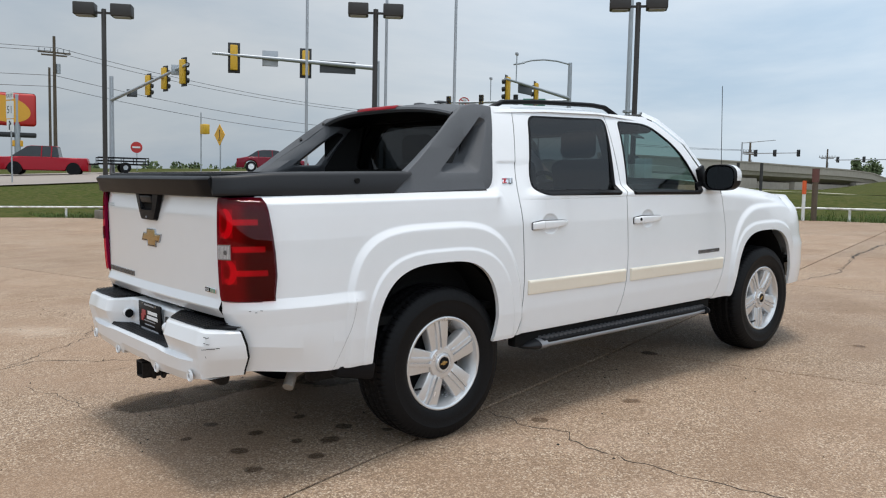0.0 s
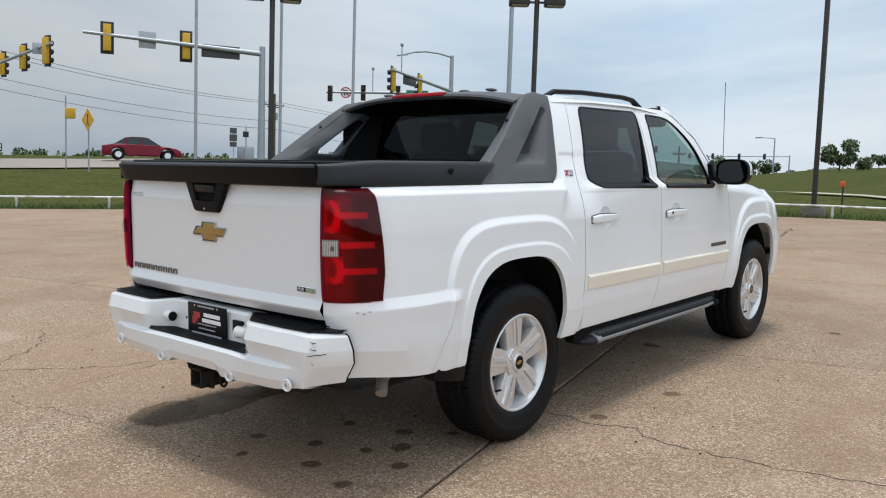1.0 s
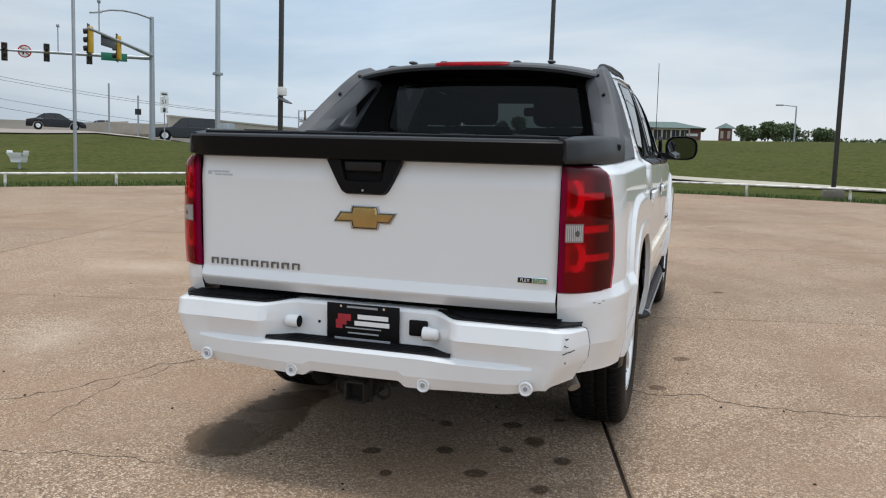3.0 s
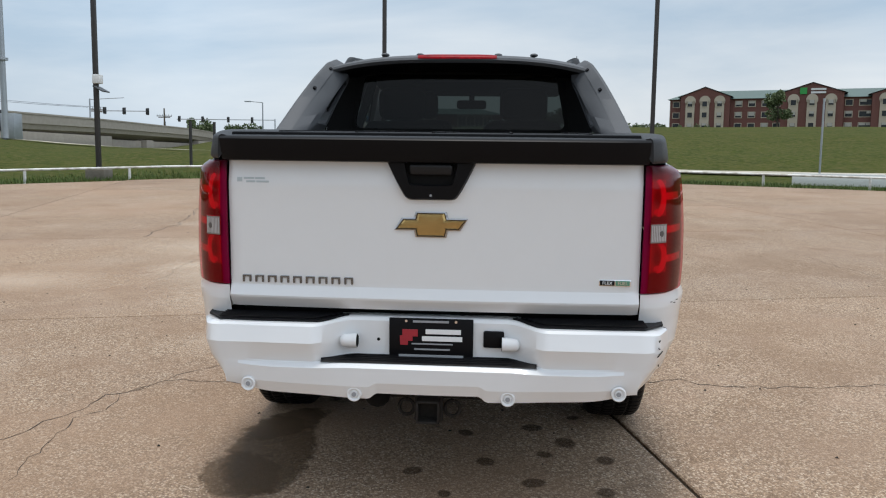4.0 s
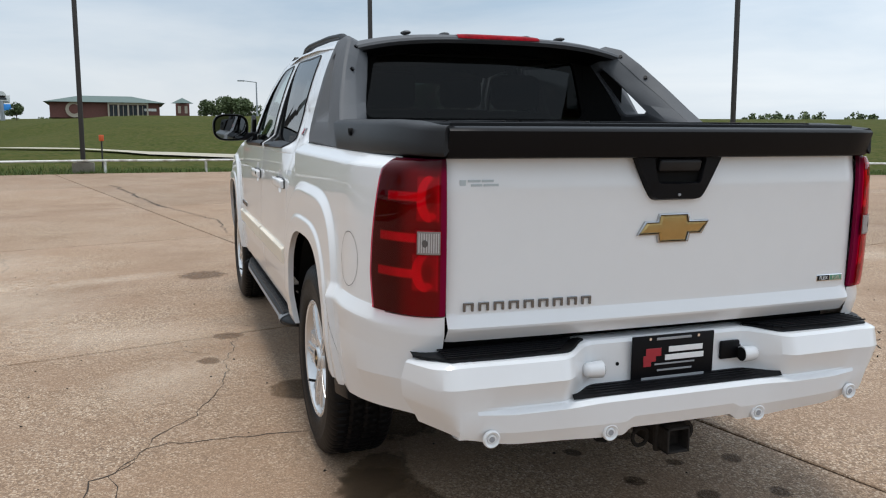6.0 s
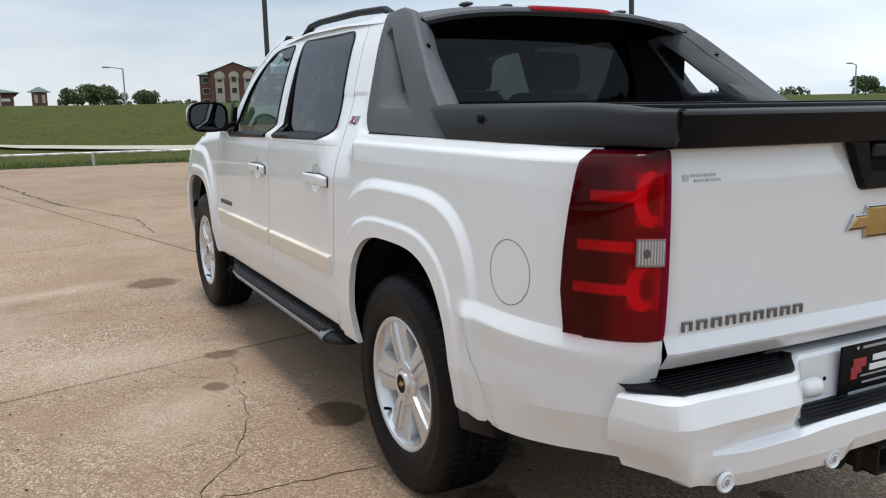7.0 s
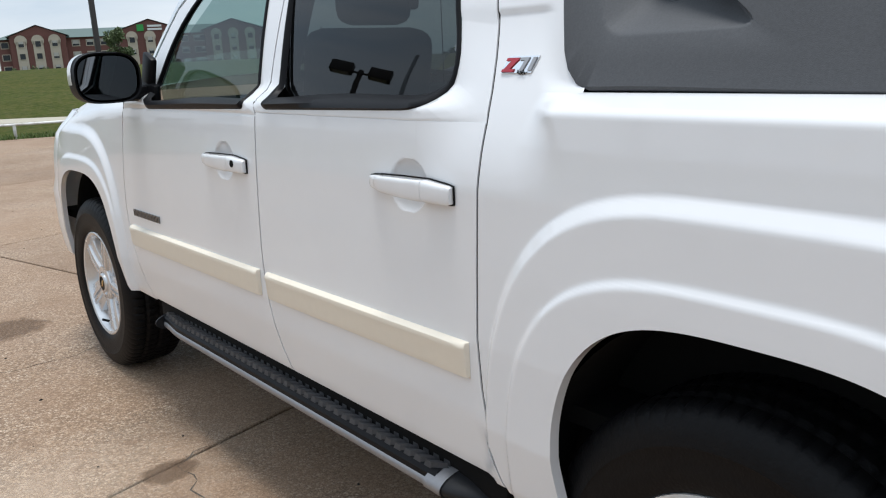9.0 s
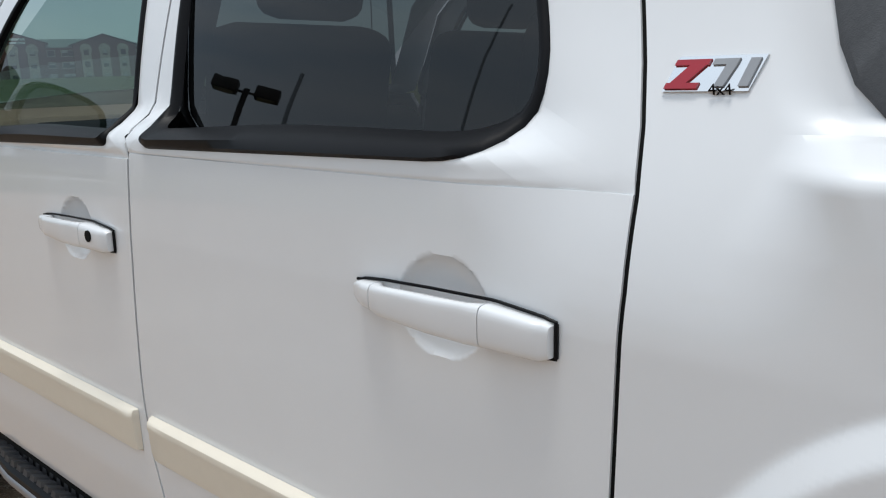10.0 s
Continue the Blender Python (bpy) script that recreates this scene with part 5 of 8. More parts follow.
def running_board(s):
    """Tread board: black deck with herringbone blocks, bright tube along its edge, moulded grey ends."""
    board = new("running_board")
    board.parent = truck
    x0, x1 = 0.725, 2.425
    pinch = lambda x: 0.018 * step(x1 - 0.20, x1, x)
    prof = [(0.820, 0.415), (0.838, 0.431), (0.900, 0.436), (0.948, 0.434), (0.960, 0.424), (0.962, 0.405), (0.945, 0.388), (0.88, 0.375), (0.820, 0.385)]
    loft("deck", [[(x, s * (y - pinch(x)), z) for y, z in prof] for x in linspace(x0, x1, 40)], BLACK_PLASTIC, board, cap=(True, True), smooth=40)
    tube = []
    for x in linspace(x0 - 0.005, x1 + 0.03, 40):
        curl = 0.05 * step(x1 - 0.02, x1 + 0.03, x) ** 2
        tube.append([(x, s * (0.959 - pinch(x) - curl + 0.008 * math.cos(a)), 0.400 + 0.012 * math.sin(a)) for a in linspace(0, 2 * math.pi, 15)[:-1]])
    loft("edge_trim", tube, TRIM, board, cap=(True, True), smooth=60, label="brushed silver edge trim")
    for xe, d, reach in ((x0, -1, 0.135), (x1, 1, 0.055)):
        loops = []
        for u in linspace(0, 1, 11):
            k = math.sqrt(max(0.0, 1 - u * u)) * 0.94 + 0.04
            loops.append([(xe + d * reach * u, s * (0.896 - 0.035 * u * u + 0.080 * math.cos(a) * (0.55 + 0.45 * k)), 0.403 + 0.034 * k * math.sin(a)) for a in linspace(0, 2 * math.pi, 23)[:-1]])
        loft("end_cap", loops, RAIL, board, cap=(True, True), smooth=50, label="dark grey plastic end cap")
        if d < 0:
            sleeve = [[(xe - 0.035 + 0.06 * u, s * (0.897 + 0.079 * math.cos(a)), 0.4035 + 0.0345 * math.sin(a)) for a in linspace(-0.9, 1.75, 15)] for u in (0, 0.5, 1)]
            loft("end_sleeve", sleeve, TRIM, board, closed=False, smooth=50, label="brushed silver sleeve")
    verts, faces = [], []
    x, k = x0 + 0.02, 0
    while x < x1 - 0.02:
        for row in range(4):
            yc = 0.842 + 0.0315 * row - pinch(x)
            slant = 0.020 * (1 if row % 2 else -1)
            xr = x
            b = len(verts)
            for z, g in ((0.430, 0.0), (0.4465, 0.0030)):
                for dx, dy in ((-0.0130 + g, -0.0144 + g), (0.0130 - g, -0.0144 + g), (0.0130 - g, 0.0144 - g), (-0.0130 + g, 0.0144 - g)):
                    verts.append((xr + dx + slant * dy / 0.0148, s * (yc + dy), z + 0.002 * (row in (1, 2))))
            faces += [(b + 4, b + 5, b + 6, b + 7)] + [(b + i, b + (i + 1) % 4, b + 4 + (i + 1) % 4, b + 4 + i) for i in range(4)]
        x += 0.040
    tagged(link_mesh("tread_pattern", verts, faces, TREAD, board, 0), kind="stuff")
    for x in (0.80, 1.5, 2.25):
        part("bracket", box((0.06, 0.30, 0.03), (x, s * 0.75, 0.40), 0.005), DARK, board)


def mirror(s):
    base = new("door_mirror")
    base.parent = truck
    # triangular foot and arm
    bm = bmesh.new()
    box((0.16, 0.03, 0.09), (2.435, s * 0.885, 1.285), 0.012, Matrix.Rotation(radians(-12), 4, "Y"), bm)
    box((0.08, 0.13, 0.055), (2.450, s * 0.945, 1.287), 0.02, None, bm)
    box((0.085, 0.028, 0.19), (2.430, s * 0.884, 1.335), 0.012, Matrix.Rotation(radians(-24), 4, "Y"), bm)
    part("arm", bm, BLACK_PLASTIC, base)
    # housing: rounded shell, open towards the back
    cx, cy, cz, hw, hh = 2.45, s * 1.040, 1.347, 0.118, 0.090
    loops = []
    for d, k in ((-0.055, 0.93), (-0.058, 0.985), (-0.03, 1.0), (0.02, 0.98), (0.06, 0.85), (0.085, 0.6), (0.095, 0.2)):
        loops.append([(cx + d, cy + hw * k * math.copysign(abs(math.cos(a)) ** 0.62, math.cos(a)), cz + hh * k * math.copysign(abs(math.sin(a)) ** 0.70, math.sin(a))) for a in linspace(0, 2 * math.pi, 33)[:-1]])
    loft("housing", loops[:4], BLACK_PLASTIC, base, smooth=50, label="black mirror housing")
    cap_loops = [[(x, y, max(z, cz - 0.02)) for x, y, z in lp] for lp in [[(p[0] + 0.002, cy + (p[1] - cy) * 1.012, cz + (p[2] - cz) * 1.02) for p in lp] for lp in loops[2:]]]
    loft("painted_cap", cap_loops, PAINT, base, smooth=50, cap=(False, True))
    loft("lower_shell", loops[3:], BLACK_PLASTIC, base, smooth=50, cap=(False, True))
    g = [(cx - 0.048, p[1], p[2]) for p in [(0, cy + (q[1] - cy) * 0.93, cz + (q[2] - cz) * 0.92) for q in loops[0]]]
    link_mesh("mirror_glass", g, [tuple(range(len(g)))], MIRROR, base, 0, "mirror glass")


def interior():
    for y in (0.36, -0.36):
        for x, z, tall in ((1.78, 0.98, 0.62), (0.92, 0.98, 0.60)):
            seat = bmesh.new()
            box((0.16, 0.48, tall), (x, y, z + tall / 2 - 0.12), 0.06, Matrix.Rotation(radians(-10), 4, "Y"), seat, 3)
            box((0.50, 0.48, 0.16), (x + 0.26, y, z - 0.06), 0.05, None, seat, 3)
            part("seat", seat, SEAT, truck)
            head = bmesh.new()
            box((0.11, 0.28, 0.19), (x - 0.075, y, z + tall - 0.02), 0.05, None, head, 3)
            part("headrest", head, SEAT, truck)
    part("dashboard", box((0.36, 1.42, 0.34), (2.52, 0, 1.08), 0.08, None, None, 3), SEAT, truck)
    part("floor_pan", box((2.6, 1.6, 0.10), (1.55, 0, 0.55)), DARK, truck)
    bm = bmesh.new()
    ring = [Vector((0.07 * math.sin(a) * 0.55, 0.185 * math.cos(a), 0.185 * math.sin(a))) for a in linspace(0, 2 * math.pi, 29)]
    tilt = Matrix.Translation((2.18, 0.38, 1.20)) @ Matrix.Rotation(radians(-22), 4, "Y")
    for p, q in zip(ring, ring[1:]):
        rod(tilt @ p, tilt @ q, 0.016, sides=8, bm=bm)
    rod(tilt @ Vector((0, -0.18, 0)), tilt @ Vector((0, 0.18, 0)), 0.02, sides=8, bm=bm)
    rod(tilt @ Vector((0, 0, 0)), (2.45, 0.38, 1.12), 0.035, sides=10, bm=bm)
    part("steering_wheel", bm, SEAT, truck)
    part("inside_mirror", box((0.03, 0.22, 0.065), (2.06, 0.0, 1.595), 0.02), BLACK_PLASTIC, truck)
    part("mirror_stem", rod((2.07, 0, 1.60), (2.10, 0, 1.70), 0.02), BLACK_PLASTIC, truck)
    for s in (1, -1):
        for a, b in ((0.66, 1.52), (1.58, 2.45)):
            part("door_lining", box((b - a, 0.05, 0.62), ((a + b) / 2, s * 0.855, 0.90), 0.02), DARK, truck)
        part("belt_pillar", box((0.10, 0.05, 0.52), (1.57, s * 0.735, 1.50), 0.02, Matrix.Rotation(radians(s * 19), 4, "X")), HEADLINER, truck)


def underbody():
    for s in (1, -1):
        part("frame_rail", box((5.0, 0.10, 0.16), (1.45, s * 0.48, 0.52), 0.01), DARK, truck)
        part("sill_valance", box((1.98, 0.06, 0.10), (1.52, s * 0.885, 0.455), 0.01), DARK, truck)
        part("mud_flap", box((0.22, 0.07, 0.085), (-0.560, s * 0.905, 0.462), 0.014, Matrix.Rotation(radians(12), 4, "Y")), BLACK_PLASTIC, truck)
        part("spring", box((1.2, 0.07, 0.05), (0.0, s * 0.55, 0.36), 0.01), IRON, truck)
    part("rear_axle", rod((0, -0.70, 0.40), (0, 0.70, 0.40), 0.055, sides=14), IRON, truck)
    part("differential", ball((0, 0, 0.39), (0.16, 0.18, 0.14)), IRON, truck)
    part("fuel_tank", box((1.4, 0.7, 0.30), (1.2, 0.2, 0.55), 0.05), DARK, truck)
    part("floor_plate", box((5.0, 1.72, 0.04), (1.45, 0, 0.66)), DARK, truck)
    part("rear_valance", box((0.05, 1.44, 0.20), (-1.075, 0, 0.62)), DARK, truck)
    spare = bmesh.new()
    rod((-0.62, 0, 0.44), (-0.62, 0, 0.60), 0.36, sides=36, bm=spare)
    part("spare_tyre", spare, RUBBER, truck)
    bm = rod((-0.55, -0.60, 0.47), (-0.80, -0.748, 0.445), 0.024, sides=16)
    rod((-0.80, -0.748, 0.445), (-0.845, -0.784, 0.396), 0.026, sides=16, bm=bm)
    part("exhaust_pipe", bm, STEEL, truck, "dull steel exhaust tip")


def antenna():
    mast_rod = part("antenna", rod((2.775, -0.828, 1.06), (2.766, -0.820, 2.012), 0.0024, sides=8), BLACK_PLASTIC, truck, "thin black whip antenna")
    part("antenna_foot", rod((2.775, -0.828, 1.05), (2.775, -0.828, 1.13), 0.011, sides=12), BLACK_PLASTIC, mast_rod)


def flank_badges():
    for s in (1, -1):
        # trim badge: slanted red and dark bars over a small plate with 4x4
        badge = new("trim_badge")
        badge.parent = truck
        def slab(name, pts, d0, d1, material):
            pts = [(0.518 - s * u * 0.9, 1.348 + v * 0.88) for u, v in pts]
            lo = [(px, s * (upper_y(px, pz) + d0), pz) for px, pz in pts]
            hi = [(px, s * (upper_y(px, pz) + d1), pz) for px, pz in pts]
            loft(name, [lo, hi], material, badge, cap=(False, True), smooth=0)
        # u runs rearwards on the left side, forwards on the right, so the badge reads from left to right
        slab("backing", [(-0.052, -0.017), (0.040, -0.017), (0.052, 0.019), (-0.040, 0.019)], 0.0005, 0.003, CHROME)
        slab("bar", [(-0.043, 0.010), (-0.006, 0.010), (-0.004, 0.016), (-0.041, 0.016)], 0.003, 0.0055, RED_PAINT)
        slab("bar", [(-0.050, -0.014), (-0.032, -0.014), (-0.008, 0.010), (-0.026, 0.010)], 0.003, 0.0055, RED_PAINT)
        slab("bar", [(-0.050, -0.014), (-0.014, -0.014), (-0.012, -0.008), (-0.048, -0.008)], 0.003, 0.0055, RED_PAINT)
        slab("bar", [(-0.002, 0.010), (0.024, 0.010), (0.026, 0.016), (0.000, 0.016)], 0.003, 0.0055, GREY_INK)
        slab("bar", [(0.004, -0.012), (0.014, -0.012), (0.024, 0.010), (0.013, 0.010)], 0.003, 0.0055, GREY_INK)
        slab("bar", [(0.029, -0.012), (0.039, -0.012), (0.047, 0.016), (0.037, 0.016)], 0.003, 0.0055, GREY_INK)
        words("4x4", 0.015, BLACK_PLASTIC, badge, (0.518 - s * 0.011, s * (upper_y(0.52, 1.336) + 0.0045), 1.330), (110, 0, 0 if s < 0 else 180))
    # fuel filler door on the left flank
    filler = new("fuel_door")
    filler.parent = truck
    gap = []
    for r, d in ((0.0890, 0.0012), (0.0874, 0.0012)):
        gap.append([(-0.766 + r * math.cos(a), side_y(-0.766 + r * math.cos(a), 0.958 + r * math.sin(a)) + d, 0.958 + r * math.sin(a)) for a in linspace(0, 2 * math.pi, 61)[:-1]])
    loft("gap_line", gap, DARK, filler, smooth=0)


for _s in (1, -1):
    quarter(_s)
    tail_lamp(_s)
    doors(_s)
    shut_lines(_s)
    cab(_s)
    sail_panel(_s)
    running_board(_s)
    mirror(_s)
roof()
hood_and_front()
hoop()
bed()
tailgate()
rear_bumper()
wheels()
interior()
underbody()
flank_badges()
antenna()


# ---- ground round the lot: a sheet of grass that reaches the horizon ----
RISE = math.tan(radians(1.95))
EDGE = [(-14.0, 40.0), (-5.0, 33.5), (1.0, 26.5), (3.8, 22.9), (7.7, 18.8), (11.7, 14.6), (15.1, 11.4), (17.4, 8.9), (18.9, 6.0), (19.4, 3.0), (19.5, -0.9), (19.0, -4.5),
        (18.2, -6.8), (17.2, -9.0), (16.4, -11.5), (15.2, -15.0), (13.5, -20.0), (11.0, -26.0), (5.0, -34.0)]
CORE = (2.0, 0.0)
EDGE_AZ = sorted((math.degrees(math.atan2(y - CORE[1], x - CORE[0])), math.hypot(x - CORE[0], y - CORE[1])) for x, y in EDGE)
PROFILE = {  # height over the lot's edge at distances past it, by azimuth
    -100: [(0, 0), (10, 0.2), (40, 1.0), (90, 2.0), (400, 8.0), (3000, 20.0)],
    -25: [(0, 0), (3, 0.02), (6, 0.18), (12, 0.85), (25, 2.15), (38, 3.05), (46, 3.35), (150, 6.8), (230, 9.9), (600, 14.0), (3000, 30.0)],
    4: [(0, 0), (3, 0.02), (6, 0.20), (12, 0.70), (25, 1.95), (36, 2.85), (44, 3.15), (150, 6.6), (230, 9.9), (600, 14.0), (3000, 30.0)],
    9: [(0, 0), (4, 0.20), (7, 0.50), (20, 1.0), (37, 1.6), (45, 2.55), (95, 4.0), (150, 6.3), (300, 10.0), (3000, 30.0)],
    15: [(0, 0), (4, 0.25), (8, 0.62), (20, 0.60), (37, 0.58), (55, 1.9), (93, 3.6), (150, 5.5), (300, 8.0), (3000, 30.0)],
    20: [(0, 0), (4, 0.27), (9, 0.68), (20, 0.75), (40, 0.85), (55, 1.5), (90, 2.7), (140, 3.6), (300, 6.0), (3000, 30.0)],
    23.5: [(0, 0), (4, 0.29), (9, 0.72), (20, 0.78), (45, 0.80), (85, 1.35), (130, 2.0), (300, 4.0), (3000, 30.0)],
    27: [(0, 0), (4, 0.30), (10, 0.75), (20, 0.85), (50, 0.92), (85, 1.35), (130, 1.6), (300, 3.2), (3000, 30.0)],
    45: [(0, 0), (4, 0.05), (10, 0.45), (18, 1.18), (24, 1.72), (40, 2.33), (60, 2.75), (100, 4.0), (3000, 30.0)],
    75: [(0, 0), (4, 0.05), (10, 0.40), (16, 0.92), (22, 1.22), (40, 1.80), (60, 2.15), (100, 2.7), (3000, 25.0)],
    100: [(0, 0), (20, 0.6), (60, 1.5), (3000, 20.0)],
}


def edge_r(az):
    return lerp(EDGE_AZ, az)


def terrain(x, y):
    dx, dy = x - CORE[0], y - CORE[1]
    az, r = math.degrees(math.atan2(dy, dx)), math.hypot(dx, dy)
    if abs(az) > 110:
        return max(-2.0, RISE * x) if r < 60 else max(-2.0, RISE * x * 60 / r)
    re = edge_r(az)
    if r <= re:
        return RISE * x
    d = r - re
    base = RISE * (CORE[0] + re * math.cos(radians(az)))
    keys = sorted(PROFILE)
    a = max([k for k in keys if k <= az], default=keys[0])
    b = min([k for k in keys if k > az], default=keys[-1])
    u = 0 if a == b else (az - a) / (b - a)
    h = (1 - u) * lerp(PROFILE[a], d) + u * lerp(PROFILE[b], d)
    bumps = 0.05 * noise.noise(Vector((x * 0.25, y * 0.25, 0))) * min(1, d / 4)
    return base + h + bumps


def blend_surface(name, cols, scales, rough, bump, bump_scale):
    """Three colours laid over each other by noise of three sizes, with relief."""
    m = bpy.data.materials.new(name)
    m.use_nodes = True
    nd, ln = m.node_tree.nodes, m.node_tree.links
    b = nd["Principled BSDF"]
    b.inputs["Roughness"].default_value = rough
    b.inputs["Specular IOR Level"].default_value = 0.06
    tc = nd.new("ShaderNodeTexCoord")
    last = None
    for k, (col, sc) in enumerate(zip(cols, scales)):
        if last is None:
            rgb = nd.new("ShaderNodeRGB")
            rgb.outputs[0].default_value = (*col, 1)
            last = rgb.outputs[0]
            continue
        n, mr, mx = nd.new("ShaderNodeTexNoise"), nd.new("ShaderNodeMapRange"), nd.new("ShaderNodeMix")
        n.inputs["Scale"].default_value, n.inputs["Detail"].default_value, n.inputs["Roughness"].default_value = sc, 6, 0.65
        mr.inputs["From Min"].default_value, mr.inputs["From Max"].default_value = 0.42, 0.62
        mx.data_type = "RGBA"
        mx.inputs["B"].default_value = (*col, 1)
        ln.new(tc.outputs["Object"], n.inputs["Vector"])
        ln.new(n.outputs["Fac"], mr.inputs["Value"])
        ln.new(mr.outputs["Result"], mx.inputs["Factor"])
        ln.new(last, mx.inputs["A"])
        last = mx.outputs["Result"]
    ln.new(last, b.inputs["Base Color"])
    bn, bp = nd.new("ShaderNodeTexNoise"), nd.new("ShaderNodeBump")
    bn.inputs["Scale"].default_value, bn.inputs["Detail"].default_value = bump_scale, 4
    bp.inputs["Strength"].default_value, bp.inputs["Distance"].default_value = bump, 0.03
    ln.new(tc.outputs["Object"], bn.inputs["Vector"])
    ln.new(bn.outputs["Fac"], bp.inputs["Height"])
    ln.new(bp.outputs["Normal"], b.inputs["Normal"])
    return m


GRASS = blend_surface("mown_grass", [(0.040, 0.056, 0.007), (0.058, 0.063, 0.012), (0.026, 0.042, 0.005), (0.078, 0.074, 0.024)], (1, 0.22, 1.1, 5.0), 0.95, 0.9, 9.0)
POLE_DARK = surface("dark_painted_pole", (0.030, 0.027, 0.025), 0.6, spread=0.2)
GALV = surface("galvanised_steel", (0.34, 0.36, 0.38), 0.45, metal=0.5, spread=0.12, scales=(2, 30))
ROAD = surface("grey_road", (0.25, 0.215, 0.185), 0.85, spread=0.1, scales=(0.2, 6))
PATH_M = surface("pale_concrete_path", (0.36, 0.33, 0.26), 0.85, spread=0.1, scales=(0.4, 9))
WHITE_PIPE = surface("chipped_white_pipe", (0.72, 0.71, 0.68), 0.55, spread=0.08, scales=(3, 40), second=(0.42, 0.38, 0.33), second_scale=5)
SIGNAL_YELLOW = surface("signal_yellow", (0.62, 0.36, 0.02), 0.5, spread=0.1)
SIGNAL_BLACK = surface("signal_black", (0.012, 0.012, 0.012), 0.5, spread=0.1)
SIGN_GREEN = surface("sign_green", (0.01, 0.16, 0.09), 0.4, spread=0.05)
SIGN_BACK = surface("sign_back_dark", (0.05, 0.055, 0.06), 0.5, spread=0.1)
SIGN_YELLOW = surface("warning_yellow", (0.72, 0.36, 0.01), 0.45, spread=0.06)
ORANGE = surface("orange_cap", (0.65, 0.10, 0.02), 0.5, spread=0.1)
WOOD = surface("weathered_wood", (0.10, 0.075, 0.052), 0.9, spread=0.3, scales=(4, 60), bump=0.4)
BRICK = surface("red_brick", (0.150, 0.062, 0.050), 0.85, spread=0.15, scales=(0.15, 2.5))
STUCCO = surface("cream_stucco", (0.46, 0.40, 0.315), 0.85, spread=0.06, scales=(0.2, 3))
ROOF_GREEN = surface("grey_green_roof", (0.085, 0.125, 0.115), 0.75, spread=0.12, scales=(0.2, 3))
WINDOW_DARK = surface("distant_window", (0.030, 0.034, 0.038), 0.2, spread=0.2, scales=(0.3, 2), spec=0.25)
CURTAIN = surface("pale_curtain", (0.42, 0.40, 0.36), 0.8, spread=0.1)
BRIDGE = surface("bridge_concrete", (0.36, 0.315, 0.265), 0.85, spread=0.14, scales=(0.1, 2))
OLD_BLOCK = surface("weathered_concrete_block", (0.17, 0.15, 0.12), 0.9, spread=0.3, scales=(3, 30))
LEAF = surface("leaf_green", (0.085, 0.115, 0.045), 0.8, spread=0.45, scales=(0.5, 6))
BARK = surface("bark", (0.07, 0.055, 0.042), 0.9, spread=0.3)
SIGN_RED = surface("sign_red", (0.48, 0.022, 0.018), 0.45, spread=0.05)
SIGN_AMBER = surface("sign_amber", (0.70, 0.34, 0.02), 0.45, spread=0.05)
SIGN_BLUE = surface("sign_blue", (0.04, 0.30, 0.80), 0.45, spread=0.05)
SIGN_WHITE = surface("sign_white", (0.70, 0.70, 0.68), 0.5, spread=0.05)

radii = [0, 6, 10, 12, 14] + [14 + 0.75 * k for k in range(1, 42)] + [46 + 2.0 * k for k in range(1, 34)] + [118, 126, 136, 150, 170, 195, 230, 300, 420, 700, 1200, 2000, 3000]
azs = [-180 + 10 * k for k in range(9)] + [-90 + 1.5 * k for k in range(134)] + [111 + 10 * k for k in range(7)]
rows = []
for r in radii:
    row = []
    for a in azs:
        x, y = CORE[0] + r * math.cos(radians(a)), CORE[1] + r * math.sin(radians(a))
        inside = abs(a) > 110 and r < 60 or abs(a) <= 110 and r <= edge_r(a)
        row.append((x, y, terrain(x, y) - (0.10 if inside else 0.012)))
    rows.append(row)
ground = loft("ground", rows, GRASS, None, closed=True, smooth=60)
tagged(ground, "uneven mown grass verge and hill", "ground", kind="structure")


def ribbon(name, line, width, material, lift, label, category, n=10):
    """A strip laid on the ground along a line."""
    pts = [Vector(p) for p in line]
    fine = []
    for i in range(len(pts) - 1):
        for k in range(n):
            fine.append(pts[i].lerp(pts[i + 1], k / n))
    fine.append(pts[-1])
    loops = []
    for i, p in enumerate(fine):
        d = (fine[min(i + 2, len(fine) - 1)] - fine[max(i - 2, 0)]).normalized()
        side = Vector((-d.y, d.x))
        loops.append([(q.x, q.y, terrain(q.x, q.y) + lift) for q in [p + side * (width * (k / 8 - 0.5)) for k in range(9)]])
    ob = loft(name, loops, material, None, closed=False, smooth=60)
    return tagged(ob, label, category, kind="structure")


ribbon("road", [(-90, 66), (-20, 52), (8, 46.0), (22, 42.0), (36, 40.0), (52, 47), (75, 61), (120, 92)], 15, ROAD, 0.06, "pale grey main road beyond the verge", "road")
ribbon("path", [(41, 37), (36.5, 27.5), (35.8, 22.5), (34.6, 17.0), (31.5, 10.0), (28.2, 3.2), (27.3, 0.0), (26.0, -3.2), (24.4, -7.5), (22.6, -12.5), (21.0, -18)], 1.1, PATH_M, 0.065, "narrow pale concrete strip in the grass", "path")

# ---- things along the edge of the lot ----


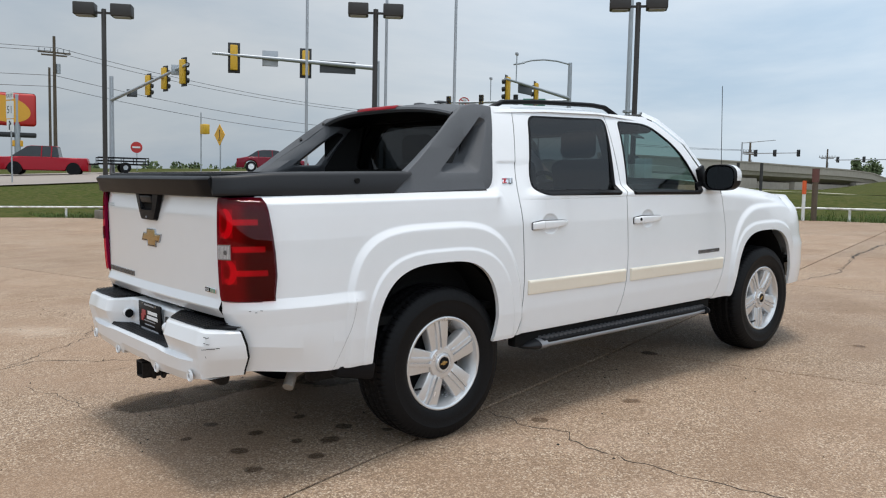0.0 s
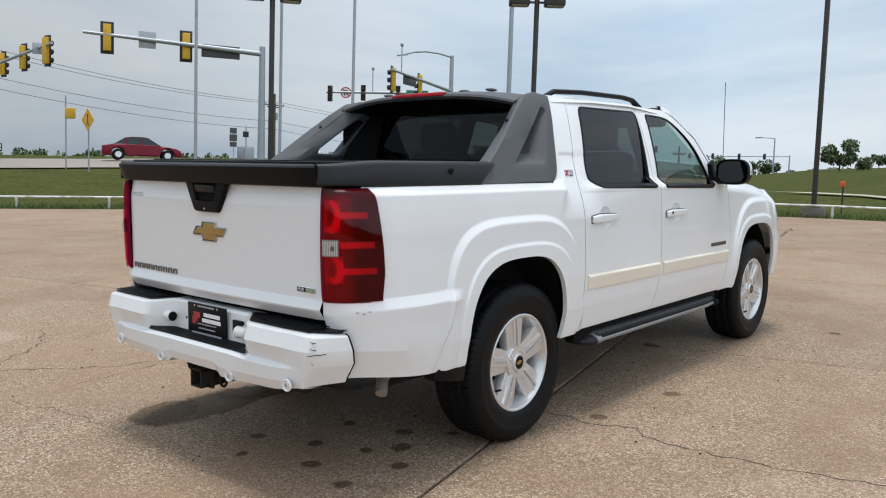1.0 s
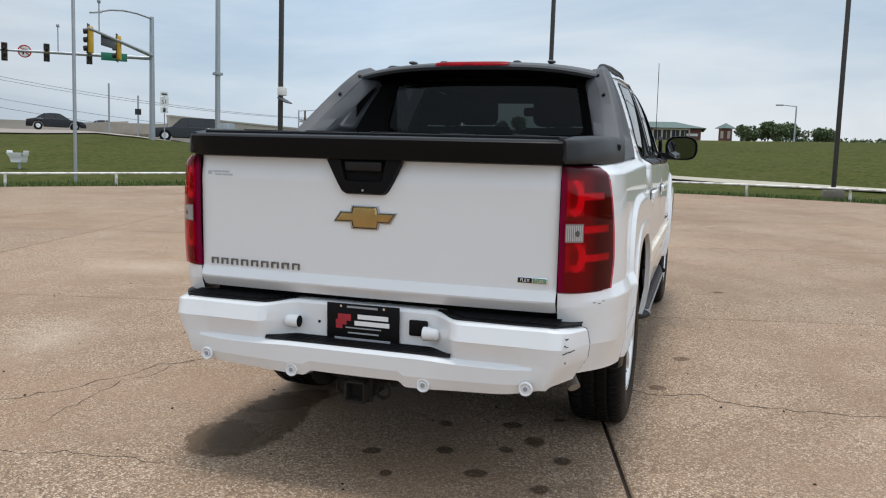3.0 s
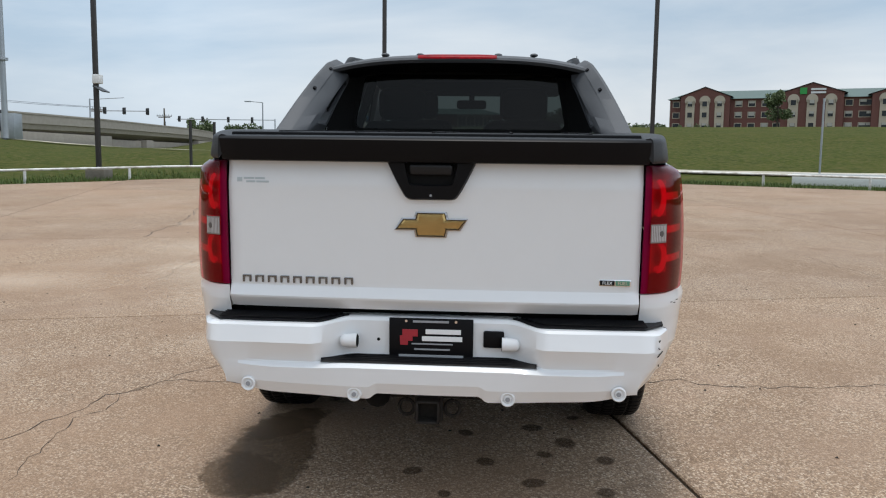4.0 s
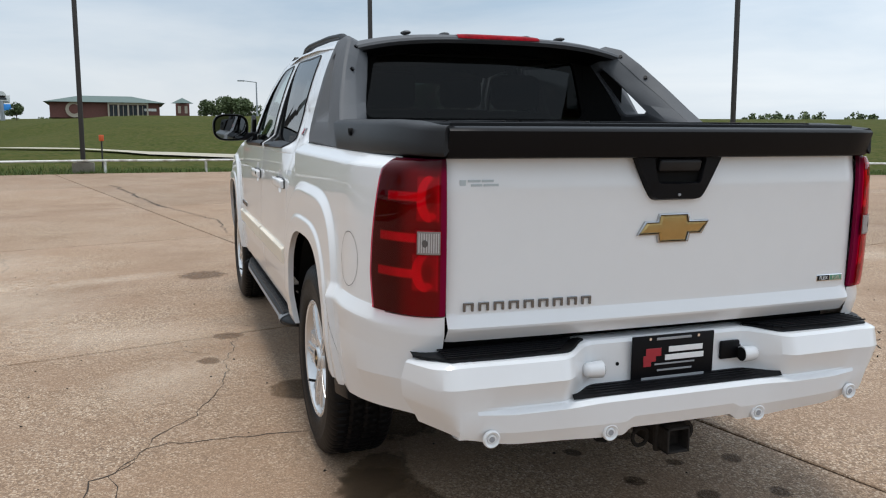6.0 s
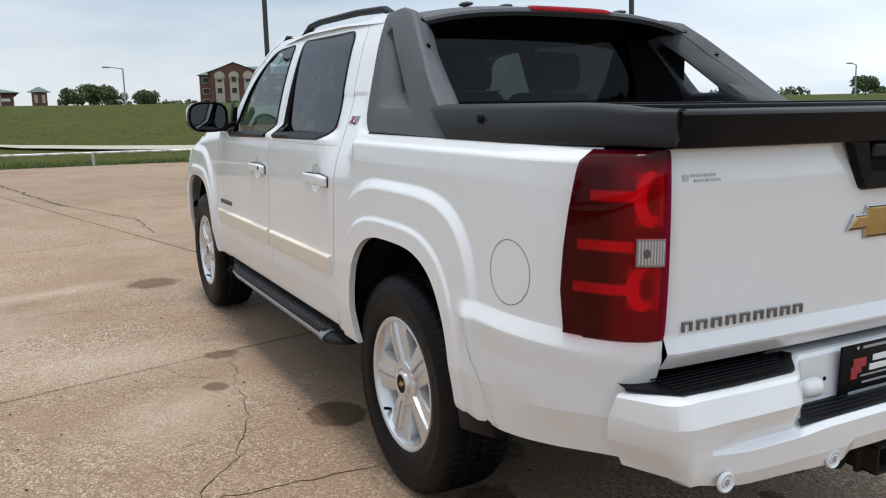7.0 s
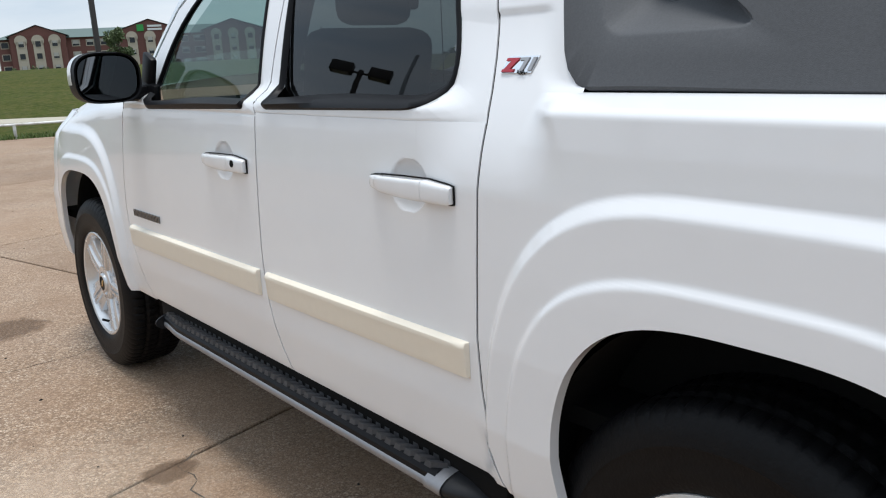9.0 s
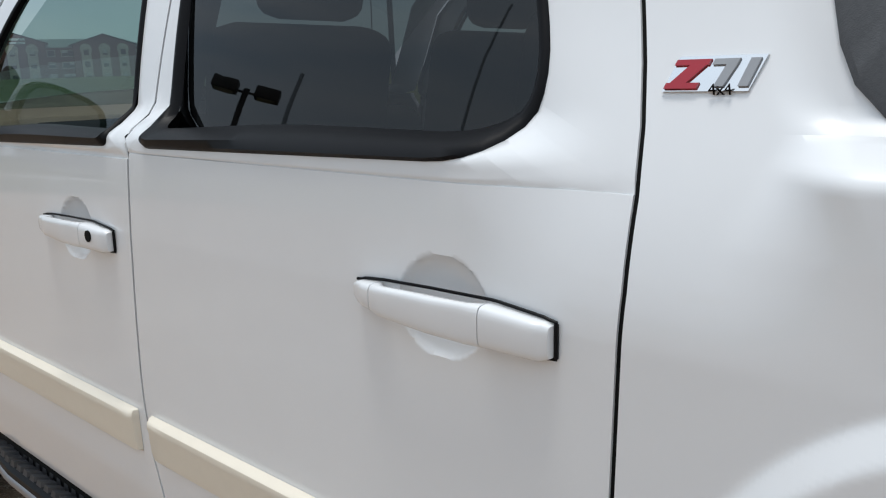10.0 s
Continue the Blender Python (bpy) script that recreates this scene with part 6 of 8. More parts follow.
def lamp_post(x, y, heads_az, box_on=False):
    """Dark square post on a concrete block, with two shoebox heads."""
    z = terrain(x, y)
    post = new("lamp_post")
    post.location = (x, y, z)
    tagged(post, "tall dark lamp post with twin shoebox heads on a concrete block", "lamp post", "lamp posts along the lot")
    part("shaft", box((0.115, 0.115, 5.9), (0, 0, 3.25), 0.012), POLE_DARK, post)
    part("concrete_block", box((0.52, 0.52, 0.30), (0, 0, 0.10), 0.03), OLD_BLOCK, post)
    part("base_plate", box((0.3, 0.3, 0.03), (0, 0, 0.265), 0.004), POLE_DARK, post)
    c, s = math.cos(radians(heads_az)), math.sin(radians(heads_az))
    turn = Matrix.Rotation(radians(heads_az), 4, "Z")
    part("crossarm", box((0.7, 0.06, 0.06), (0, 0, 6.08), 0.0, turn), POLE_DARK, post)
    for e in (1, -1):
        head = part("lamp_head", box((0.60, 0.46, 0.36), (e * 0.52 * c, e * 0.52 * s, 6.16), 0.03, turn), POLE_DARK, post)
        part("diffuser", box((0.46, 0.34, 0.03), (e * 0.52 * c, e * 0.52 * s, 5.975), 0.004, turn), GREY_INK, head)
    if box_on:
        part("solar_panel", box((0.40, 0.30, 0.03), (-0.12, -0.20, 2.35), 0.004, Matrix.Rotation(radians(28), 4, "X")), SIGN_BACK, post)
        part("camera_box", box((0.22, 0.2, 0.24), (-0.02, -0.06, 2.62), 0.02), SIGN_WHITE, post)
    return post


for x, y, a, bx in ((5.2, 21.1, -30, False), (11.5, 16.1, -35, False), (16.9, 10.6, -50, True), (19.9, 3.35, -70, False), (20.1, -4.5, -80, False), (16.6, -14.6, -60, False)):
    lamp_post(x, y, a, bx)



def mast(x, y, h, r, material, label, clamp=0.0):
    z = terrain(x, y)
    ob = new("mast")
    ob.location = (x, y, z)
    tagged(ob, label, "mast")
    part("shaft", rod((0, 0, -0.1), (0, 0, h), r, r * 0.8, 12), material, ob)
    if clamp:
        part("collar", rod((0, 0, clamp), (0, 0, clamp + 0.12), r * 1.9, sides=12), material, ob)


for x, y in ((10.8, 18.9), (13.8, 15.1), (12.7, 17.2)):
    mast(x, y, 12.0, 0.05, GALV, "slim grey flag mast standing in the grass")
mast(36.0, 25.4, 14.0, 0.15, GALV, "thick grey galvanised light mast", 4.0)

# white pipe rail
OUT = []
for i in range(2, len(EDGE) - 2):
    p, q, o = Vector(EDGE[i]), Vector(EDGE[i + 1]), Vector(CORE)
    for k in range(6):
        v = p.lerp(q, k / 6)
        OUT.append(v + (v - o).normalized() * 0.28)
rail = new("pipe_rail")
rail.location = (*OUT[0], terrain(*OUT[0]))
tagged(rail, "low white-painted pipe rail along the lot", "rail")
origin = Vector(rail.location)
run = 0.0
loops = []
for i, p in enumerate(OUT):
    d = (OUT[min(i + 1, len(OUT) - 1)] - OUT[max(i - 1, 0)]).normalized()
    c = Vector((*p, terrain(*p) + 0.31)) - origin
    loops.append([c + Vector((-d.y * math.cos(a), d.x * math.cos(a), math.sin(a))) * 0.030 for a in linspace(0, 2 * math.pi, 9)[:-1]])
loft("pipe", loops, WHITE_PIPE, rail, cap=(True, True), smooth=60)
want = 0.4
for a, b in zip(OUT, OUT[1:]):
    ln_ = (b - a).length
    while want < run + ln_:
        v = a.lerp(b, (want - run) / ln_)
        z = terrain(*v)
        part("post", rod(Vector((*v, z - 0.1)) - origin, Vector((*v, z + 0.30)) - origin, 0.036, sides=8), WHITE_PIPE, rail)
        want += 2.55
    run += ln_


def marker(name, x, y, h, r, material, label, cap=None):
    z = terrain(x, y)
    ob = new(name)
    ob.location = (x, y, z)
    tagged(ob, label, name.replace("_", " "))
    part("shaft", rod((0, 0, -0.05), (0, 0, h), r, sides=10), material, ob)
    if cap:
        part("cap", rod((0, 0, h - 0.34), (0, 0, h + 0.02), r * 1.25, sides=10), cap, ob)


marker("bollard", 18.75, 6.32, 1.05, 0.045, SIGN_WHITE, "white marker tube with an orange top", ORANGE)
marker("wooden_post", 18.90, 6.10, 1.37, 0.075, WOOD, "weathered wooden post with a reddish top", surface("faded_red_brown", (0.13, 0.055, 0.045), 0.8))
marker("steel_post", 21.57, 9.91, 1.42, 0.05, POLE_DARK, "thin dark steel post")
marker("steel_post", 21.68, 9.16, 1.42, 0.05, POLE_DARK, "thin dark steel post")
marker("marker_stake", 21.1, 2.95, 0.92, 0.022, POLE_DARK, "thin dark stake with an orange-red reflector on top")
part("reflector", box((0.03, 0.13, 0.17), (-0.03, 0, 0.84), 0.01, Matrix.Rotation(radians(10), 4, "Z")), ORANGE, bpy.data.objects["marker_stake"])
marker("steel_post", 20.9, -9.6, 2.5, 0.03, GALV, "thin grey steel post")
z = terrain(18.7, -9.5)
slab = new("white_slab")
slab.location = (18.9, -9.45, z)
tagged(slab, "long white board lying behind the rail", "board")
part("board", box((0.10, 2.5, 0.34), (0, 0, 0.19), 0.01, Matrix.Rotation(radians(-21), 4, "Z")), SIGN_WHITE, slab)

# ground floodlights on the verge
for x, y in ((14.6, 21.8), (16.7, 20.0)):
    z = terrain(x, y)
    fl = new("floodlight")
    fl.location = (x, y, z)
    tagged(fl, "white ground floodlight in the grass", "floodlight", "floodlights on the verge")
    part("stand", rod((0, 0, -0.05), (0, 0, 0.22), 0.05), GALV, fl)
    shell = [[(x + 0.10 * k, y * w, 0.20 + h) for x, y in ((-0.16, -0.30), (-0.16, 0.30), (0.16, 0.22), (0.16, -0.22))] for k, w, h in ((0, 0.62, 0.0), (0.2, 0.80, 0.10), (-0.4, 1.0, 0.30), (-0.5, 1.08, 0.31), (-0.5, 1.04, 0.28), (0.1, 0.74, 0.13))]
    loft("housing", shell, SIGN_WHITE, fl, cap=(True, True), smooth=30)
    for s in (1, -1):
        part("barn_door", box((0.22, 0.02, 0.16), (-0.05, s * 0.33, 0.50), 0.004, Matrix.Rotation(radians(s * -12), 4, "X")), SIGN_WHITE, fl)
    part("lens", box((0.22, 0.34, 0.02), (0, 0, 0.35), 0.004), GREY_INK, fl)

# ---- the crossing: signals, signs, poles ----


def signal_head(parent, at, az, h=1.05, plate=True, yellow=True):
    """A three-lamp head seen from any side: housing, backplate, visors."""
    m = pose(*at, 0, 0, az)
    head = part("signal_head", box((0.22, 0.30, h), (0, 0, 0), 0.03), SIGNAL_YELLOW if yellow else SIGNAL_BLACK, parent)
    head.matrix_basis = m
    if plate:
        part("backplate", box((0.02, 0.50, h + 0.22), (0.08, 0, 0), 0.004), SIGNAL_BLACK, head)
    for k in (-1, 0, 1):
        part("visor", rod((0.10, 0, k * h / 3.1), (0.30, 0, k * h / 3.1 - 0.02), 0.125, sides=14, caps=False), SIGNAL_BLACK if plate else SIGNAL_YELLOW, head)
        part("lens", rod((0.10, 0, k * h / 3.1), (0.125, 0, k * h / 3.1), 0.10, sides=14), SIGN_BACK, head)


def signal_mast(foot, top, root, tip, heads, panels, label):
    """Grey mast with a long arm; heads and panels hang on the arm."""
    x, y = foot
    z = terrain(x, y)
    ob = new("traffic_signal")
    ob.location = (x, y, z)
    o = Vector(ob.location)
    tagged(ob, label, "traffic signal", "signals at the crossing")
    part("mast", rod((0, 0, -0.1), (0, 0, top - z), 0.17, 0.12, 14), GALV, ob)
    a, b = Vector((x, y, root)), Vector(tip)
    part("arm", rod(a - o, b - o, 0.11, 0.06, 10), GALV, ob)
    for at, az, h, plate, yellow in heads:
        signal_head(ob, Vector(at) - o, az, h, plate, yellow)
    for at, az, w, h, mat_p in panels:
        p = part("panel", box((0.03, w, h), (0, 0, 0), 0.004), mat_p, ob)
        p.matrix_basis = pose(*(Vector(at) - o), 0, 0, az)
    return ob


signal_mast((14.75, 50.1), 8.0, 6.48, (12.7, 33.0, 6.8), [((14.1, 41.9, 6.7), 8, 1.1, True, True), ((13.45, 37.8, 6.65), 8, 1.1, True, True), ((12.8, 33.8, 6.55), 8, 1.15, True, True)],
            [((14.6, 45.9, 6.6), 65, 0.6, 0.45, SIGN_BACK), ((12.95, 34.9, 6.75), 65, 0.5, 0.5, GALV)], "grey signal mast with yellow heads on its arm")
signal_mast((18.0, 25.2), 6.75, 6.45, (12.0, 28.7, 6.76), [((12.79, 28.3, 6.62), 62, 1.05, True, True), ((15.45, 26.9, 6.55), 62, 1.05, True, True)],
            [((14.12, 27.6, 6.66), 62, 0.66, 0.66, GALV), ((16.6, 26.15, 6.42), 62, 1.55, 0.52, SIGN_BACK)], "grey signal mast with backplated yellow heads")
s3m = signal_mast((35.2, 29.2), 9.05, 6.75, (30.0, 34.8, 6.58), [((30.15, 34.6, 6.5), 225, 0.95, False, False), ((31.6, 33.2, 6.62), 225, 0.95, False, False), ((33.05, 31.65, 6.65), 225, 0.95, False, False)],
                  [((32.35, 29.4, 6.45), 222, 1.3, 0.42, SIGN_GREEN)], "grey signal mast with two arms and a lamp")
o3 = Vector(s3m.location)
part("arm", rod(Vector((35.2, 29.2, 6.9)) - o3, Vector((26.6, 26.0, 6.95)) - o3, 0.11, 0.06, 10), GALV, s3m)
for at in ((27.1, 26.3, 6.5), (30.97, 27.95, 6.7)):
    signal_head(s3m, Vector(at) - o3, 118, 1.2, True, True)
p = part("panel", box((0.03, 1.5, 0.5), (0, 0, 0), 0.004), SIGN_BACK, s3m)
p.matrix_basis = pose(*(Vector((29.1, 27.0, 6.7)) - o3), 0, 0, 105)
bm = bmesh.new()
sweep = [Vector(q) - o3 for q in ((35.1, 29.2, 8.95), (34.0, 29.23, 9.02), (32.9, 29.26, 8.98), (31.9, 29.28, 8.82), (31.2, 29.3, 8.62))]
for a, b in zip(sweep, sweep[1:]):
    rod(a, b, 0.05, sides=8, bm=bm)
part("lamp_arm", bm, GALV, s3m)
part("lamp_head", box((0.75, 0.25, 0.10), Vector((30.9, 29.3, 8.52)) - o3, 0.04, Matrix.Rotation(radians(-12), 4, "Y")), GALV, s3m)
# traffic cameras on thin stems above the arms
for x, y, z in ((32.0, 32.8, 6.6), (27.9, 26.5, 6.9)):
    stem = part("camera_stem", rod(Vector((x, y, z)) - o3, Vector((x, y, z + 1.45)) - o3, 0.03, sides=8), GALV, s3m)
    part("traffic_camera", box((0.34, 0.14, 0.14), Vector((x, y, z + 1.5)) - o3, 0.03, Matrix.Rotation(radians(35), 4, "Z")), GREY_INK, stem)
# the ban on left turns: white disc, red ring and slash, dark arrow
ban = part("turn_ban", rod((0, 0, 0), (0.03, 0, 0), 0.34, sides=28), SIGN_WHITE, s3m, "round white no-left-turn sign with a red ring")
ban.matrix_basis = pose(*(Vector((30.85, 33.95, 6.6)) - o3), 0, 0, 225)
ring = [[(0.031 + dx, r * math.cos(a), r * math.sin(a)) for a in linspace(0, 2 * math.pi, 29)[:-1]] for r, dx in ((0.34, 0.0), (0.335, 0.012), (0.285, 0.012), (0.28, 0.0))]
loft("ring", ring, SIGN_RED, ban, smooth=30)
part("slash", box((0.012, 0.60, 0.055), (0.037, 0, 0), 0, Matrix.Rotation(radians(-45), 4, "X")), SIGN_RED, ban)
bm = box((0.010, 0.06, 0.26), (0.036, -0.07, -0.05))
box((0.010, 0.20, 0.06), (0.036, 0.03, 0.09), bm=bm)
part("arrow", bm, SIGNAL_BLACK, ban)


def sign(name, x, y, top, label, panels, pole_r=0.035):
    z = terrain(x, y)
    ob = new(name)
    ob.location = (x, y, z)
    tagged(ob, label, "road sign")
    part("pole", rod((0, 0, -0.1), (0, 0, top), pole_r, sides=8), GALV, ob)
    for h, w, hh, mat_p, spin, az in panels:
        p = part("panel", box((0.02, w, hh), (0, 0, 0), 0.0), mat_p, ob)
        p.matrix_basis = pose(-0.05, -0.03, h, 0, 0, az) @ pose(0, 0, 0, spin, 0, 0)
    return ob


zd = terrain(14.8, 34.0)
warning = sign("warning_sign", 14.8, 34.0, 3.7 - zd, "yellow diamond warning sign on a thin pole", [(3.68 - zd, 0.75, 0.75, SIGN_YELLOW, 45, 4)])
for dz, dy, h, w in ((0.02, 0.0, 0.34, 0.05), (0.21, 0.0, 0.09, 0.09), (-0.22, 0.06, 0.16, 0.04), (-0.22, -0.06, 0.16, 0.04)):
    bar = part("symbol_bar", box((0.008, w, h), (0, 0, 0)), SIGNAL_BLACK, warning)
    bar.matrix_basis = pose(-0.05, -0.03, 3.68 - zd + dz, 0, 0, 4) @ pose(-0.014, dy, 0)
zd = terrain(14.75, 36.2)
ped = sign("crossing_post", 14.75, 36.2, 4.9 - zd, "grey post with a yellow crossing signal box", [])
part("signal_box", box((0.35, 0.45, 0.5), (0.1, -0.25, 4.05 - zd), 0.04), SIGNAL_YELLOW, ped)
zd = terrain(20.5, 61.9)
no_entry = sign("no_entry_sign", 20.5, 61.9, 4.3 - zd, "round red sign on a post", [])
part("disc", rod((-0.1, -0.2, 4.0 - zd), (-0.12, -0.24, 4.0 - zd), 0.45, sides=20), SIGN_RED, no_entry)
part("bar", box((0.03, 0.6, 0.14), (-0.14, -0.26, 4.0 - zd), 0.0, Matrix.Rotation(radians(65), 4, "Z")), SIGN_WHITE, no_entry)
zd = terrain(6.9, 40.9)
route = sign("route_sign", 6.9, 40.9, 5.6 - zd, "route markers on a thin pole beside the road", [(5.40 - zd, 0.62, 0.36, SIGN_WHITE, 0, 18), (4.72 - zd, 0.64, 0.86, SIGN_WHITE, 0, 18), (3.95 - zd, 0.58, 0.58, SIGN_WHITE, 0, 18)])
for text, size, h in (("EAST", 0.24, 5.32), ("51", 0.52, 4.54)):
    ob = words(text, size, SIGNAL_BLACK, route, (0, 0, 0))
    ob.matrix_basis = pose(-0.05, -0.03, h - zd, 0, 0, 18) @ pose(-0.014, 0, 0) @ ob.matrix_basis
for dy, dz, h, tilt in ((0.05, -0.08, 0.30, 0), (-0.02, 0.12, 0.22, -40)):
    bar = part("arrow_bar", box((0.008, 0.09, h), (0, 0, 0)), SIGNAL_BLACK, route)
    bar.matrix_basis = pose(-0.05, -0.03, 3.95 - zd + dz, 0, 0, 18) @ pose(-0.014, dy, 0, tilt, 0, 0)
zd = terrain(42.0, 33.5)
stack = sign("speed_sign", 42.0, 33.5, 5.5 - zd, "stacked white road signs on a pole", [(5.35 - zd, 0.5, 0.3, SIGN_WHITE, 0, 225), (4.85 - zd, 0.55, 0.6, SIGN_WHITE, 0, 225), (4.3 - zd, 0.5, 0.38, SIGN_WHITE, 0, 225)])
for h, w, hh in ((5.35, 0.34, 0.10), (4.30, 0.16, 0.26)):
    bar = part("sign_bar", box((0.008, w, hh), (0, 0, 0)), SIGNAL_BLACK, stack)
    bar.matrix_basis = pose(-0.05, -0.03, h - zd, 0, 0, 225) @ pose(0.014, 0, 0)
ob = words("51", 0.36, SIGNAL_BLACK, stack, (0, 0, 0))
ob.matrix_basis = pose(-0.05, -0.03, 4.72 - zd, 0, 0, 45) @ pose(-0.014, 0, 0) @ ob.matrix_basis
zb = terrain(32.4, 47.7)
sign("road_sign", 32.4, 47.7, 4.8 - zb, "grey backs of stacked road signs on a post", [(4.62 - zb, 0.5, 0.42, SIGN_BACK, 0, 60), (4.10 - zb, 0.55, 0.5, SIGN_BACK, 0, 60), (3.62 - zb, 0.5, 0.36, SIGN_BACK, 0, 60)])
sign("crossing_post", 33.0, 47.0, 4.95 - zb, "grey post with a dark crossing signal", [(4.37 - zb, 0.42, 0.42, SIGNAL_BLACK, 0, 225)], 0.05)
pedestal = new("control_cabinet")
pedestal.location = (33.4, 47.6, terrain(33.4, 47.6))
tagged(pedestal, "pale grey roadside control cabinet beside signs", "cabinet")
part("body", box((0.9, 0.9, 1.0), (0, 0, 0.5), 0.03), GALV, pedestal)
part("door", box((0.02, 0.7, 0.8), (-0.46, 0, 0.5), 0.005), GALV, pedestal)
sign("crossing_post", 42.5, 36.0, 5.3 - terrain(42.5, 36.0), "grey post with a dark crossing signal", [(4.2 - terrain(42.5, 36), 0.4, 0.4, SIGNAL_BLACK, 0, 225)], 0.06)
mast(41.3, 37.4, 6.0 - terrain(41.3, 37.4), 0.07, GALV, "plain grey post by the road")
cabinet = new("control_cabinet")
cabinet.location = (45.4, 31.0, terrain(45.4, 31.0))
tagged(cabinet, "grey roadside control cabinet", "cabinet")
part("body", box((0.9, 0.9, 1.6), (0, 0, 0.8), 0.03), GALV, cabinet)


def utility_pole(x, y, h, az=0):
    z = terrain(x, y)
    ob = new("utility_pole")
    ob.location = (x, y, z)
    tagged(ob, "wooden utility pole with crossarms and insulators", "utility pole", "utility poles along the road")
    part("shaft", rod((0, 0, -0.2), (0, 0, h), 0.19, 0.13, 12), WOOD, ob)
    t = Matrix.Rotation(radians(az), 4, "Z")
    for dz, w in ((-1.5, 2.8), (-1.75, 2.2)):
        part("crossarm", box((0.12, w, 0.14), (0, 0, h + dz), 0.0, t), WOOD, ob)
    for e in (-1.3, -0.8, -0.3, 0.3, 0.8, 1.3):
        v = t @ Vector((0, e, 0))
        part("insulator", rod((v.x, v.y, h - 1.45), (v.x, v.y, h - 1.15), 0.05, sides=8), GREY_INK, ob)
    part("transformer", rod((0.35, 0.1, h - 3.4), (0.35, 0.1, h - 2.5), 0.22, sides=12), GALV, ob)
    return ob


POLES = [(18.6, 78.1, 14.6), (64.4, 84.2, 12.3), (103.0, 55.2, 8.6), (-40.0, 72.0, 14.5)]
for x, y, top in POLES:
    utility_pole(x, y, top - terrain(x, y), 80)
mast(19.4, 83.0, 12.3 - terrain(19.4, 83.0), 0.14, WOOD, "bare wooden pole behind the road")


def wire(a, b, sag, r=0.02):
    pts = [Vector(a).lerp(Vector(b), k / 14) - Vector((0, 0, sag * 4 * (k / 14) * (1 - k / 14))) for k in range(15)]
    d = (pts[-1] - pts[0]).normalized()
    side = Vector((-d.y, d.x, 0))
    line = loft("power_line", [[p + side * r, p + Vector((0, 0, r)), p - side * r, p - Vector((0, 0, r))] for p in pts], SIGNAL_BLACK, None, smooth=0)
    tagged(line, "thin black overhead power line", "power line", "overhead lines")


for dz, dy in ((-1.2, 1.2), (-1.2, -1.2), (-3.6, 0.0), (-4.6, 0.3)):
    for p, q in ((POLES[3], POLES[0]), (POLES[0], POLES[1]), (POLES[1], POLES[2])):
        wire((p[0], p[1] + dy, p[2] + dz), (q[0], q[1] + dy, q[2] + dz), 1.0, 0.022)


# roadside restaurant board, its lettering left out
board = new("billboard")
board.location = (13.6, 70.1, terrain(13.6, 70.1))
tagged(board, "red roadside board with an amber oval on a pole", "sign board")
ob_z = board.location.z
part("pole", rod((0, 0, -0.2), (0, 0, 8.2 - ob_z), 0.25, sides=12), GALV, board)
t = Matrix.Rotation(radians(76), 4, "Z")
part("panel", box((0.35, 5.6, 2.7), (-1.35, 0.30, 6.98 - ob_z), 0.25, t, None, 3), SIGN_RED, board)
bm = rod((0, 0, -0.26), (0, 0, 0.26), 1.0, sides=40)
bmesh.ops.transform(bm, matrix=Matrix.Translation((-0.9, 0.2, 7.0 - ob_z)) @ t @ Matrix.Rotation(radians(90), 4, "Y") @ Matrix.Rotation(radians(12), 4, "Z") @ Matrix.Diagonal((1.05, 1.95, 0.8, 1)), verts=bm.verts)
part("oval", bm, SIGN_AMBER, board)
part("lower_panel", box((0.25, 5.6, 0.42), (-1.35, 0.30, 4.9 - ob_z), 0.12, t), SIGNAL_BLACK, board)
part("lower_box", box((0.3, 0.8, 0.5), (0.0, 0.0, 4.2 - ob_z), 0.05, t), SIGN_AMBER, board)


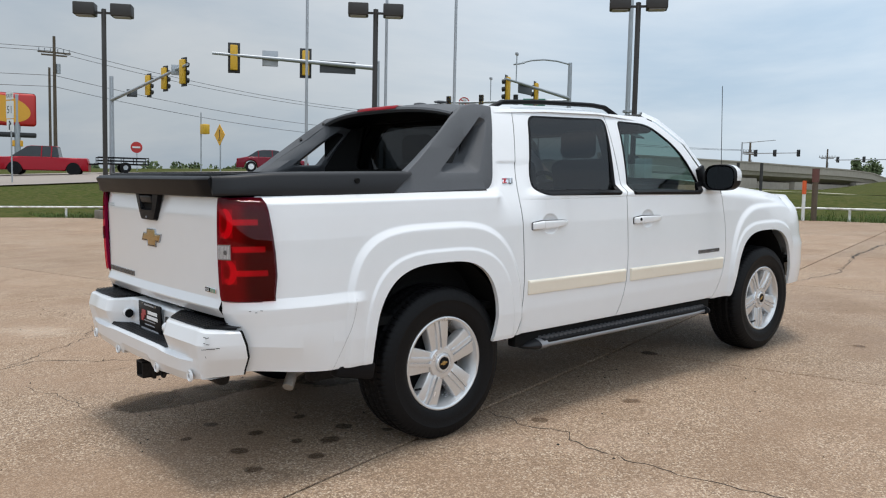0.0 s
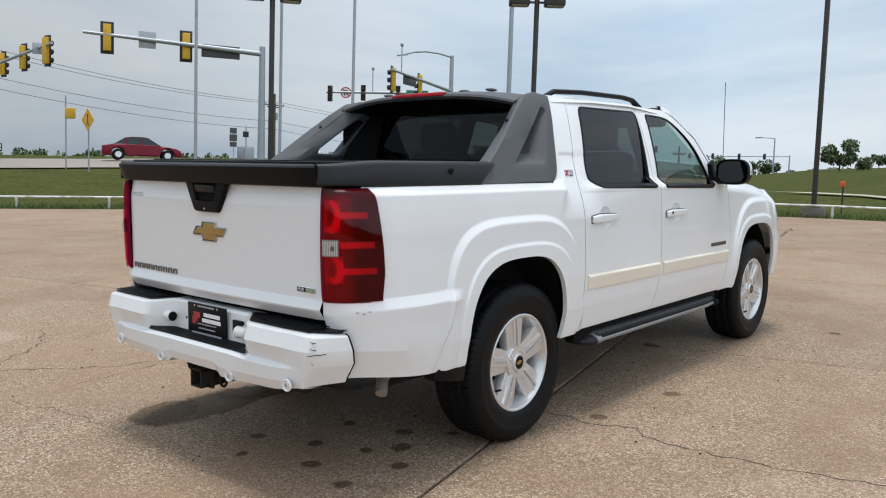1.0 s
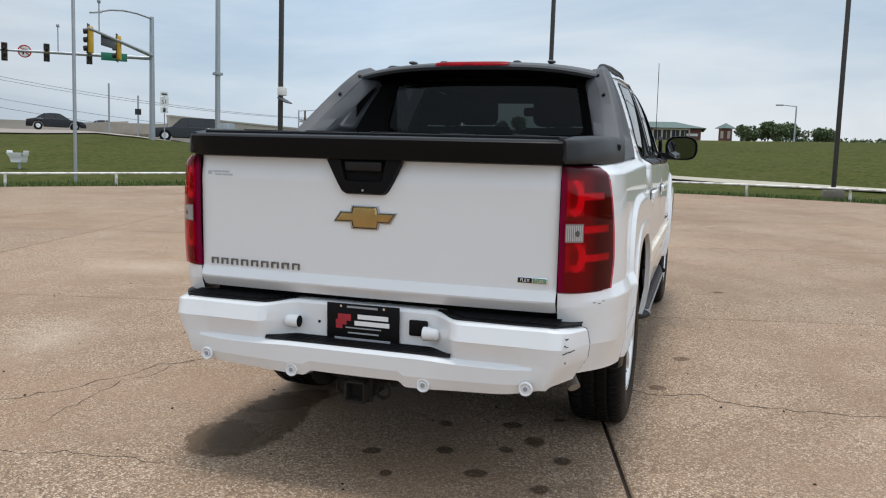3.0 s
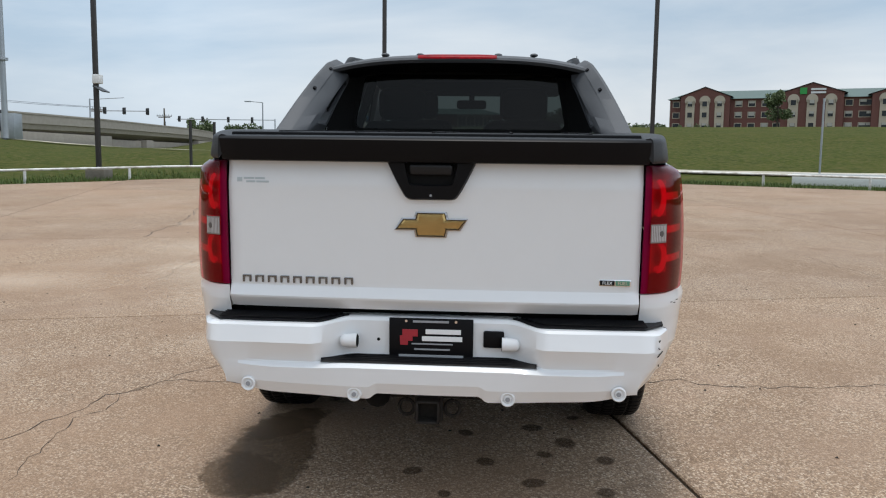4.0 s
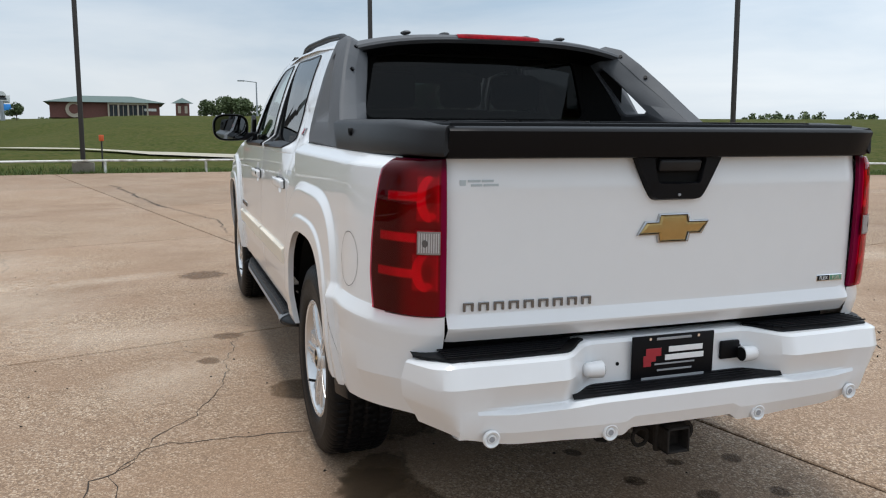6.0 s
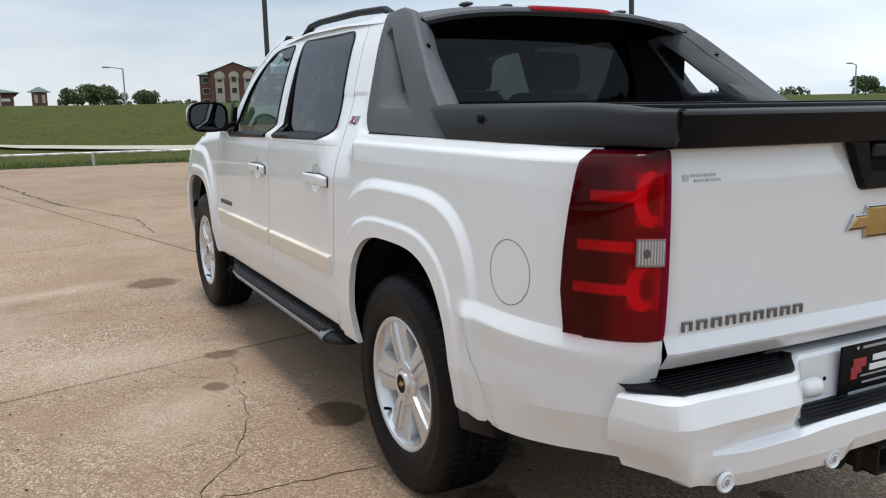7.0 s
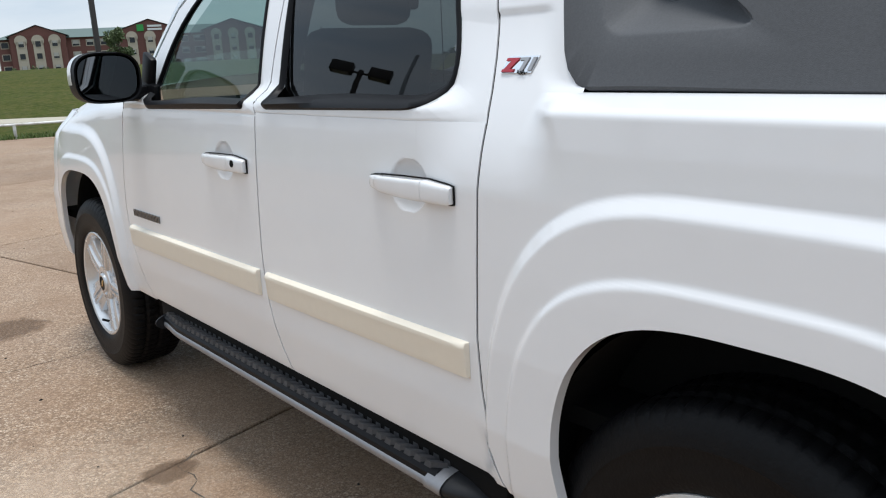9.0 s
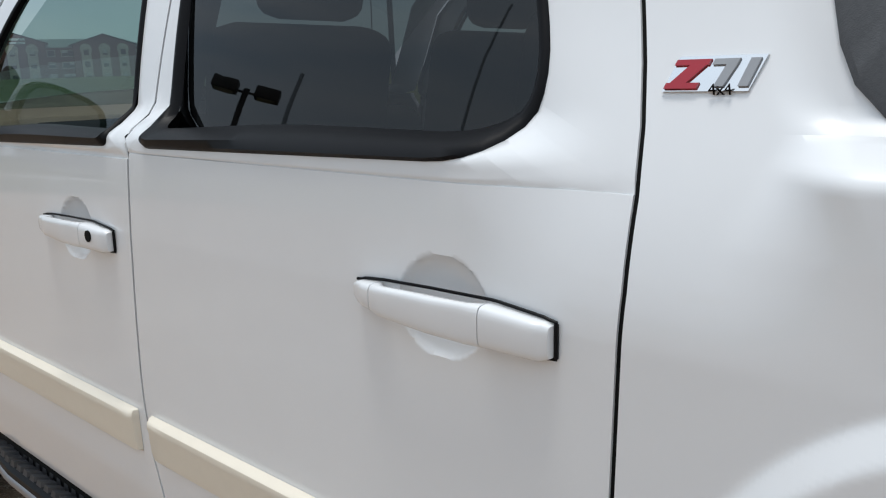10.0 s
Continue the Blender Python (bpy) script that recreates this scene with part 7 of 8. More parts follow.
# ---- cars on the road ----
def car(name, a, b, color, label, kind="sedan"):
    """A car from its tail a to its nose b: body, cabin glass, wheels and lamps."""
    a, b = Vector(a), Vector(b)
    c, d = (a + b) / 2, (b - a)
    L = d.length
    ob = new(name)
    ob.location = (c.x, c.y, terrain(c.x, c.y) + 0.06)
    ob.rotation_euler = (0, 0, math.atan2(d.y, d.x))
    tagged(ob, label, "car" if kind != "pickup" else "pickup truck")
    paint = surface(name + "_paint", color, 0.35, spread=0.03, coat=0.15, spec=0.15)
    h = {"sedan": 1.45, "suv": 1.72, "pickup": 1.80}[kind]
    top = {"sedan": [(-1, 0.62), (-0.97, 0.85), (-0.70, 0.98), (-0.62, 0.99), (0.30, 0.96), (0.42, 0.93), (0.85, 0.80), (0.97, 0.66), (1, 0.5)],
           "suv": [(-1, 0.7), (-0.98, 1.0), (-0.9, 1.05), (0.4, 1.05), (0.5, 1.04), (0.9, 0.94), (0.98, 0.8), (1, 0.55)],
           "pickup": [(-1, 0.75), (-0.99, 1.08), (-0.3, 1.10), (-0.25, 1.12), (0.35, 1.12), (0.45, 1.12), (0.92, 1.05), (0.98, 0.9), (1, 0.6)]}[kind]
    axles = (-0.68, 0.56) if kind == "pickup" else (-0.60, 0.62)
    loops = []
    for u in linspace(-1, 1, 49):
        z1 = lerp(top, u)
        w = 0.91 * (1 - 0.18 * abs(u) ** 6)
        z0 = 0.28
        for cx in axles:
            q = 1 - ((u - cx) * L / 2 / 0.42) ** 2
            if q > 0:
                z0 = max(z0, 0.33 + 0.42 * math.sqrt(q))
        loops.append([(u * L / 2, y, z) for y, z in ((-w + 0.06, z0), (-w, z0 + 0.05), (-w, (z0 + z1) / 2 + 0.05), (-w + 0.03, z1 - 0.04), (-w + 0.12, z1), (0, z1 + 0.02), (w - 0.12, z1), (w - 0.03, z1 - 0.04), (w, (z0 + z1) / 2 + 0.05), (w, z0 + 0.05), (w - 0.06, z0))])
    loft("body", loops, paint, ob, closed=True, cap=(True, True), smooth=50)
    cab = {"sedan": [(-0.72, 0.0), (-0.45, 0.85), (-0.25, 1.0), (0.02, 1.0), (0.14, 0.92), (0.44, 0.0)], "suv": [(-0.94, 0.0), (-0.86, 0.9), (-0.7, 1.0), (0.1, 1.0), (0.2, 0.9), (0.45, 0.0)],
           "pickup": [(-0.38, 0.0), (-0.35, 0.92), (-0.30, 1.0), (0.22, 1.0), (0.31, 0.92), (0.64, 0.0)]}[kind]
    base = lerp(top, 0)
    loops, rloops = [], []
    for u, k in [(u, lerp(cab, u)) for u in linspace(cab[0][0], cab[-1][0], 25)]:
        zt = base - 0.03 + (h - base) * k
        wb, wt = 0.83, 0.83 - 0.17 * k
        loops.append([(u * L / 2, y, z) for y, z in ((-wb, base - 0.05), (-wt, zt), (wt, zt), (wb, base - 0.05))])
        if k > 0.80:
            rloops.append([(u * L / 2, y, z) for y, z in ((-wt - 0.015, zt - 0.07), (-wt + 0.02, zt + 0.015), (0, zt + 0.04), (wt - 0.02, zt + 0.015), (wt + 0.015, zt - 0.07))])
    loft("glasshouse", loops, WINDOW_DARK, ob, closed=True, cap=(True, True), smooth=40)
    loft("roof", rloops, paint, ob, closed=False, smooth=50)
    for u in (cab[0][0] * 0.55, -0.02 if kind == "sedan" else 0.0):
        k = lerp(cab, u)
        for s in (1, -1):
            part("pillar", rod((u * L / 2, s * 0.835, base - 0.05), (u * L / 2 - 0.03, s * (0.845 - 0.17 * k), base - 0.03 + (h - base) * k), 0.035, sides=6), paint, ob)
    R = 0.34 if kind == "sedan" else 0.40
    for cx in axles:
        for s in (1, -1):
            x = cx * L / 2
            w = part("wheel", rod((x, s * 0.68, R), (x, s * 0.90, R), R, sides=22), RUBBER, ob)
            part("rim", rod((x, s * 0.895, R), (x, s * 0.912, R), R * 0.56, sides=14), ALLOY if kind != "pickup" else BLACK_PLASTIC, w)
    for s in (1, -1):
        part("tail_light", box((0.06, 0.34, 0.14), (-L / 2 + 0.06, s * 0.62, 0.78), 0.02), LENS_RED, ob)
        part("headlight", box((0.12, 0.34, 0.12), (L / 2 - 0.12, s * 0.60, 0.66), 0.02), LENS_CLEAR, ob)


car("red_pickup", (13.2, 49.6), (8.3, 51.6), (0.30, 0.006, 0.016), "bright red pickup truck driving on the road", "pickup")
car("red_sedan", (20.9, 44.9), (25.1, 42.9), (0.16, 0.008, 0.02), "dark red sedan on the road")
car("white_sedan", (50.9, 59.1), (47.6, 62.0), (0.70, 0.70, 0.70), "white sedan on the road")
car("black_sedan", (50.6, 53.9), (53.9, 50.6), (0.02, 0.02, 0.025), "black sedan on the road")
car("silver_sedan", (66.2, 62.0), (69.3, 58.7), (0.35, 0.36, 0.38), "silver sedan far along the road")
car("dark_suv", (47.6, 32.6), (44.6, 36.6), (0.035, 0.038, 0.045), "dark grey SUV on the road", "suv")

# flat trailer behind the red pickup
tr = new("utility_trailer")
tr.location = (15.0, 48.9, terrain(15.0, 48.9) + 0.06)
tr.rotation_euler = (0, 0, radians(-13))
tagged(tr, "low black utility trailer with open side rails", "trailer")
part("deck", box((3.0, 1.6, 0.08), (0, 0, 0.55), 0.01), BLACK_PLASTIC, tr)
for s in (1, -1):
    for zz in (0.75, 0.95):
        part("side_rail", rod((-1.5, s * 0.8, zz), (1.5, s * 0.8, zz), 0.03, sides=6), BLACK_PLASTIC, tr)
    for k in range(5):
        part("stanchion", rod((-1.5 + 0.75 * k, s * 0.8, 0.55), (-1.5 + 0.75 * k, s * 0.8, 0.97), 0.025, sides=6), BLACK_PLASTIC, tr)
    w = part("wheel", rod((0.1, s * 0.82, 0.33), (0.1, s * 1.0, 0.33), 0.33, sides=20), RUBBER, tr)
    part("rim", rod((0.1, s * 0.99, 0.33), (0.1, s * 1.01, 0.33), 0.15, sides=14), GALV, w)
part("drawbar", rod((-2.3, 0, 0.5), (-1.4, 0, 0.5), 0.05, sides=6), BLACK_PLASTIC, tr)


# ---- distance: overpass, buildings, trees ----
def overpass():
    a, b = Vector((56.0, 48.8)), Vector((150.0, 53.5))
    d = (b - a).normalized()
    n = Vector((-d.y, d.x))
    ob = new("overpass")
    ob.location = (100.0, 51.0, terrain(100, 51))
    tagged(ob, "long concrete road overpass on piers beyond the grass", "bridge")
    o = Vector(ob.location)
    turn = Matrix.Rotation(math.atan2(d.y, d.x), 4, "Z")
    loops, par, rail_top = [], [], []
    for u in linspace(0, 1, 41):
        p = a.lerp(b, u)
        z = lerp([(0, 4.06), (0.3, 4.3), (0.62, 4.3), (0.72, 4.1), (0.80, 3.2), (1.0, 2.2)], u)
        spot = lambda w, dz: (p.x + n.x * w - o.x, p.y + n.y * w - o.y, z + dz - o.z)
        loops.append([spot(w, dz) for w, dz in ((-5, 0), (5, 0), (5, -0.9), (3, -1.4), (-3, -1.4), (-4.7, -0.75))])
        par.append([spot(w, dz) for w, dz in ((-5.05, -0.25), (-5.05, 0.62), (-4.8, 0.62), (-4.8, -0.25))])
        rail_top.append([spot(w, dz) for w, dz in ((-5.14, 0.62), (-5.14, 0.78), (-4.74, 0.78), (-4.74, 0.62))])
    loft("deck", loops, BRIDGE, ob, closed=True, cap=(True, True), smooth=30)
    loft("parapet", par, BRIDGE, ob, closed=True, cap=(True, True), smooth=30)
    loft("coping", rail_top, BRIDGE, ob, closed=True, cap=(True, True), smooth=30)
    # solid wing wall, one pier, the far abutment and the sloping wall behind the opening
    for name, u0, u1, w0, w1, top in (("wing_wall", 0.0, 0.34, -4.6, 4.0, 3.2), ("pier", 0.45, 0.475, -4.6, 4.0, 3.0), ("abutment", 0.66, 0.745, -4.9, 4.6, 3.3), ("back_wall", 0.34, 0.66, -3.9, -3.1, 2.88)):
        p, q = a.lerp(b, u0), a.lerp(b, u1)
        c = (p + q) / 2 + n * ((w0 + w1) / 2)
        low = min(terrain(v.x, v.y) for v in (p, q, c)) - 0.6
        part(name, box(((q - p).length, w1 - w0, top - low), (c.x - o.x, c.y - o.y, (top + low) / 2 - o.z), 0.05, turn), BRIDGE, ob)


overpass()

# low concrete wall along the far side of the road
bar = [(54.0, 61.6, 4.13), (56.6, 59.2, 4.18), (60.4, 56.2, 4.25), (63.5, 54.0, 4.6)]
kerb_wall = new("road_barrier")
kerb_wall.location = bar[0]
tagged(kerb_wall, "low pale concrete barrier along the road", "barrier")
loops = []
for k, (x, y, z) in enumerate(bar):
    q = [Vector((x - bar[0][0], y - bar[0][1], z - bar[0][2] + dz)) + Vector((0.70, 0.72, 0)) * w for w, dz in ((0.3, -1.6), (0.3, -1.1), (0.12, -0.7), (0.10, 0), (-0.10, 0), (-0.12, -0.7), (-0.3, -1.1), (-0.3, -1.6))]
    loops.append(q)
loft("wall", loops, BRIDGE, kerb_wall, cap=(True, True), smooth=30)


def far_window(parent, m, w, h, pale):
    win = part("window", box((0.12, w + 0.35, h + 0.35), (0, 0, 0), 0.0), STUCCO, parent)
    win.matrix_basis = m
    part("pane", box((0.06, w, h), (-0.06, 0, 0.0), 0.0), WINDOW_DARK, win)
    if pale:
        part("curtain", box((0.04, w * 0.92, h * 0.42 * pale), (-0.09, 0, h * 0.5 - h * 0.21 * pale), 0.0), CURTAIN, win)


def hotel():
    """Four-storey brick hotel: long wings, three gabled bays with cream strips and arched tops."""
    a, b = Vector((232.0, -46.5)), Vector((208.5, -111.0))
    d = (b - a).normalized()
    L = (b - a).length
    base, eave, ridge = 8.2, 18.2, 21.0
    ob = new("hotel")
    ob.matrix_world = Matrix.Translation((a.x, a.y, base)) @ Matrix.Rotation(math.atan2(d.y, d.x) + math.pi / 2, 4, "Z")
    tagged(ob, "red brick hotel with cream bays and green roof", "hotel")
    # local: y runs from 0 to -L along the front, x goes back from the front
    part("wall", box((16, L, eave - base), (8, -L / 2, (eave - base) / 2), 0.0), BRICK, ob)
    bm = bmesh.new()
    e = 0.8
    H = eave - base
    v = [bm.verts.new(p) for p in ((-e, e, H), (-e, -L - e, H), (16 + e, -L - e, H), (16 + e, e, H), (8, -5.0, ridge - base), (8, -L + 5.0, ridge - base))]
    for f in ((0, 1, 5, 4), (1, 2, 5), (2, 3, 4, 5), (3, 0, 4), (0, 3, 2, 1)):
        bm.faces.new([v[i] for i in f])
    part("roof", bm, ROOF_GREEN, ob, smooth=0)
    rnd = random.Random(9)
    bays = [(9.5, 13.0, 1.2), (36.5, 15.0, 2.6), (58.0, 15.0, 1.2)]
    for c, w, up in bays:
        bay = part("gable_bay", box((3.0, w, eave - base + up * 0.4), (-0.2, -c, (eave - base + up * 0.4) / 2), 0.0), BRICK, ob)
        bm = bmesh.new()
        z0, z1 = eave - base + up * 0.4, eave - base + up * 0.4 + 2.6
        f = [bm.verts.new((-1.75, -c + s * w / 2 * k, z)) for s, k, z in ((1, 1.06, z0), (0, 0, z1), (-1, 1.06, z0))]
        g = [bm.verts.new((8.0, -c + s * w / 2 * k, z)) for s, k, z in ((1, 1.06, z0), (0, 0, z1), (-1, 1.06, z0))]
        bm.faces.new(f)
        bm.faces.new(g)
        part("gable", bm, BRICK, bay, smooth=0)
        bm = bmesh.new()
        for s in (1, -1):
            q = [bm.verts.new(p) for p in ((-2.1, -c, z1 + 0.25), (-2.1, -c + s * w * 0.56, z0 + 0.05), (8.0, -c + s * w * 0.56, z0 + 0.05), (8.0, -c, z1 + 0.25))]
            bm.faces.new(q)
        part("gable_roof", bm, ROOF_GREEN, bay, smooth=0)
        for k in (-1, 0, 1):
            y = -c + k * w * 0.30
            strip = part("cream_strip", box((0.3, 2.4, eave - base - 0.6), (-1.85, y, (eave - base - 0.6) / 2), 0.0), STUCCO, ob)
            bm = rod((-2.0, y, eave - base - 0.6), (-1.7, y, eave - base - 0.6), 1.45, sides=20)
            part("arch_top", bm, STUCCO, strip)
            for lv in range(3):
                far_window(ob, pose(-2.05, y, 2.6 + 3.0 * lv, 0, 0, 0), 1.25, 1.35, rnd.choice((0, 1, 1.6)))
        if up > 2:
            lg = part("wall_sign", box((0.2, 1.7, 1.7), (-1.9, -c + 2.2, z0 + 0.6), 0.0), surface("sign_leaf_green", (0.03, 0.30, 0.06), 0.5), ob)
            for r in range(2):
                part("sign_bar", box((0.2, 3.6, 0.5), (-1.9, -c - 1.4, z0 + 1.0 - 0.85 * r), 0.0), SIGN_WHITE, lg)
    for y in (1.6, 18.2, 21.6, 25.0, 28.0, 45.3, 48.6, 50.2, 66.9):
        for lv in range(3):
            far_window(ob, pose(-0.06, -y, 2.6 + 3.0 * lv, 0, 0, 0), 1.6, 1.35, rnd.choice((0, 1, 1.6)))
    # end wall towards the road
    for y in (4.0, 8.0, 12.0):
        for lv in range(3):
            far_window(ob, pose(y, 0.06, 2.6 + 3.0 * lv, 0, 0, -90), 1.4, 1.35, 1)
    part("end_strip", box((2.4, 0.2, eave - base), (1.4, 0.1, (eave - base) / 2), 0.0), STUCCO, ob)
    part("end_strip", box((2.4, 0.2, eave - base), (1.4, -L - 0.1, (eave - base) / 2), 0.0), STUCCO, ob)


hotel()


def bank():
    """Low brick building with a green hipped roof and a pale arcade."""
    a, b = Vector((165.0, 20.0)), Vector((166.0, 0.6))
    ob = new("brick_building")
    base = 7.2
    ob.location = (a.x, a.y, base)
    ob.rotation_euler = (0, 0, radians(2.5))
    tagged(ob, "low red brick building with a green hipped roof and pale arcade", "building")
    L = (b - a).length
    part("wall", box((14, L, 2.9), (7, -L / 2, 1.45), 0.0), BRICK, ob)
    bm = bmesh.new()
    e = 1.0
    v = [bm.verts.new(p) for p in ((-e, e, 2.9), (-e, -L - e, 2.9), (14 + e, -L - e, 2.9), (14 + e, e, 2.9), (5, -5.0, 4.4), (5, -L + 5.0, 4.4))]
    for f in ((0, 1, 5, 4), (1, 2, 5), (2, 3, 4, 5), (3, 0, 4), (0, 3, 2, 1)):
        bm.faces.new([v[i] for i in f])
    part("roof", bm, ROOF_GREEN, ob, smooth=0)
    for k in range(5):
        part("column", box((0.4, 0.28, 2.7), (-0.35, -10.2 - 1.75 * k, 1.35), 0.0), STUCCO, ob)
    part("lintel", box((0.4, 7.3, 0.35), (-0.35, -13.7, 2.7), 0.0), STUCCO, ob)
    for k in range(4):
        win = part("window", box((0.1, 1.35, 2.2), (-0.08, -11.07 - 1.75 * k, 1.3), 0.0), WINDOW_DARK, ob)
        part("glazing_bar", box((0.06, 0.10, 2.2), (-0.16, -11.07 - 1.75 * k, 1.3), 0.0), STUCCO, win)
    bm = rod((-0.3, -4.2, 1.5), (0.2, -4.2, 1.5), 1.5, sides=20)
    part("arched_gable", bm, STUCCO, ob)
    part("round_window", rod((-0.4, -4.2, 1.6), (-0.25, -4.2, 1.6), 0.9, sides=18), BRICK, ob)
    part("wall_sign", box((0.1, 2.2, 0.5), (-0.08, -L + 1.7, 1.6), 0.0), SIGN_WHITE, ob)
    # small tower further on
    tw = new("clock_tower")
    tw.location = (186.0, -4.3, 8.0)
    tagged(tw, "small brick tower with a dark pyramid roof", "tower")
    part("shaft", box((2.8, 2.8, 3.2), (0, 0, 1.6), 0.0), BRICK, tw)
    part("roof", rod((0, 0, 3.2), (0, 0, 4.4), 2.4, 0.05, 4), ROOF_GREEN, tw)
    for s in (-0.7, 0.7):
        part("window", box((0.1, 0.6, 1.6), (-1.42, s, 1.8), 0.0), STUCCO, tw)
    # small far house right of the hotel
    hs = new("far_house")
    hs.location = (223.6, -125.0, terrain(223.6, -125.0))
    tagged(hs, "far low building with a hipped dark roof", "house")
    part("wall", box((10, 22, 2.4), (0, 0, 1.2), 0.0), BRICK, hs)
    part("roof", box((11.5, 23.5, 0.5), (0, 0, 2.6), 0.2), ROOF_GREEN, hs)
    part("roof_ridge", rod((0, 0, 2.8), (0, 0, 4.4), 11, 0.5, 4), ROOF_GREEN, hs)


bank()

# pylon sign, lettering left out
ps = new("pylon_sign")
ps.location = (144.1, 24.6, terrain(144.1, 24.6))
tagged(ps, "blue and white pylon sign with an arched top", "sign board")
pz = ps.location.z
part("pole", rod((0, 0, -0.2), (0, 0, 9.0 - pz), 0.35, sides=10), GALV, ps)
part("upper_panel", box((0.4, 2.4, 1.3), (0, 0, 9.3 - pz), 0.1), SIGN_WHITE, ps)
part("arch_top", rod((-0.2, 0, 9.85 - pz), (0.2, 0, 9.85 - pz), 0.70, sides=24), SIGN_WHITE, ps)
for z, w, h in ((9.35, 1.5, 0.34), (8.85, 1.9, 0.14)):
    part("sign_bar", box((0.04, w, h), (-0.22, 0, z - pz), 0.0), SIGN_BACK, ps)
part("lower_panel", box((0.4, 2.6, 1.0), (0, 0, 8.0 - pz), 0.05), SIGN_BLUE, ps)


def leaf_sheet(rnd, clumps, count, size):
    """Leaf blades scattered in uneven clumps."""
    verts, faces = [], []
    for _ in range(count):
        c, r = clumps[rnd.randrange(len(clumps))]
        v = Vector((rnd.gauss(0, 1), rnd.gauss(0, 1), rnd.gauss(0, 1)))
        p = c + v.normalized() * r * (0.55 + 0.5 * rnd.random())
        m = Euler((rnd.uniform(0, 6.3), rnd.uniform(0, 6.3), rnd.uniform(0, 6.3))).to_matrix()
        s = size * rnd.uniform(0.6, 1.4)
        b = len(verts)
        for q in ((-0.5, -0.3, 0), (0.1, -0.45, 0.08), (0.6, 0, 0), (0.1, 0.45, 0.08), (-0.5, 0.3, 0)):
            verts.append(p + m @ (Vector(q) * s))
        faces.append((b, b + 1, b + 2, b + 3, b + 4))
    return verts, faces


def tree(x, y, h, spread, seed, name="tree", label="leafy green tree with an uneven crown", count=1800):
    rnd = random.Random(seed)
    z = terrain(x, y)
    ob = new(name)
    ob.location = (x, y, z)
    tagged(ob, label, name)
    bm = rod((0, 0, -0.3), (0, 0, h * 0.45), h * 0.035, h * 0.022, 8)
    clumps = []
    for k in range(11):
        a, up = rnd.uniform(0, 6.28), rnd.uniform(0.35, 0.92)
        rr = spread * rnd.uniform(0.25, 0.85) * (1 - abs(up - 0.6))
        tip = Vector((rr * math.cos(a), rr * math.sin(a), h * up))
        rod((0, 0, h * rnd.uniform(0.25, 0.45)), tip, h * 0.014, h * 0.005, 5, bm)
        clumps.append((tip, spread * rnd.uniform(0.22, 0.40)))
    part("trunk", bm, BARK, ob)
    verts, faces = leaf_sheet(rnd, clumps, count, spread * 0.10)
    tagged(link_mesh("crown", verts, faces, LEAF, ob, 0), kind="stuff")


for k, (x, y, h, sp) in enumerate(((112.6, 26.6, 3.7, 2.9), (115.0, 24.3, 1.6, 1.6), (140.0, 22.0, 2.4, 1.8), (175.5, -13.5, 4.2, 3.2), (178.0, -9.0, 2.2, 2.0), (182.0, -18.0, 4.0, 3.0), (116.7, -8.8, 2.6, 2.6), (119.0, -6.2, 2.4, 2.2), (125.9, -16.7, 2.2, 2.0),
                                    (209.7, -69.0, 9.0, 4.6), (82.6, -121.0, 2.6, 3.0), (78.0, -128.0, 2.6, 3.0), (150.0, 30.0, 2.2, 2.0), (150.0, 58.5, 4.6, 3.4), (147.0, 51.0, 2.0, 2.4), (152.0, 49.0, 1.8, 2.6), (160.0, -22.0, 2.4, 3.0))):
    tree(x, y, h, sp, 31 + k)

# far hedges and woods on the skyline
rnd = random.Random(77)
for name, a0, a1, r, hh in (("far_woods", 5, 24, 330, 2.2), ("far_woods", -14, -4, 240, 1.4), ("far_woods", -62, -36, 300, 2.6), ("far_woods", 55, 80, 420, 5.0)):
    clumps = []
    x0, y0 = CORE[0] + r * math.cos(radians((a0 + a1) / 2)), CORE[1] + r * math.sin(radians((a0 + a1) / 2))
    z0 = terrain(x0, y0)
    for k in range(46):
        a = radians(rnd.uniform(a0, a1))
        rr = r * rnd.uniform(0.95, 1.05)
        x, y = CORE[0] + rr * math.cos(a), CORE[1] + rr * math.sin(a)
        s = hh * rnd.uniform(0.35, 0.8)
        clumps.append((Vector((x - x0, y - y0, terrain(x, y) - z0 + s * 0.6)), s))
    verts, faces = leaf_sheet(rnd, clumps, 2600, hh * 0.30)
    w = link_mesh(name, verts, faces, LEAF, None, 0)
    w.location = (x0, y0, z0)
    tagged(w, "distant line of dark green woods on the skyline", "woods", kind="stuff")

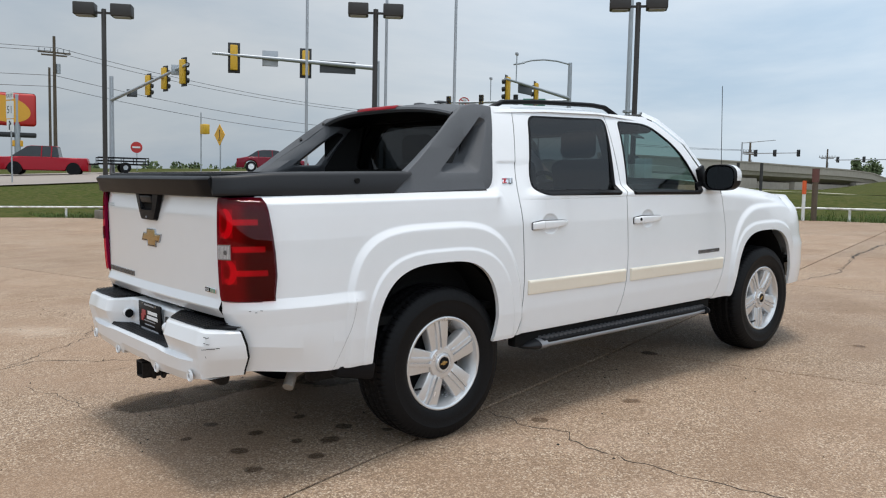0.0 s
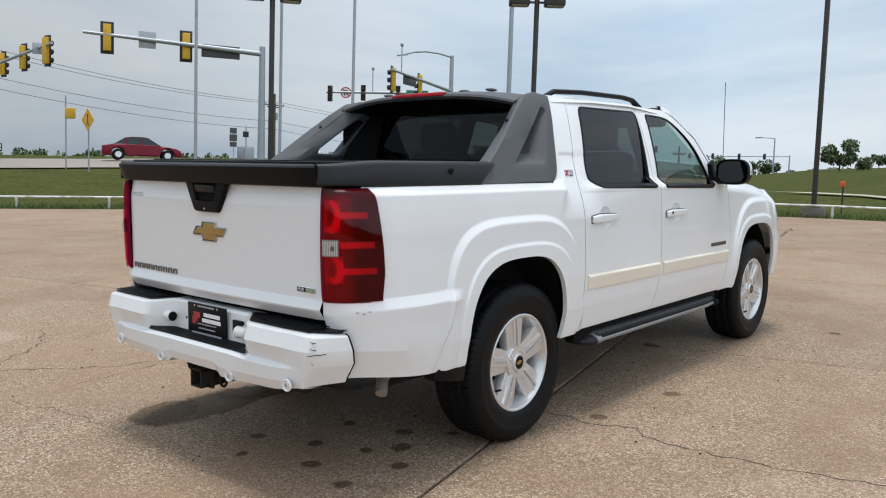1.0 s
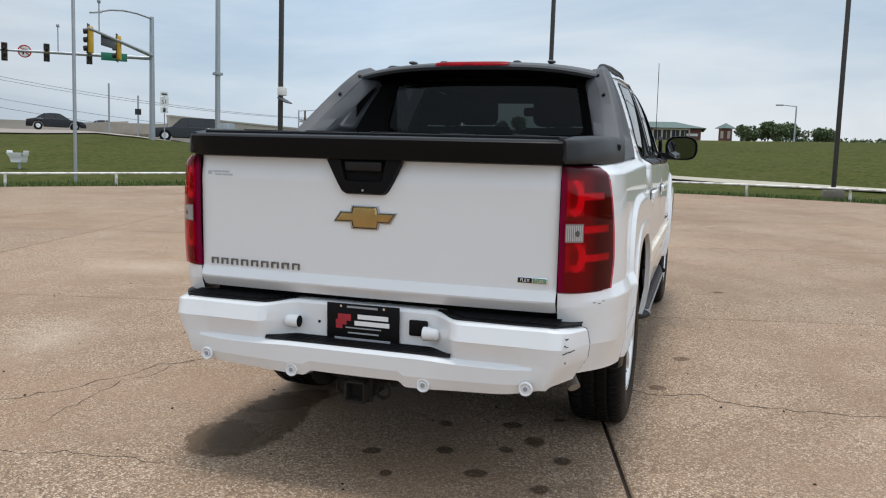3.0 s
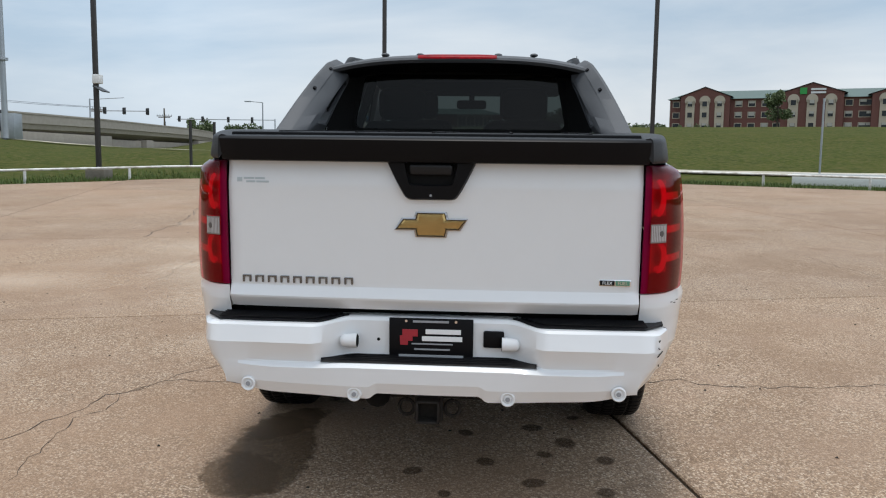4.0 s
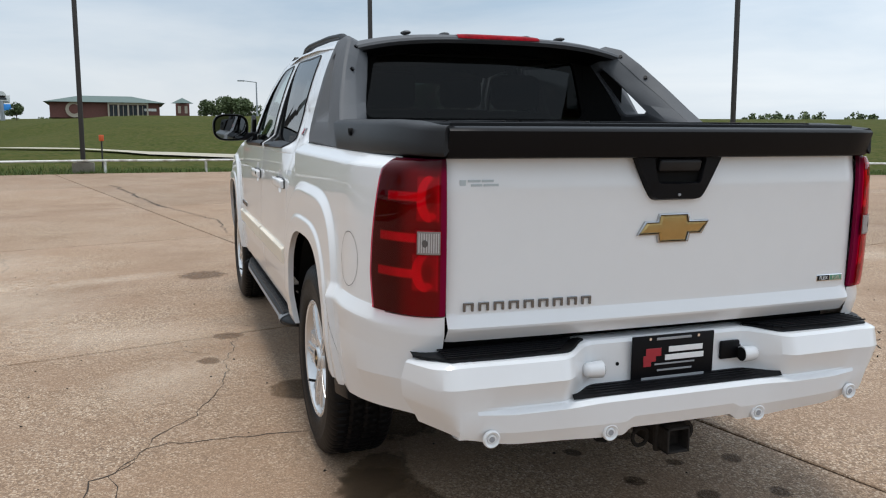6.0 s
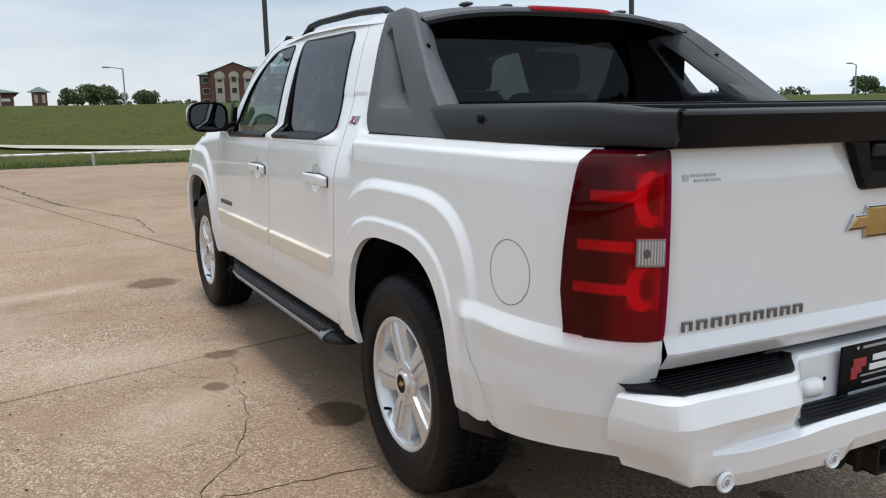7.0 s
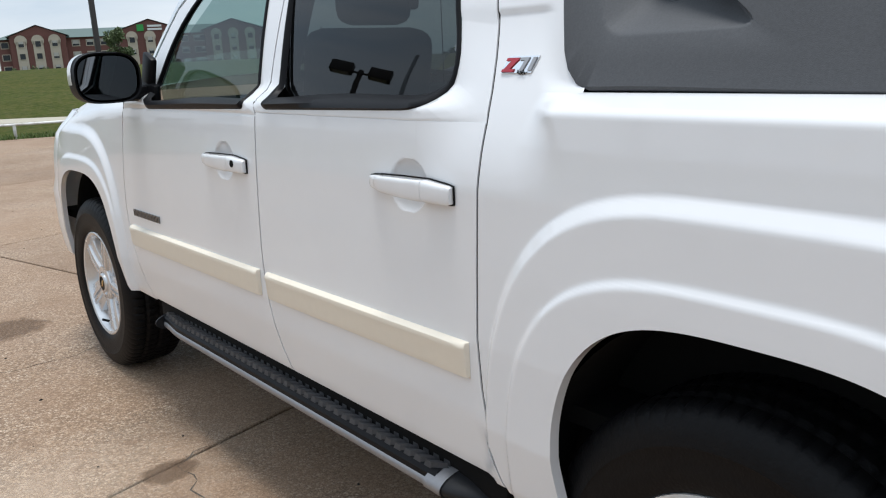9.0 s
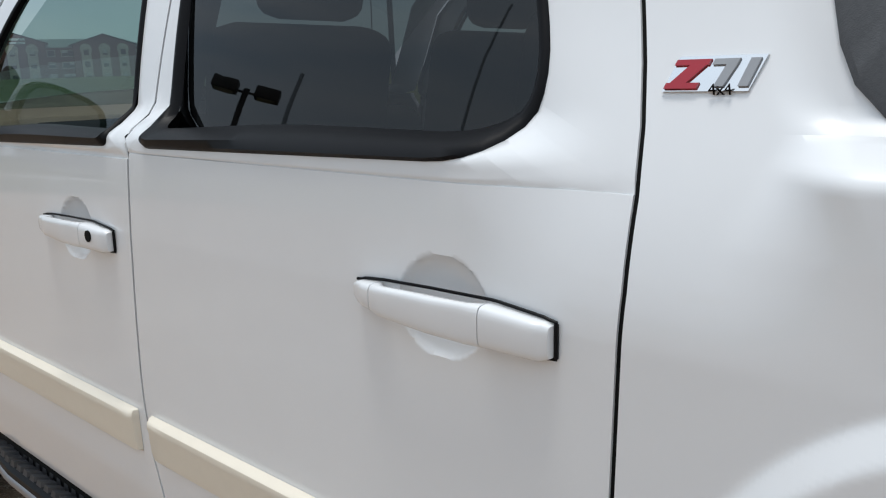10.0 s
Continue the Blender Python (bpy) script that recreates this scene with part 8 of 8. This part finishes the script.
# far signals and street lamps near the overpass
for x, y, top, ends, heads, lamp in ((97.0, 53.0, 6.65, ((0, 0), (2.6, -6.6)), (0.25, 0.58, 0.98), True), (121.0, 51.5, 6.7, ((0, 0), (2.4, -13.0)), (0.03, 0.30, 0.60, 0.88), False)):
    z = terrain(x, y)
    ob = new("traffic_signal")
    ob.location = (x, y, z)
    tagged(ob, "distant signal gantry with dark heads", "traffic signal", "distant signals")
    ax, ay = ends[1]
    foot = (0, 0) if lamp else (ax * 1.15, ay * 1.15)
    part("mast", rod((*foot, -0.2), (*foot, top - z + (1.5 if lamp else 0.3)), 0.13, 0.09, 8), GALV, ob)
    part("arm", rod((0, 0, top - z), (ax if lamp else foot[0], ay if lamp else foot[1], top - z + 0.1), 0.08, 0.06, 8), GALV, ob)
    if lamp:
        part("lamp_arm", rod((0, 0, top - z + 1.4), (1.6, -3.8, top - z + 1.75), 0.06, 0.05, 6), GALV, ob)
    for u in heads:
        head = part("signal_head", box((0.22, 0.28, 0.78), (u * ax - 0.2, u * ay, top - z + 0.05), 0.04), SIGNAL_BLACK, ob)
        part("backplate", box((0.03, 0.40, 0.90), (u * ax, u * ay, top - z + 0.05)), SIGN_BACK, head)
for x, y, top in ((110.8, 34.6, 8.7), (106.4, -11.2, 9.9), (66.6, -95.8, 8.2)):
    z = terrain(x, y)
    ob = new("street_lamp")
    ob.location = (x, y, z)
    tagged(ob, "distant grey street lamp with a short arm", "street lamp", "distant street lamps")
    part("mast", rod((0, 0, -0.2), (0, 0, top - z), 0.12, 0.08, 8), GALV, ob)
    part("arm", rod((0, 0, top - z), (-0.4, 1.8, top - z + 0.15), 0.06, 0.05, 6), GALV, ob)
    part("lamp_head", box((0.4, 0.9, 0.16), (-0.5, 2.0, top - z + 0.12), 0.04), GALV, ob)
for x, y, top in ((127.9, -70.7, 11.9), (125.2, -75.7, 11.9), (150.0, 66.0, 10.0)):
    utility_pole(x, y, top - terrain(x, y), 20)


# ---- the lot: concrete slabs on a grid turned 14 degrees, cracks, stains ----
def concrete():
    m = bpy.data.materials.new("worn_concrete")
    m.use_nodes = True
    nd, ln = m.node_tree.nodes, m.node_tree.links
    b = nd["Principled BSDF"]
    b.inputs["Specular IOR Level"].default_value = 0.3
    geo = nd.new("ShaderNodeNewGeometry")

    def noise_tex(scale, detail=5, rough=0.6):
        n = nd.new("ShaderNodeTexNoise")
        n.inputs["Scale"].default_value, n.inputs["Detail"].default_value, n.inputs["Roughness"].default_value = scale, detail, rough
        ln.new(geo.outputs["Position"], n.inputs["Vector"])
        return n.outputs["Fac"]

    def remap(src, lo, hi, a=0.0, c=1.0):
        r = nd.new("ShaderNodeMapRange")
        r.inputs["From Min"].default_value, r.inputs["From Max"].default_value = lo, hi
        r.inputs["To Min"].default_value, r.inputs["To Max"].default_value = a, c
        ln.new(src, r.inputs["Value"])
        return r.outputs["Result"]

    def mix(fac, a, c, blend="MIX"):
        x = nd.new("ShaderNodeMix")
        x.data_type, x.blend_type = "RGBA", blend
        for key, v in (("Factor", fac), ("A", a), ("B", c)):
            if isinstance(v, (tuple, float)):
                x.inputs[key].default_value = v
            else:
                ln.new(v, x.inputs[key])
        return x.outputs["Result"]

    def math2(op, a, c):
        x = nd.new("ShaderNodeMath")
        x.operation = op
        for k, v in enumerate((a, c)):
            if isinstance(v, float):
                x.inputs[k].default_value = v
            else:
                ln.new(v, x.inputs[k])
        return x.outputs[0]

    base = mix(remap(noise_tex(0.30), 0.38, 0.62), (0.368, 0.270, 0.188, 1), (0.245, 0.176, 0.120, 1))
    base = mix(remap(noise_tex(1.7), 0.45, 0.70, 0.0, 0.55), base, (0.37, 0.280, 0.198, 1))
    base = mix(remap(noise_tex(7.0), 0.50, 0.75, 0.0, 0.30), base, (0.205, 0.148, 0.102, 1))
    # worn patches where pebbles of several sizes and tones show
    worn = remap(noise_tex(0.42, 7, 0.74), 0.43, 0.57, 0.28, 1.0)

    def pebbles(scale):
        v = nd.new("ShaderNodeTexVoronoi")
        v.inputs["Scale"].default_value = scale
        warp = nd.new("ShaderNodeVectorMath")
        warp.operation = "ADD"
        w = nd.new("ShaderNodeTexNoise")
        w.inputs["Scale"].default_value = scale * 0.7
        ln.new(geo.outputs["Position"], w.inputs["Vector"])
        amount = nd.new("ShaderNodeVectorMath")
        amount.operation = "SCALE"
        amount.inputs["Scale"].default_value = 0.9 / scale
        ln.new(w.outputs["Color"], amount.inputs[0])
        ln.new(geo.outputs["Position"], warp.inputs[0])
        ln.new(amount.outputs["Vector"], warp.inputs[1])
        ln.new(warp.outputs["Vector"], v.inputs["Vector"])
        sep = nd.new("ShaderNodeSeparateColor")
        ln.new(v.outputs["Color"], sep.inputs["Color"])
        return v.outputs["Distance"], sep.outputs["Red"], sep.outputs["Green"]

    dist, red, green = pebbles(104.0)
    tone = mix(remap(red, 0.0, 1.0), (0.155, 0.112, 0.078, 1), (0.66, 0.545, 0.405, 1))
    tone = mix(remap(green, 0.76, 0.82, 0.0, 0.9), tone, (0.84, 0.78, 0.66, 1))
    tone = mix(remap(green, 0.14, 0.05, 0.0, 0.8), tone, (0.13, 0.10, 0.08, 1))
    tone = mix(remap(dist, 0.32, 0.62, 0.0, 0.60), tone, (0.20, 0.145, 0.100, 1))
    base = mix(math2("MULTIPLY", worn, 0.90), base, tone)
    dist2, red2, green2 = pebbles(260.0)
    base = mix(remap(red2, 0.82, 0.87, 0.0, 0.60), base, (0.50, 0.405, 0.30, 1))
    base = mix(remap(green2, 0.84, 0.89, 0.0, 0.60), base, (0.155, 0.115, 0.085, 1))
    # old spills, rubbed and faint, and pale lime bloom
    base = mix(remap(noise_tex(0.9, 3, 0.5), 0.62, 0.72, 0.0, 0.28), base, (0.20, 0.15, 0.11, 1))
    base = mix(remap(noise_tex(0.22, 7, 0.75), 0.58, 0.68, 0.0, 0.50), base, (0.45, 0.35, 0.27, 1))
    grit = remap(noise_tex(240.0, 2), 0.55, 0.72, 0.0, 0.35)
    base = mix(grit, base, (0.17, 0.13, 0.095, 1))
    info = nd.new("ShaderNodeObjectInfo")
    piece = remap(info.outputs["Random"], 0.0, 1.0, 0.93, 1.06)
    sc = nd.new("ShaderNodeVectorMath")
    sc.operation = "SCALE"
    base = mix(1.0, base, (0.795, 0.703, 0.640, 1), "MULTIPLY")
    ln.new(base, sc.inputs[0])
    ln.new(piece, sc.inputs["Scale"])
    ln.new(sc.outputs["Vector"], b.inputs["Base Color"])
    ln.new(remap(noise_tex(1.2), 0.3, 0.7, 0.62, 0.92), b.inputs["Roughness"])
    height = math2("ADD", math2("MULTIPLY", remap(dist, 0.0, 0.7, 1.0, 0.0), math2("MULTIPLY", worn, 0.8)), math2("MULTIPLY", noise_tex(90.0, 4), 0.6))
    bp = nd.new("ShaderNodeBump")
    bp.inputs["Strength"].default_value, bp.inputs["Distance"].default_value = 0.65, 0.005
    ln.new(height, bp.inputs["Height"])
    ln.new(bp.outputs["Normal"], b.inputs["Normal"])
    return m


CONCRETE = concrete()
JOINT = surface("dark_joint_filler", (0.034, 0.024, 0.017), 0.95, spread=0.3, scales=(3, 40))


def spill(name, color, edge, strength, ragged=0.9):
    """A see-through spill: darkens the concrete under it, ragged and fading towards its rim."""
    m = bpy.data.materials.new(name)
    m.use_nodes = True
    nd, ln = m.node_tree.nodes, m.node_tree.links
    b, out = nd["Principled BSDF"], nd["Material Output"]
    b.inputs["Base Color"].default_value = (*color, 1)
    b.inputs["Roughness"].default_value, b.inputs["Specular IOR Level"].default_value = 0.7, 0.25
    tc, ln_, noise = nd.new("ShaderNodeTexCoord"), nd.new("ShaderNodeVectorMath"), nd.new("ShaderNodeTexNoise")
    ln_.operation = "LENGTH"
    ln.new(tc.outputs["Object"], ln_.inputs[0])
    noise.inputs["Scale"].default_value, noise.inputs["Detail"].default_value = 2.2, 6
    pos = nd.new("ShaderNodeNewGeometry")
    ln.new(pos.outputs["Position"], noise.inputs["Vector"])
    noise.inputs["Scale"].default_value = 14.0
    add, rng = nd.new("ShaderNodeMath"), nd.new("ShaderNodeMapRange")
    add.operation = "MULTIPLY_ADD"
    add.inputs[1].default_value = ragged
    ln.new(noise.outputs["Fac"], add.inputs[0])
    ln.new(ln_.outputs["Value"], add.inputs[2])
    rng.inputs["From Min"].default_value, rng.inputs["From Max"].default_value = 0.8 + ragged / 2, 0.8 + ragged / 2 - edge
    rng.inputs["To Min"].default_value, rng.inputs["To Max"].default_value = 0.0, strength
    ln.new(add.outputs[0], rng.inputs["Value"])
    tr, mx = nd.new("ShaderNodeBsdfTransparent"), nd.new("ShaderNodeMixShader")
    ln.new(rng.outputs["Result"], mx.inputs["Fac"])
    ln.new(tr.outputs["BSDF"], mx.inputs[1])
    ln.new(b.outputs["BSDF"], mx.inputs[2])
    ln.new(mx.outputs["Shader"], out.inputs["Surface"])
    return m


STAIN = spill("oil_stain", (0.100, 0.062, 0.038), 0.22, 0.62, 0.7)
BLOOM_AND_LIGHT = spill("pale_bloom_and_light", (0.60, 0.51, 0.405), 0.75, 0.34)
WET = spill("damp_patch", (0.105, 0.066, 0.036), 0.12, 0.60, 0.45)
UX, UY = math.cos(radians(14.0)), math.sin(radians(14.0))
U_CUTS = [2.25 - 4.45 * k for k in range(9, 0, -1)] + [2.25, 6.77, 10.6, 15.0, 19.4, 23.8]
V_CUTS = [-32.4, -26.1, -19.8, -13.5, -7.2, -0.78, 5.4, 11.6, 17.8, 24.0, 30.2, 36.4]
FIELD = [Vector(p) for p in ([(-32.0, -40.0)] + EDGE[::-1] + [(-32.0, 44.0)])]


def clip(poly, a, b):
    """Keeps the part of a polygon left of the line from a to b."""
    out = []
    for i, p in enumerate(poly):
        q = poly[(i + 1) % len(poly)]
        sp, sq = (b - a).cross(p - a), (b - a).cross(q - a)
        if sp >= 0:
            out.append(p)
        if sp * sq < 0:
            out.append(p.lerp(q, sp / (sp - sq)))
    return out


lot = new("pavement")
lot.matrix_world = SLOPE.copy()
tagged(lot, "worn tan concrete lot of cracked slabs", "pavement", kind="structure")
flat = [p for p in FIELD]
link_mesh("joint_bed", [(p.x, p.y, -0.016) for p in flat], [tuple(range(len(flat)))], JOINT, lot, 0)

def to_segment(p, a, b):
    u = max(0.0, min(1.0, (p - a).dot(b - a) / (b - a).length_squared))
    return (a.lerp(b, u) - p).length


def inside_field(p):
    odd = False
    for a, b in zip(FIELD, FIELD[1:] + FIELD[:1]):
        if (a.y > p.y) != (b.y > p.y) and p.x < a.x + (b.x - a.x) * (p.y - a.y) / (b.y - a.y):
            odd = not odd
    return odd


G = 0.0090
for i in range(len(U_CUTS) - 1):
    for j in range(len(V_CUTS) - 1):
        quad = [(U_CUTS[i] + G, V_CUTS[j] + G), (U_CUTS[i + 1] - G, V_CUTS[j] + G), (U_CUTS[i + 1] - G, V_CUTS[j + 1] - G), (U_CUTS[i] + G, V_CUTS[j + 1] - G)]
        poly = [Vector((u * UX - v * UY, u * UY + v * UX)) for u, v in quad]
        mid = sum(poly, Vector((0, 0))) / 4
        near = [k for k in range(len(FIELD)) if to_segment(mid, FIELD[k], FIELD[(k + 1) % len(FIELD)]) < 4.6]
        if not near and not inside_field(mid):
            continue
        for k in near:
            if poly:
                poly = clip(poly, FIELD[k], FIELD[(k + 1) % len(FIELD)])
        if len(poly) < 3:
            continue
        c = sum(poly, Vector((0, 0))) / len(poly)
        inner = [p + (c - p).normalized() * 0.008 for p in poly]
        n = len(poly)
        verts = [(p.x, p.y, -0.05) for p in poly] + [(p.x, p.y, -0.005) for p in poly] + [(p.x, p.y, 0.0) for p in inner]
        faces = [tuple(range(2 * n, 3 * n))] + [(k, (k + 1) % n, n + (k + 1) % n, n + k) for k in range(n)] + [(n + k, n + (k + 1) % n, 2 * n + (k + 1) % n, 2 * n + k) for k in range(n)]
        link_mesh("slab", verts, faces, CONCRETE, lot, 0)


def crack(line, width, seed):
    """A wandering crack: a narrow dark ribbon with jitter."""
    rnd = random.Random(seed)
    pts = []
    for a, b in zip(line, line[1:]):
        a, b = Vector(a), Vector(b)
        n = max(3, int((b - a).length / 0.045))
        side = Vector((-(b - a).y, (b - a).x)).normalized()
        drift = 0.0
        for k in range(n):
            drift = drift * 0.80 + rnd.gauss(0, 0.017)
            pts.append(a.lerp(b, k / n) + side * drift * min(1, k / 2, (n - k) / 2))
    pts.append(Vector(line[-1]))
    loops = []
    for i, p in enumerate(pts):
        d = (pts[min(i + 1, len(pts) - 1)] - pts[max(i - 1, 0)]).normalized()
        s = Vector((-d.y, d.x)) * width * 0.50 * (0.25 + 1.1 * rnd.random()) * min(1.0, 0.3 + i / 4, 0.3 + (len(pts) - 1 - i) / 4) / 2
        loops.append([(p.x - s.x, p.y - s.y, 0.0016), (p.x + s.x, p.y + s.y, 0.0016)])
    loft("crack", loops, JOINT, lot, closed=False, smooth=0)


CRACKS = [([(0.84, -3.17), (0.69, -2.6), (0.54, -2.3), (0.46, -1.56), (0.50, -0.92), (0.40, -0.3), (0.30, 0.5), (0.22, 1.06), (0.22, 1.62), (-0.05, 1.83), (-0.6, 1.94), (-1.2, 2.4), (-1.5, 2.3)], 0.014),
          ([(0.22, 1.62), (0.45, 1.50), (1.15, 1.22), (1.68, 1.13), (2.02, 1.10), (2.2, 0.9)], 0.011),
          ([(0.22, 1.62), (-0.5, 1.78), (-1.1, 1.7)], 0.009),
          ([(1.9, 1.48), (1.72, 1.42), (1.62, 1.28), (1.46, 1.2)], 0.006),
          ([(3.12, 2.98), (3.35, 2.94), (4.1, 3.02), (5.2, 2.9), (6.09, 3.19), (6.4, 3.25)], 0.012),
          ([(5.98, 4.39), (7.4, 4.5), (8.6, 4.8), (9.79, 5.13)], 0.030),
          ([(7.05, 0.74), (8.34, 0.74), (9.4, 1.1), (10.48, 1.47), (11.4, 1.66)], 0.032),
          ([(10.3, 1.42), (11.4, 1.67), (12.36, 1.89), (13.8, 2.15), (15.28, 2.44)], 0.085),
          ([(3.48, 2.1), (3.5, 1.3), (3.56, 0.92), (3.6, 0.2)], 0.009),
          ([(5.86, -3.67), (4.6, -3.9), (3.56, -4.13), (2.9, -4.25)], 0.014),
          ([(10.3, -5.4), (9.2, -3.2), (7.6, -2.4), (5.9, -3.6)], 0.012),
          ([(-1.45, 2.29), (-1.0, 2.75), (-0.6, 3.12), (-0.4, 3.6)], 0.014),
          ([(-0.72, 5.88), (-0.2, 5.7), (0.36, 5.42), (1.0, 5.5)], 0.012),
          ([(1.4, -6.2), (2.4, -5.1), (3.3, -4.6)], 0.010),
          ([(11.7, -0.1), (12.9, -3.1), (13.6, -6.0)], 0.012),
          ([(12.2, 2.3), (12.9, 0.2), (13.4, -0.9)], 0.012),
          ([(-1.43, 1.67), (-1.32, 1.24), (-1.18, 0.76)], 0.008),
          ([(3.31, -4.45), (2.72, -4.36), (2.03, -4.28), (1.5, -4.4)], 0.008),
          ([(7.0, 6.2), (8.6, 8.2), (9.8, 10.4)], 0.014),
          ([(4.2, -6.0), (6.3, -7.2), (8.7, -7.6), (11.0, -8.9)], 0.012)]
for k, (line, w) in enumerate(CRACKS):
    crack(line, w, 200 + k)


def stain(x, y, r, ry, seed, material=STAIN, name="oil_spot", turn=None):
    rnd = random.Random(seed)
    pts = [(1.05 * math.cos(a), 1.05 * math.sin(a), 0.0) for a in linspace(0, 2 * math.pi, 33)[:-1]]
    ob = link_mesh(name, pts, [tuple(range(32))], material, lot, 0)
    ob.matrix_basis = Matrix.Translation((x, y, 0.0022 + 0.0003 * (seed % 7))) @ Matrix.Rotation(rnd.uniform(0, 3) if turn is None else radians(turn), 4, "Z") @ Matrix.Diagonal((r * 1.25, ry * 1.25, 1, 1))
    ob.visible_shadow = False


for k, (x, y, r) in enumerate(((-0.48, -0.56, 0.055), (-0.62, -0.46, 0.045), (-0.30, -0.42, 0.05), (-0.72, -0.20, 0.055), (-0.92, -0.40, 0.05), (-0.40, -0.10, 0.045), (-0.98, -0.68, 0.05), (-0.15, -0.62, 0.035), (-0.85, 0.10, 0.04),
                                (-1.05, -0.05, 0.035), (-0.66, -0.72, 0.045), (1.30, -1.15, 0.07), (1.46, 1.29, 0.065), (2.00, 1.14, 0.11), (4.22, 1.18, 0.20), (2.45, -0.45, 0.08), (0.60, -1.05, 0.05), (3.9, -1.4, 0.06))):
    stain(x, y, r, r * (0.8 if k % 2 else 1.15), 300 + k)
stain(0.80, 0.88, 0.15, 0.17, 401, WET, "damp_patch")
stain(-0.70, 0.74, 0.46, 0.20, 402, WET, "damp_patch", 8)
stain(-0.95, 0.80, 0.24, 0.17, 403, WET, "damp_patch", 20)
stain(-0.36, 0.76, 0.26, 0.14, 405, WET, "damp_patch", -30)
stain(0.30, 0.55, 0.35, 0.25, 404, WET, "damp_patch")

# pale bloom; the wider patches on the truck's left paint in missing light
for k, (x, y, r, ry) in enumerate(((4.0, 2.9, 0.75, 0.28), (4.2, 2.0, 0.9, 0.22), (3.3, -5.6, 0.8, 0.35), (0.2, 2.9, 0.7, 0.4), (2.2, 1.75, 1.1, 0.55), (3.4, 2.6, 1.3, 0.7), (1.2, 1.5, 0.7, 0.4), (5.2, 3.2, 1.2, 0.8), (2.9, 4.2, 1.2, 0.6), (-0.9, 3.6, 0.5, 0.3), (7.6, 4.1, 0.8, 0.4))):
    stain(x, y, r, ry, 500 + k, BLOOM_AND_LIGHT, "lime_bloom")

# specks of gravel and dry leaves
rnd = random.Random(12)
verts, faces = [], []
for _ in range(700):
    x, y = rnd.uniform(-3.5, 9), rnd.uniform(-6, 7)
    r = rnd.uniform(0.003, 0.010)
    b = len(verts)
    for k in range(5):
        a = 1.2566 * k + rnd.random()
        verts.append((x + r * math.cos(a), y + r * math.sin(a), 0.001))
    verts.append((x, y, r * 0.8))
    faces += [(b + k, b + (k + 1) % 5, b + 5) for k in range(5)]
grit = link_mesh("gravel_specks", verts, faces, IRON, None, 0)
grit.matrix_world = SLOPE.copy()
tagged(grit, "scattered dark gravel specks on the concrete", "gravel", kind="stuff")

# grass blades along the verge, longest where they spill over the lot's edge
verts, faces = [], []
for i in range(3, len(EDGE) - 3):
    p, q, o = Vector(EDGE[i]), Vector(EDGE[i + 1]), Vector(CORE)
    for _ in range(int(420 * (q - p).length)):
        v = p.lerp(q, rnd.random())
        out = (v - o).normalized()
        d = -0.12 + abs(rnd.gauss(0, 1.1))
        v = v + out * d
        z = terrain(v.x, v.y) - 0.01
        h = rnd.uniform(0.05, 0.13)
        a = rnd.uniform(0, 6.28)
        lean = Vector((math.cos(a), math.sin(a))) * h * rnd.uniform(0.1, 0.7)
        w = Vector((-math.sin(a), math.cos(a))) * rnd.uniform(0.006, 0.014)
        b = len(verts)
        verts += [(v.x - w.x, v.y - w.y, z), (v.x + w.x, v.y + w.y, z), (v.x + lean.x, v.y + lean.y, z + h)]
        faces.append((b, b + 1, b + 2))
BLADE = surface("grass_blade", (0.066, 0.102, 0.018), 0.8, spread=0.35, scales=(0.6, 9))
tagged(link_mesh("grass", verts, faces, BLADE, None, 0), "green grass blades along the lot's edge", "grass", kind="stuff")
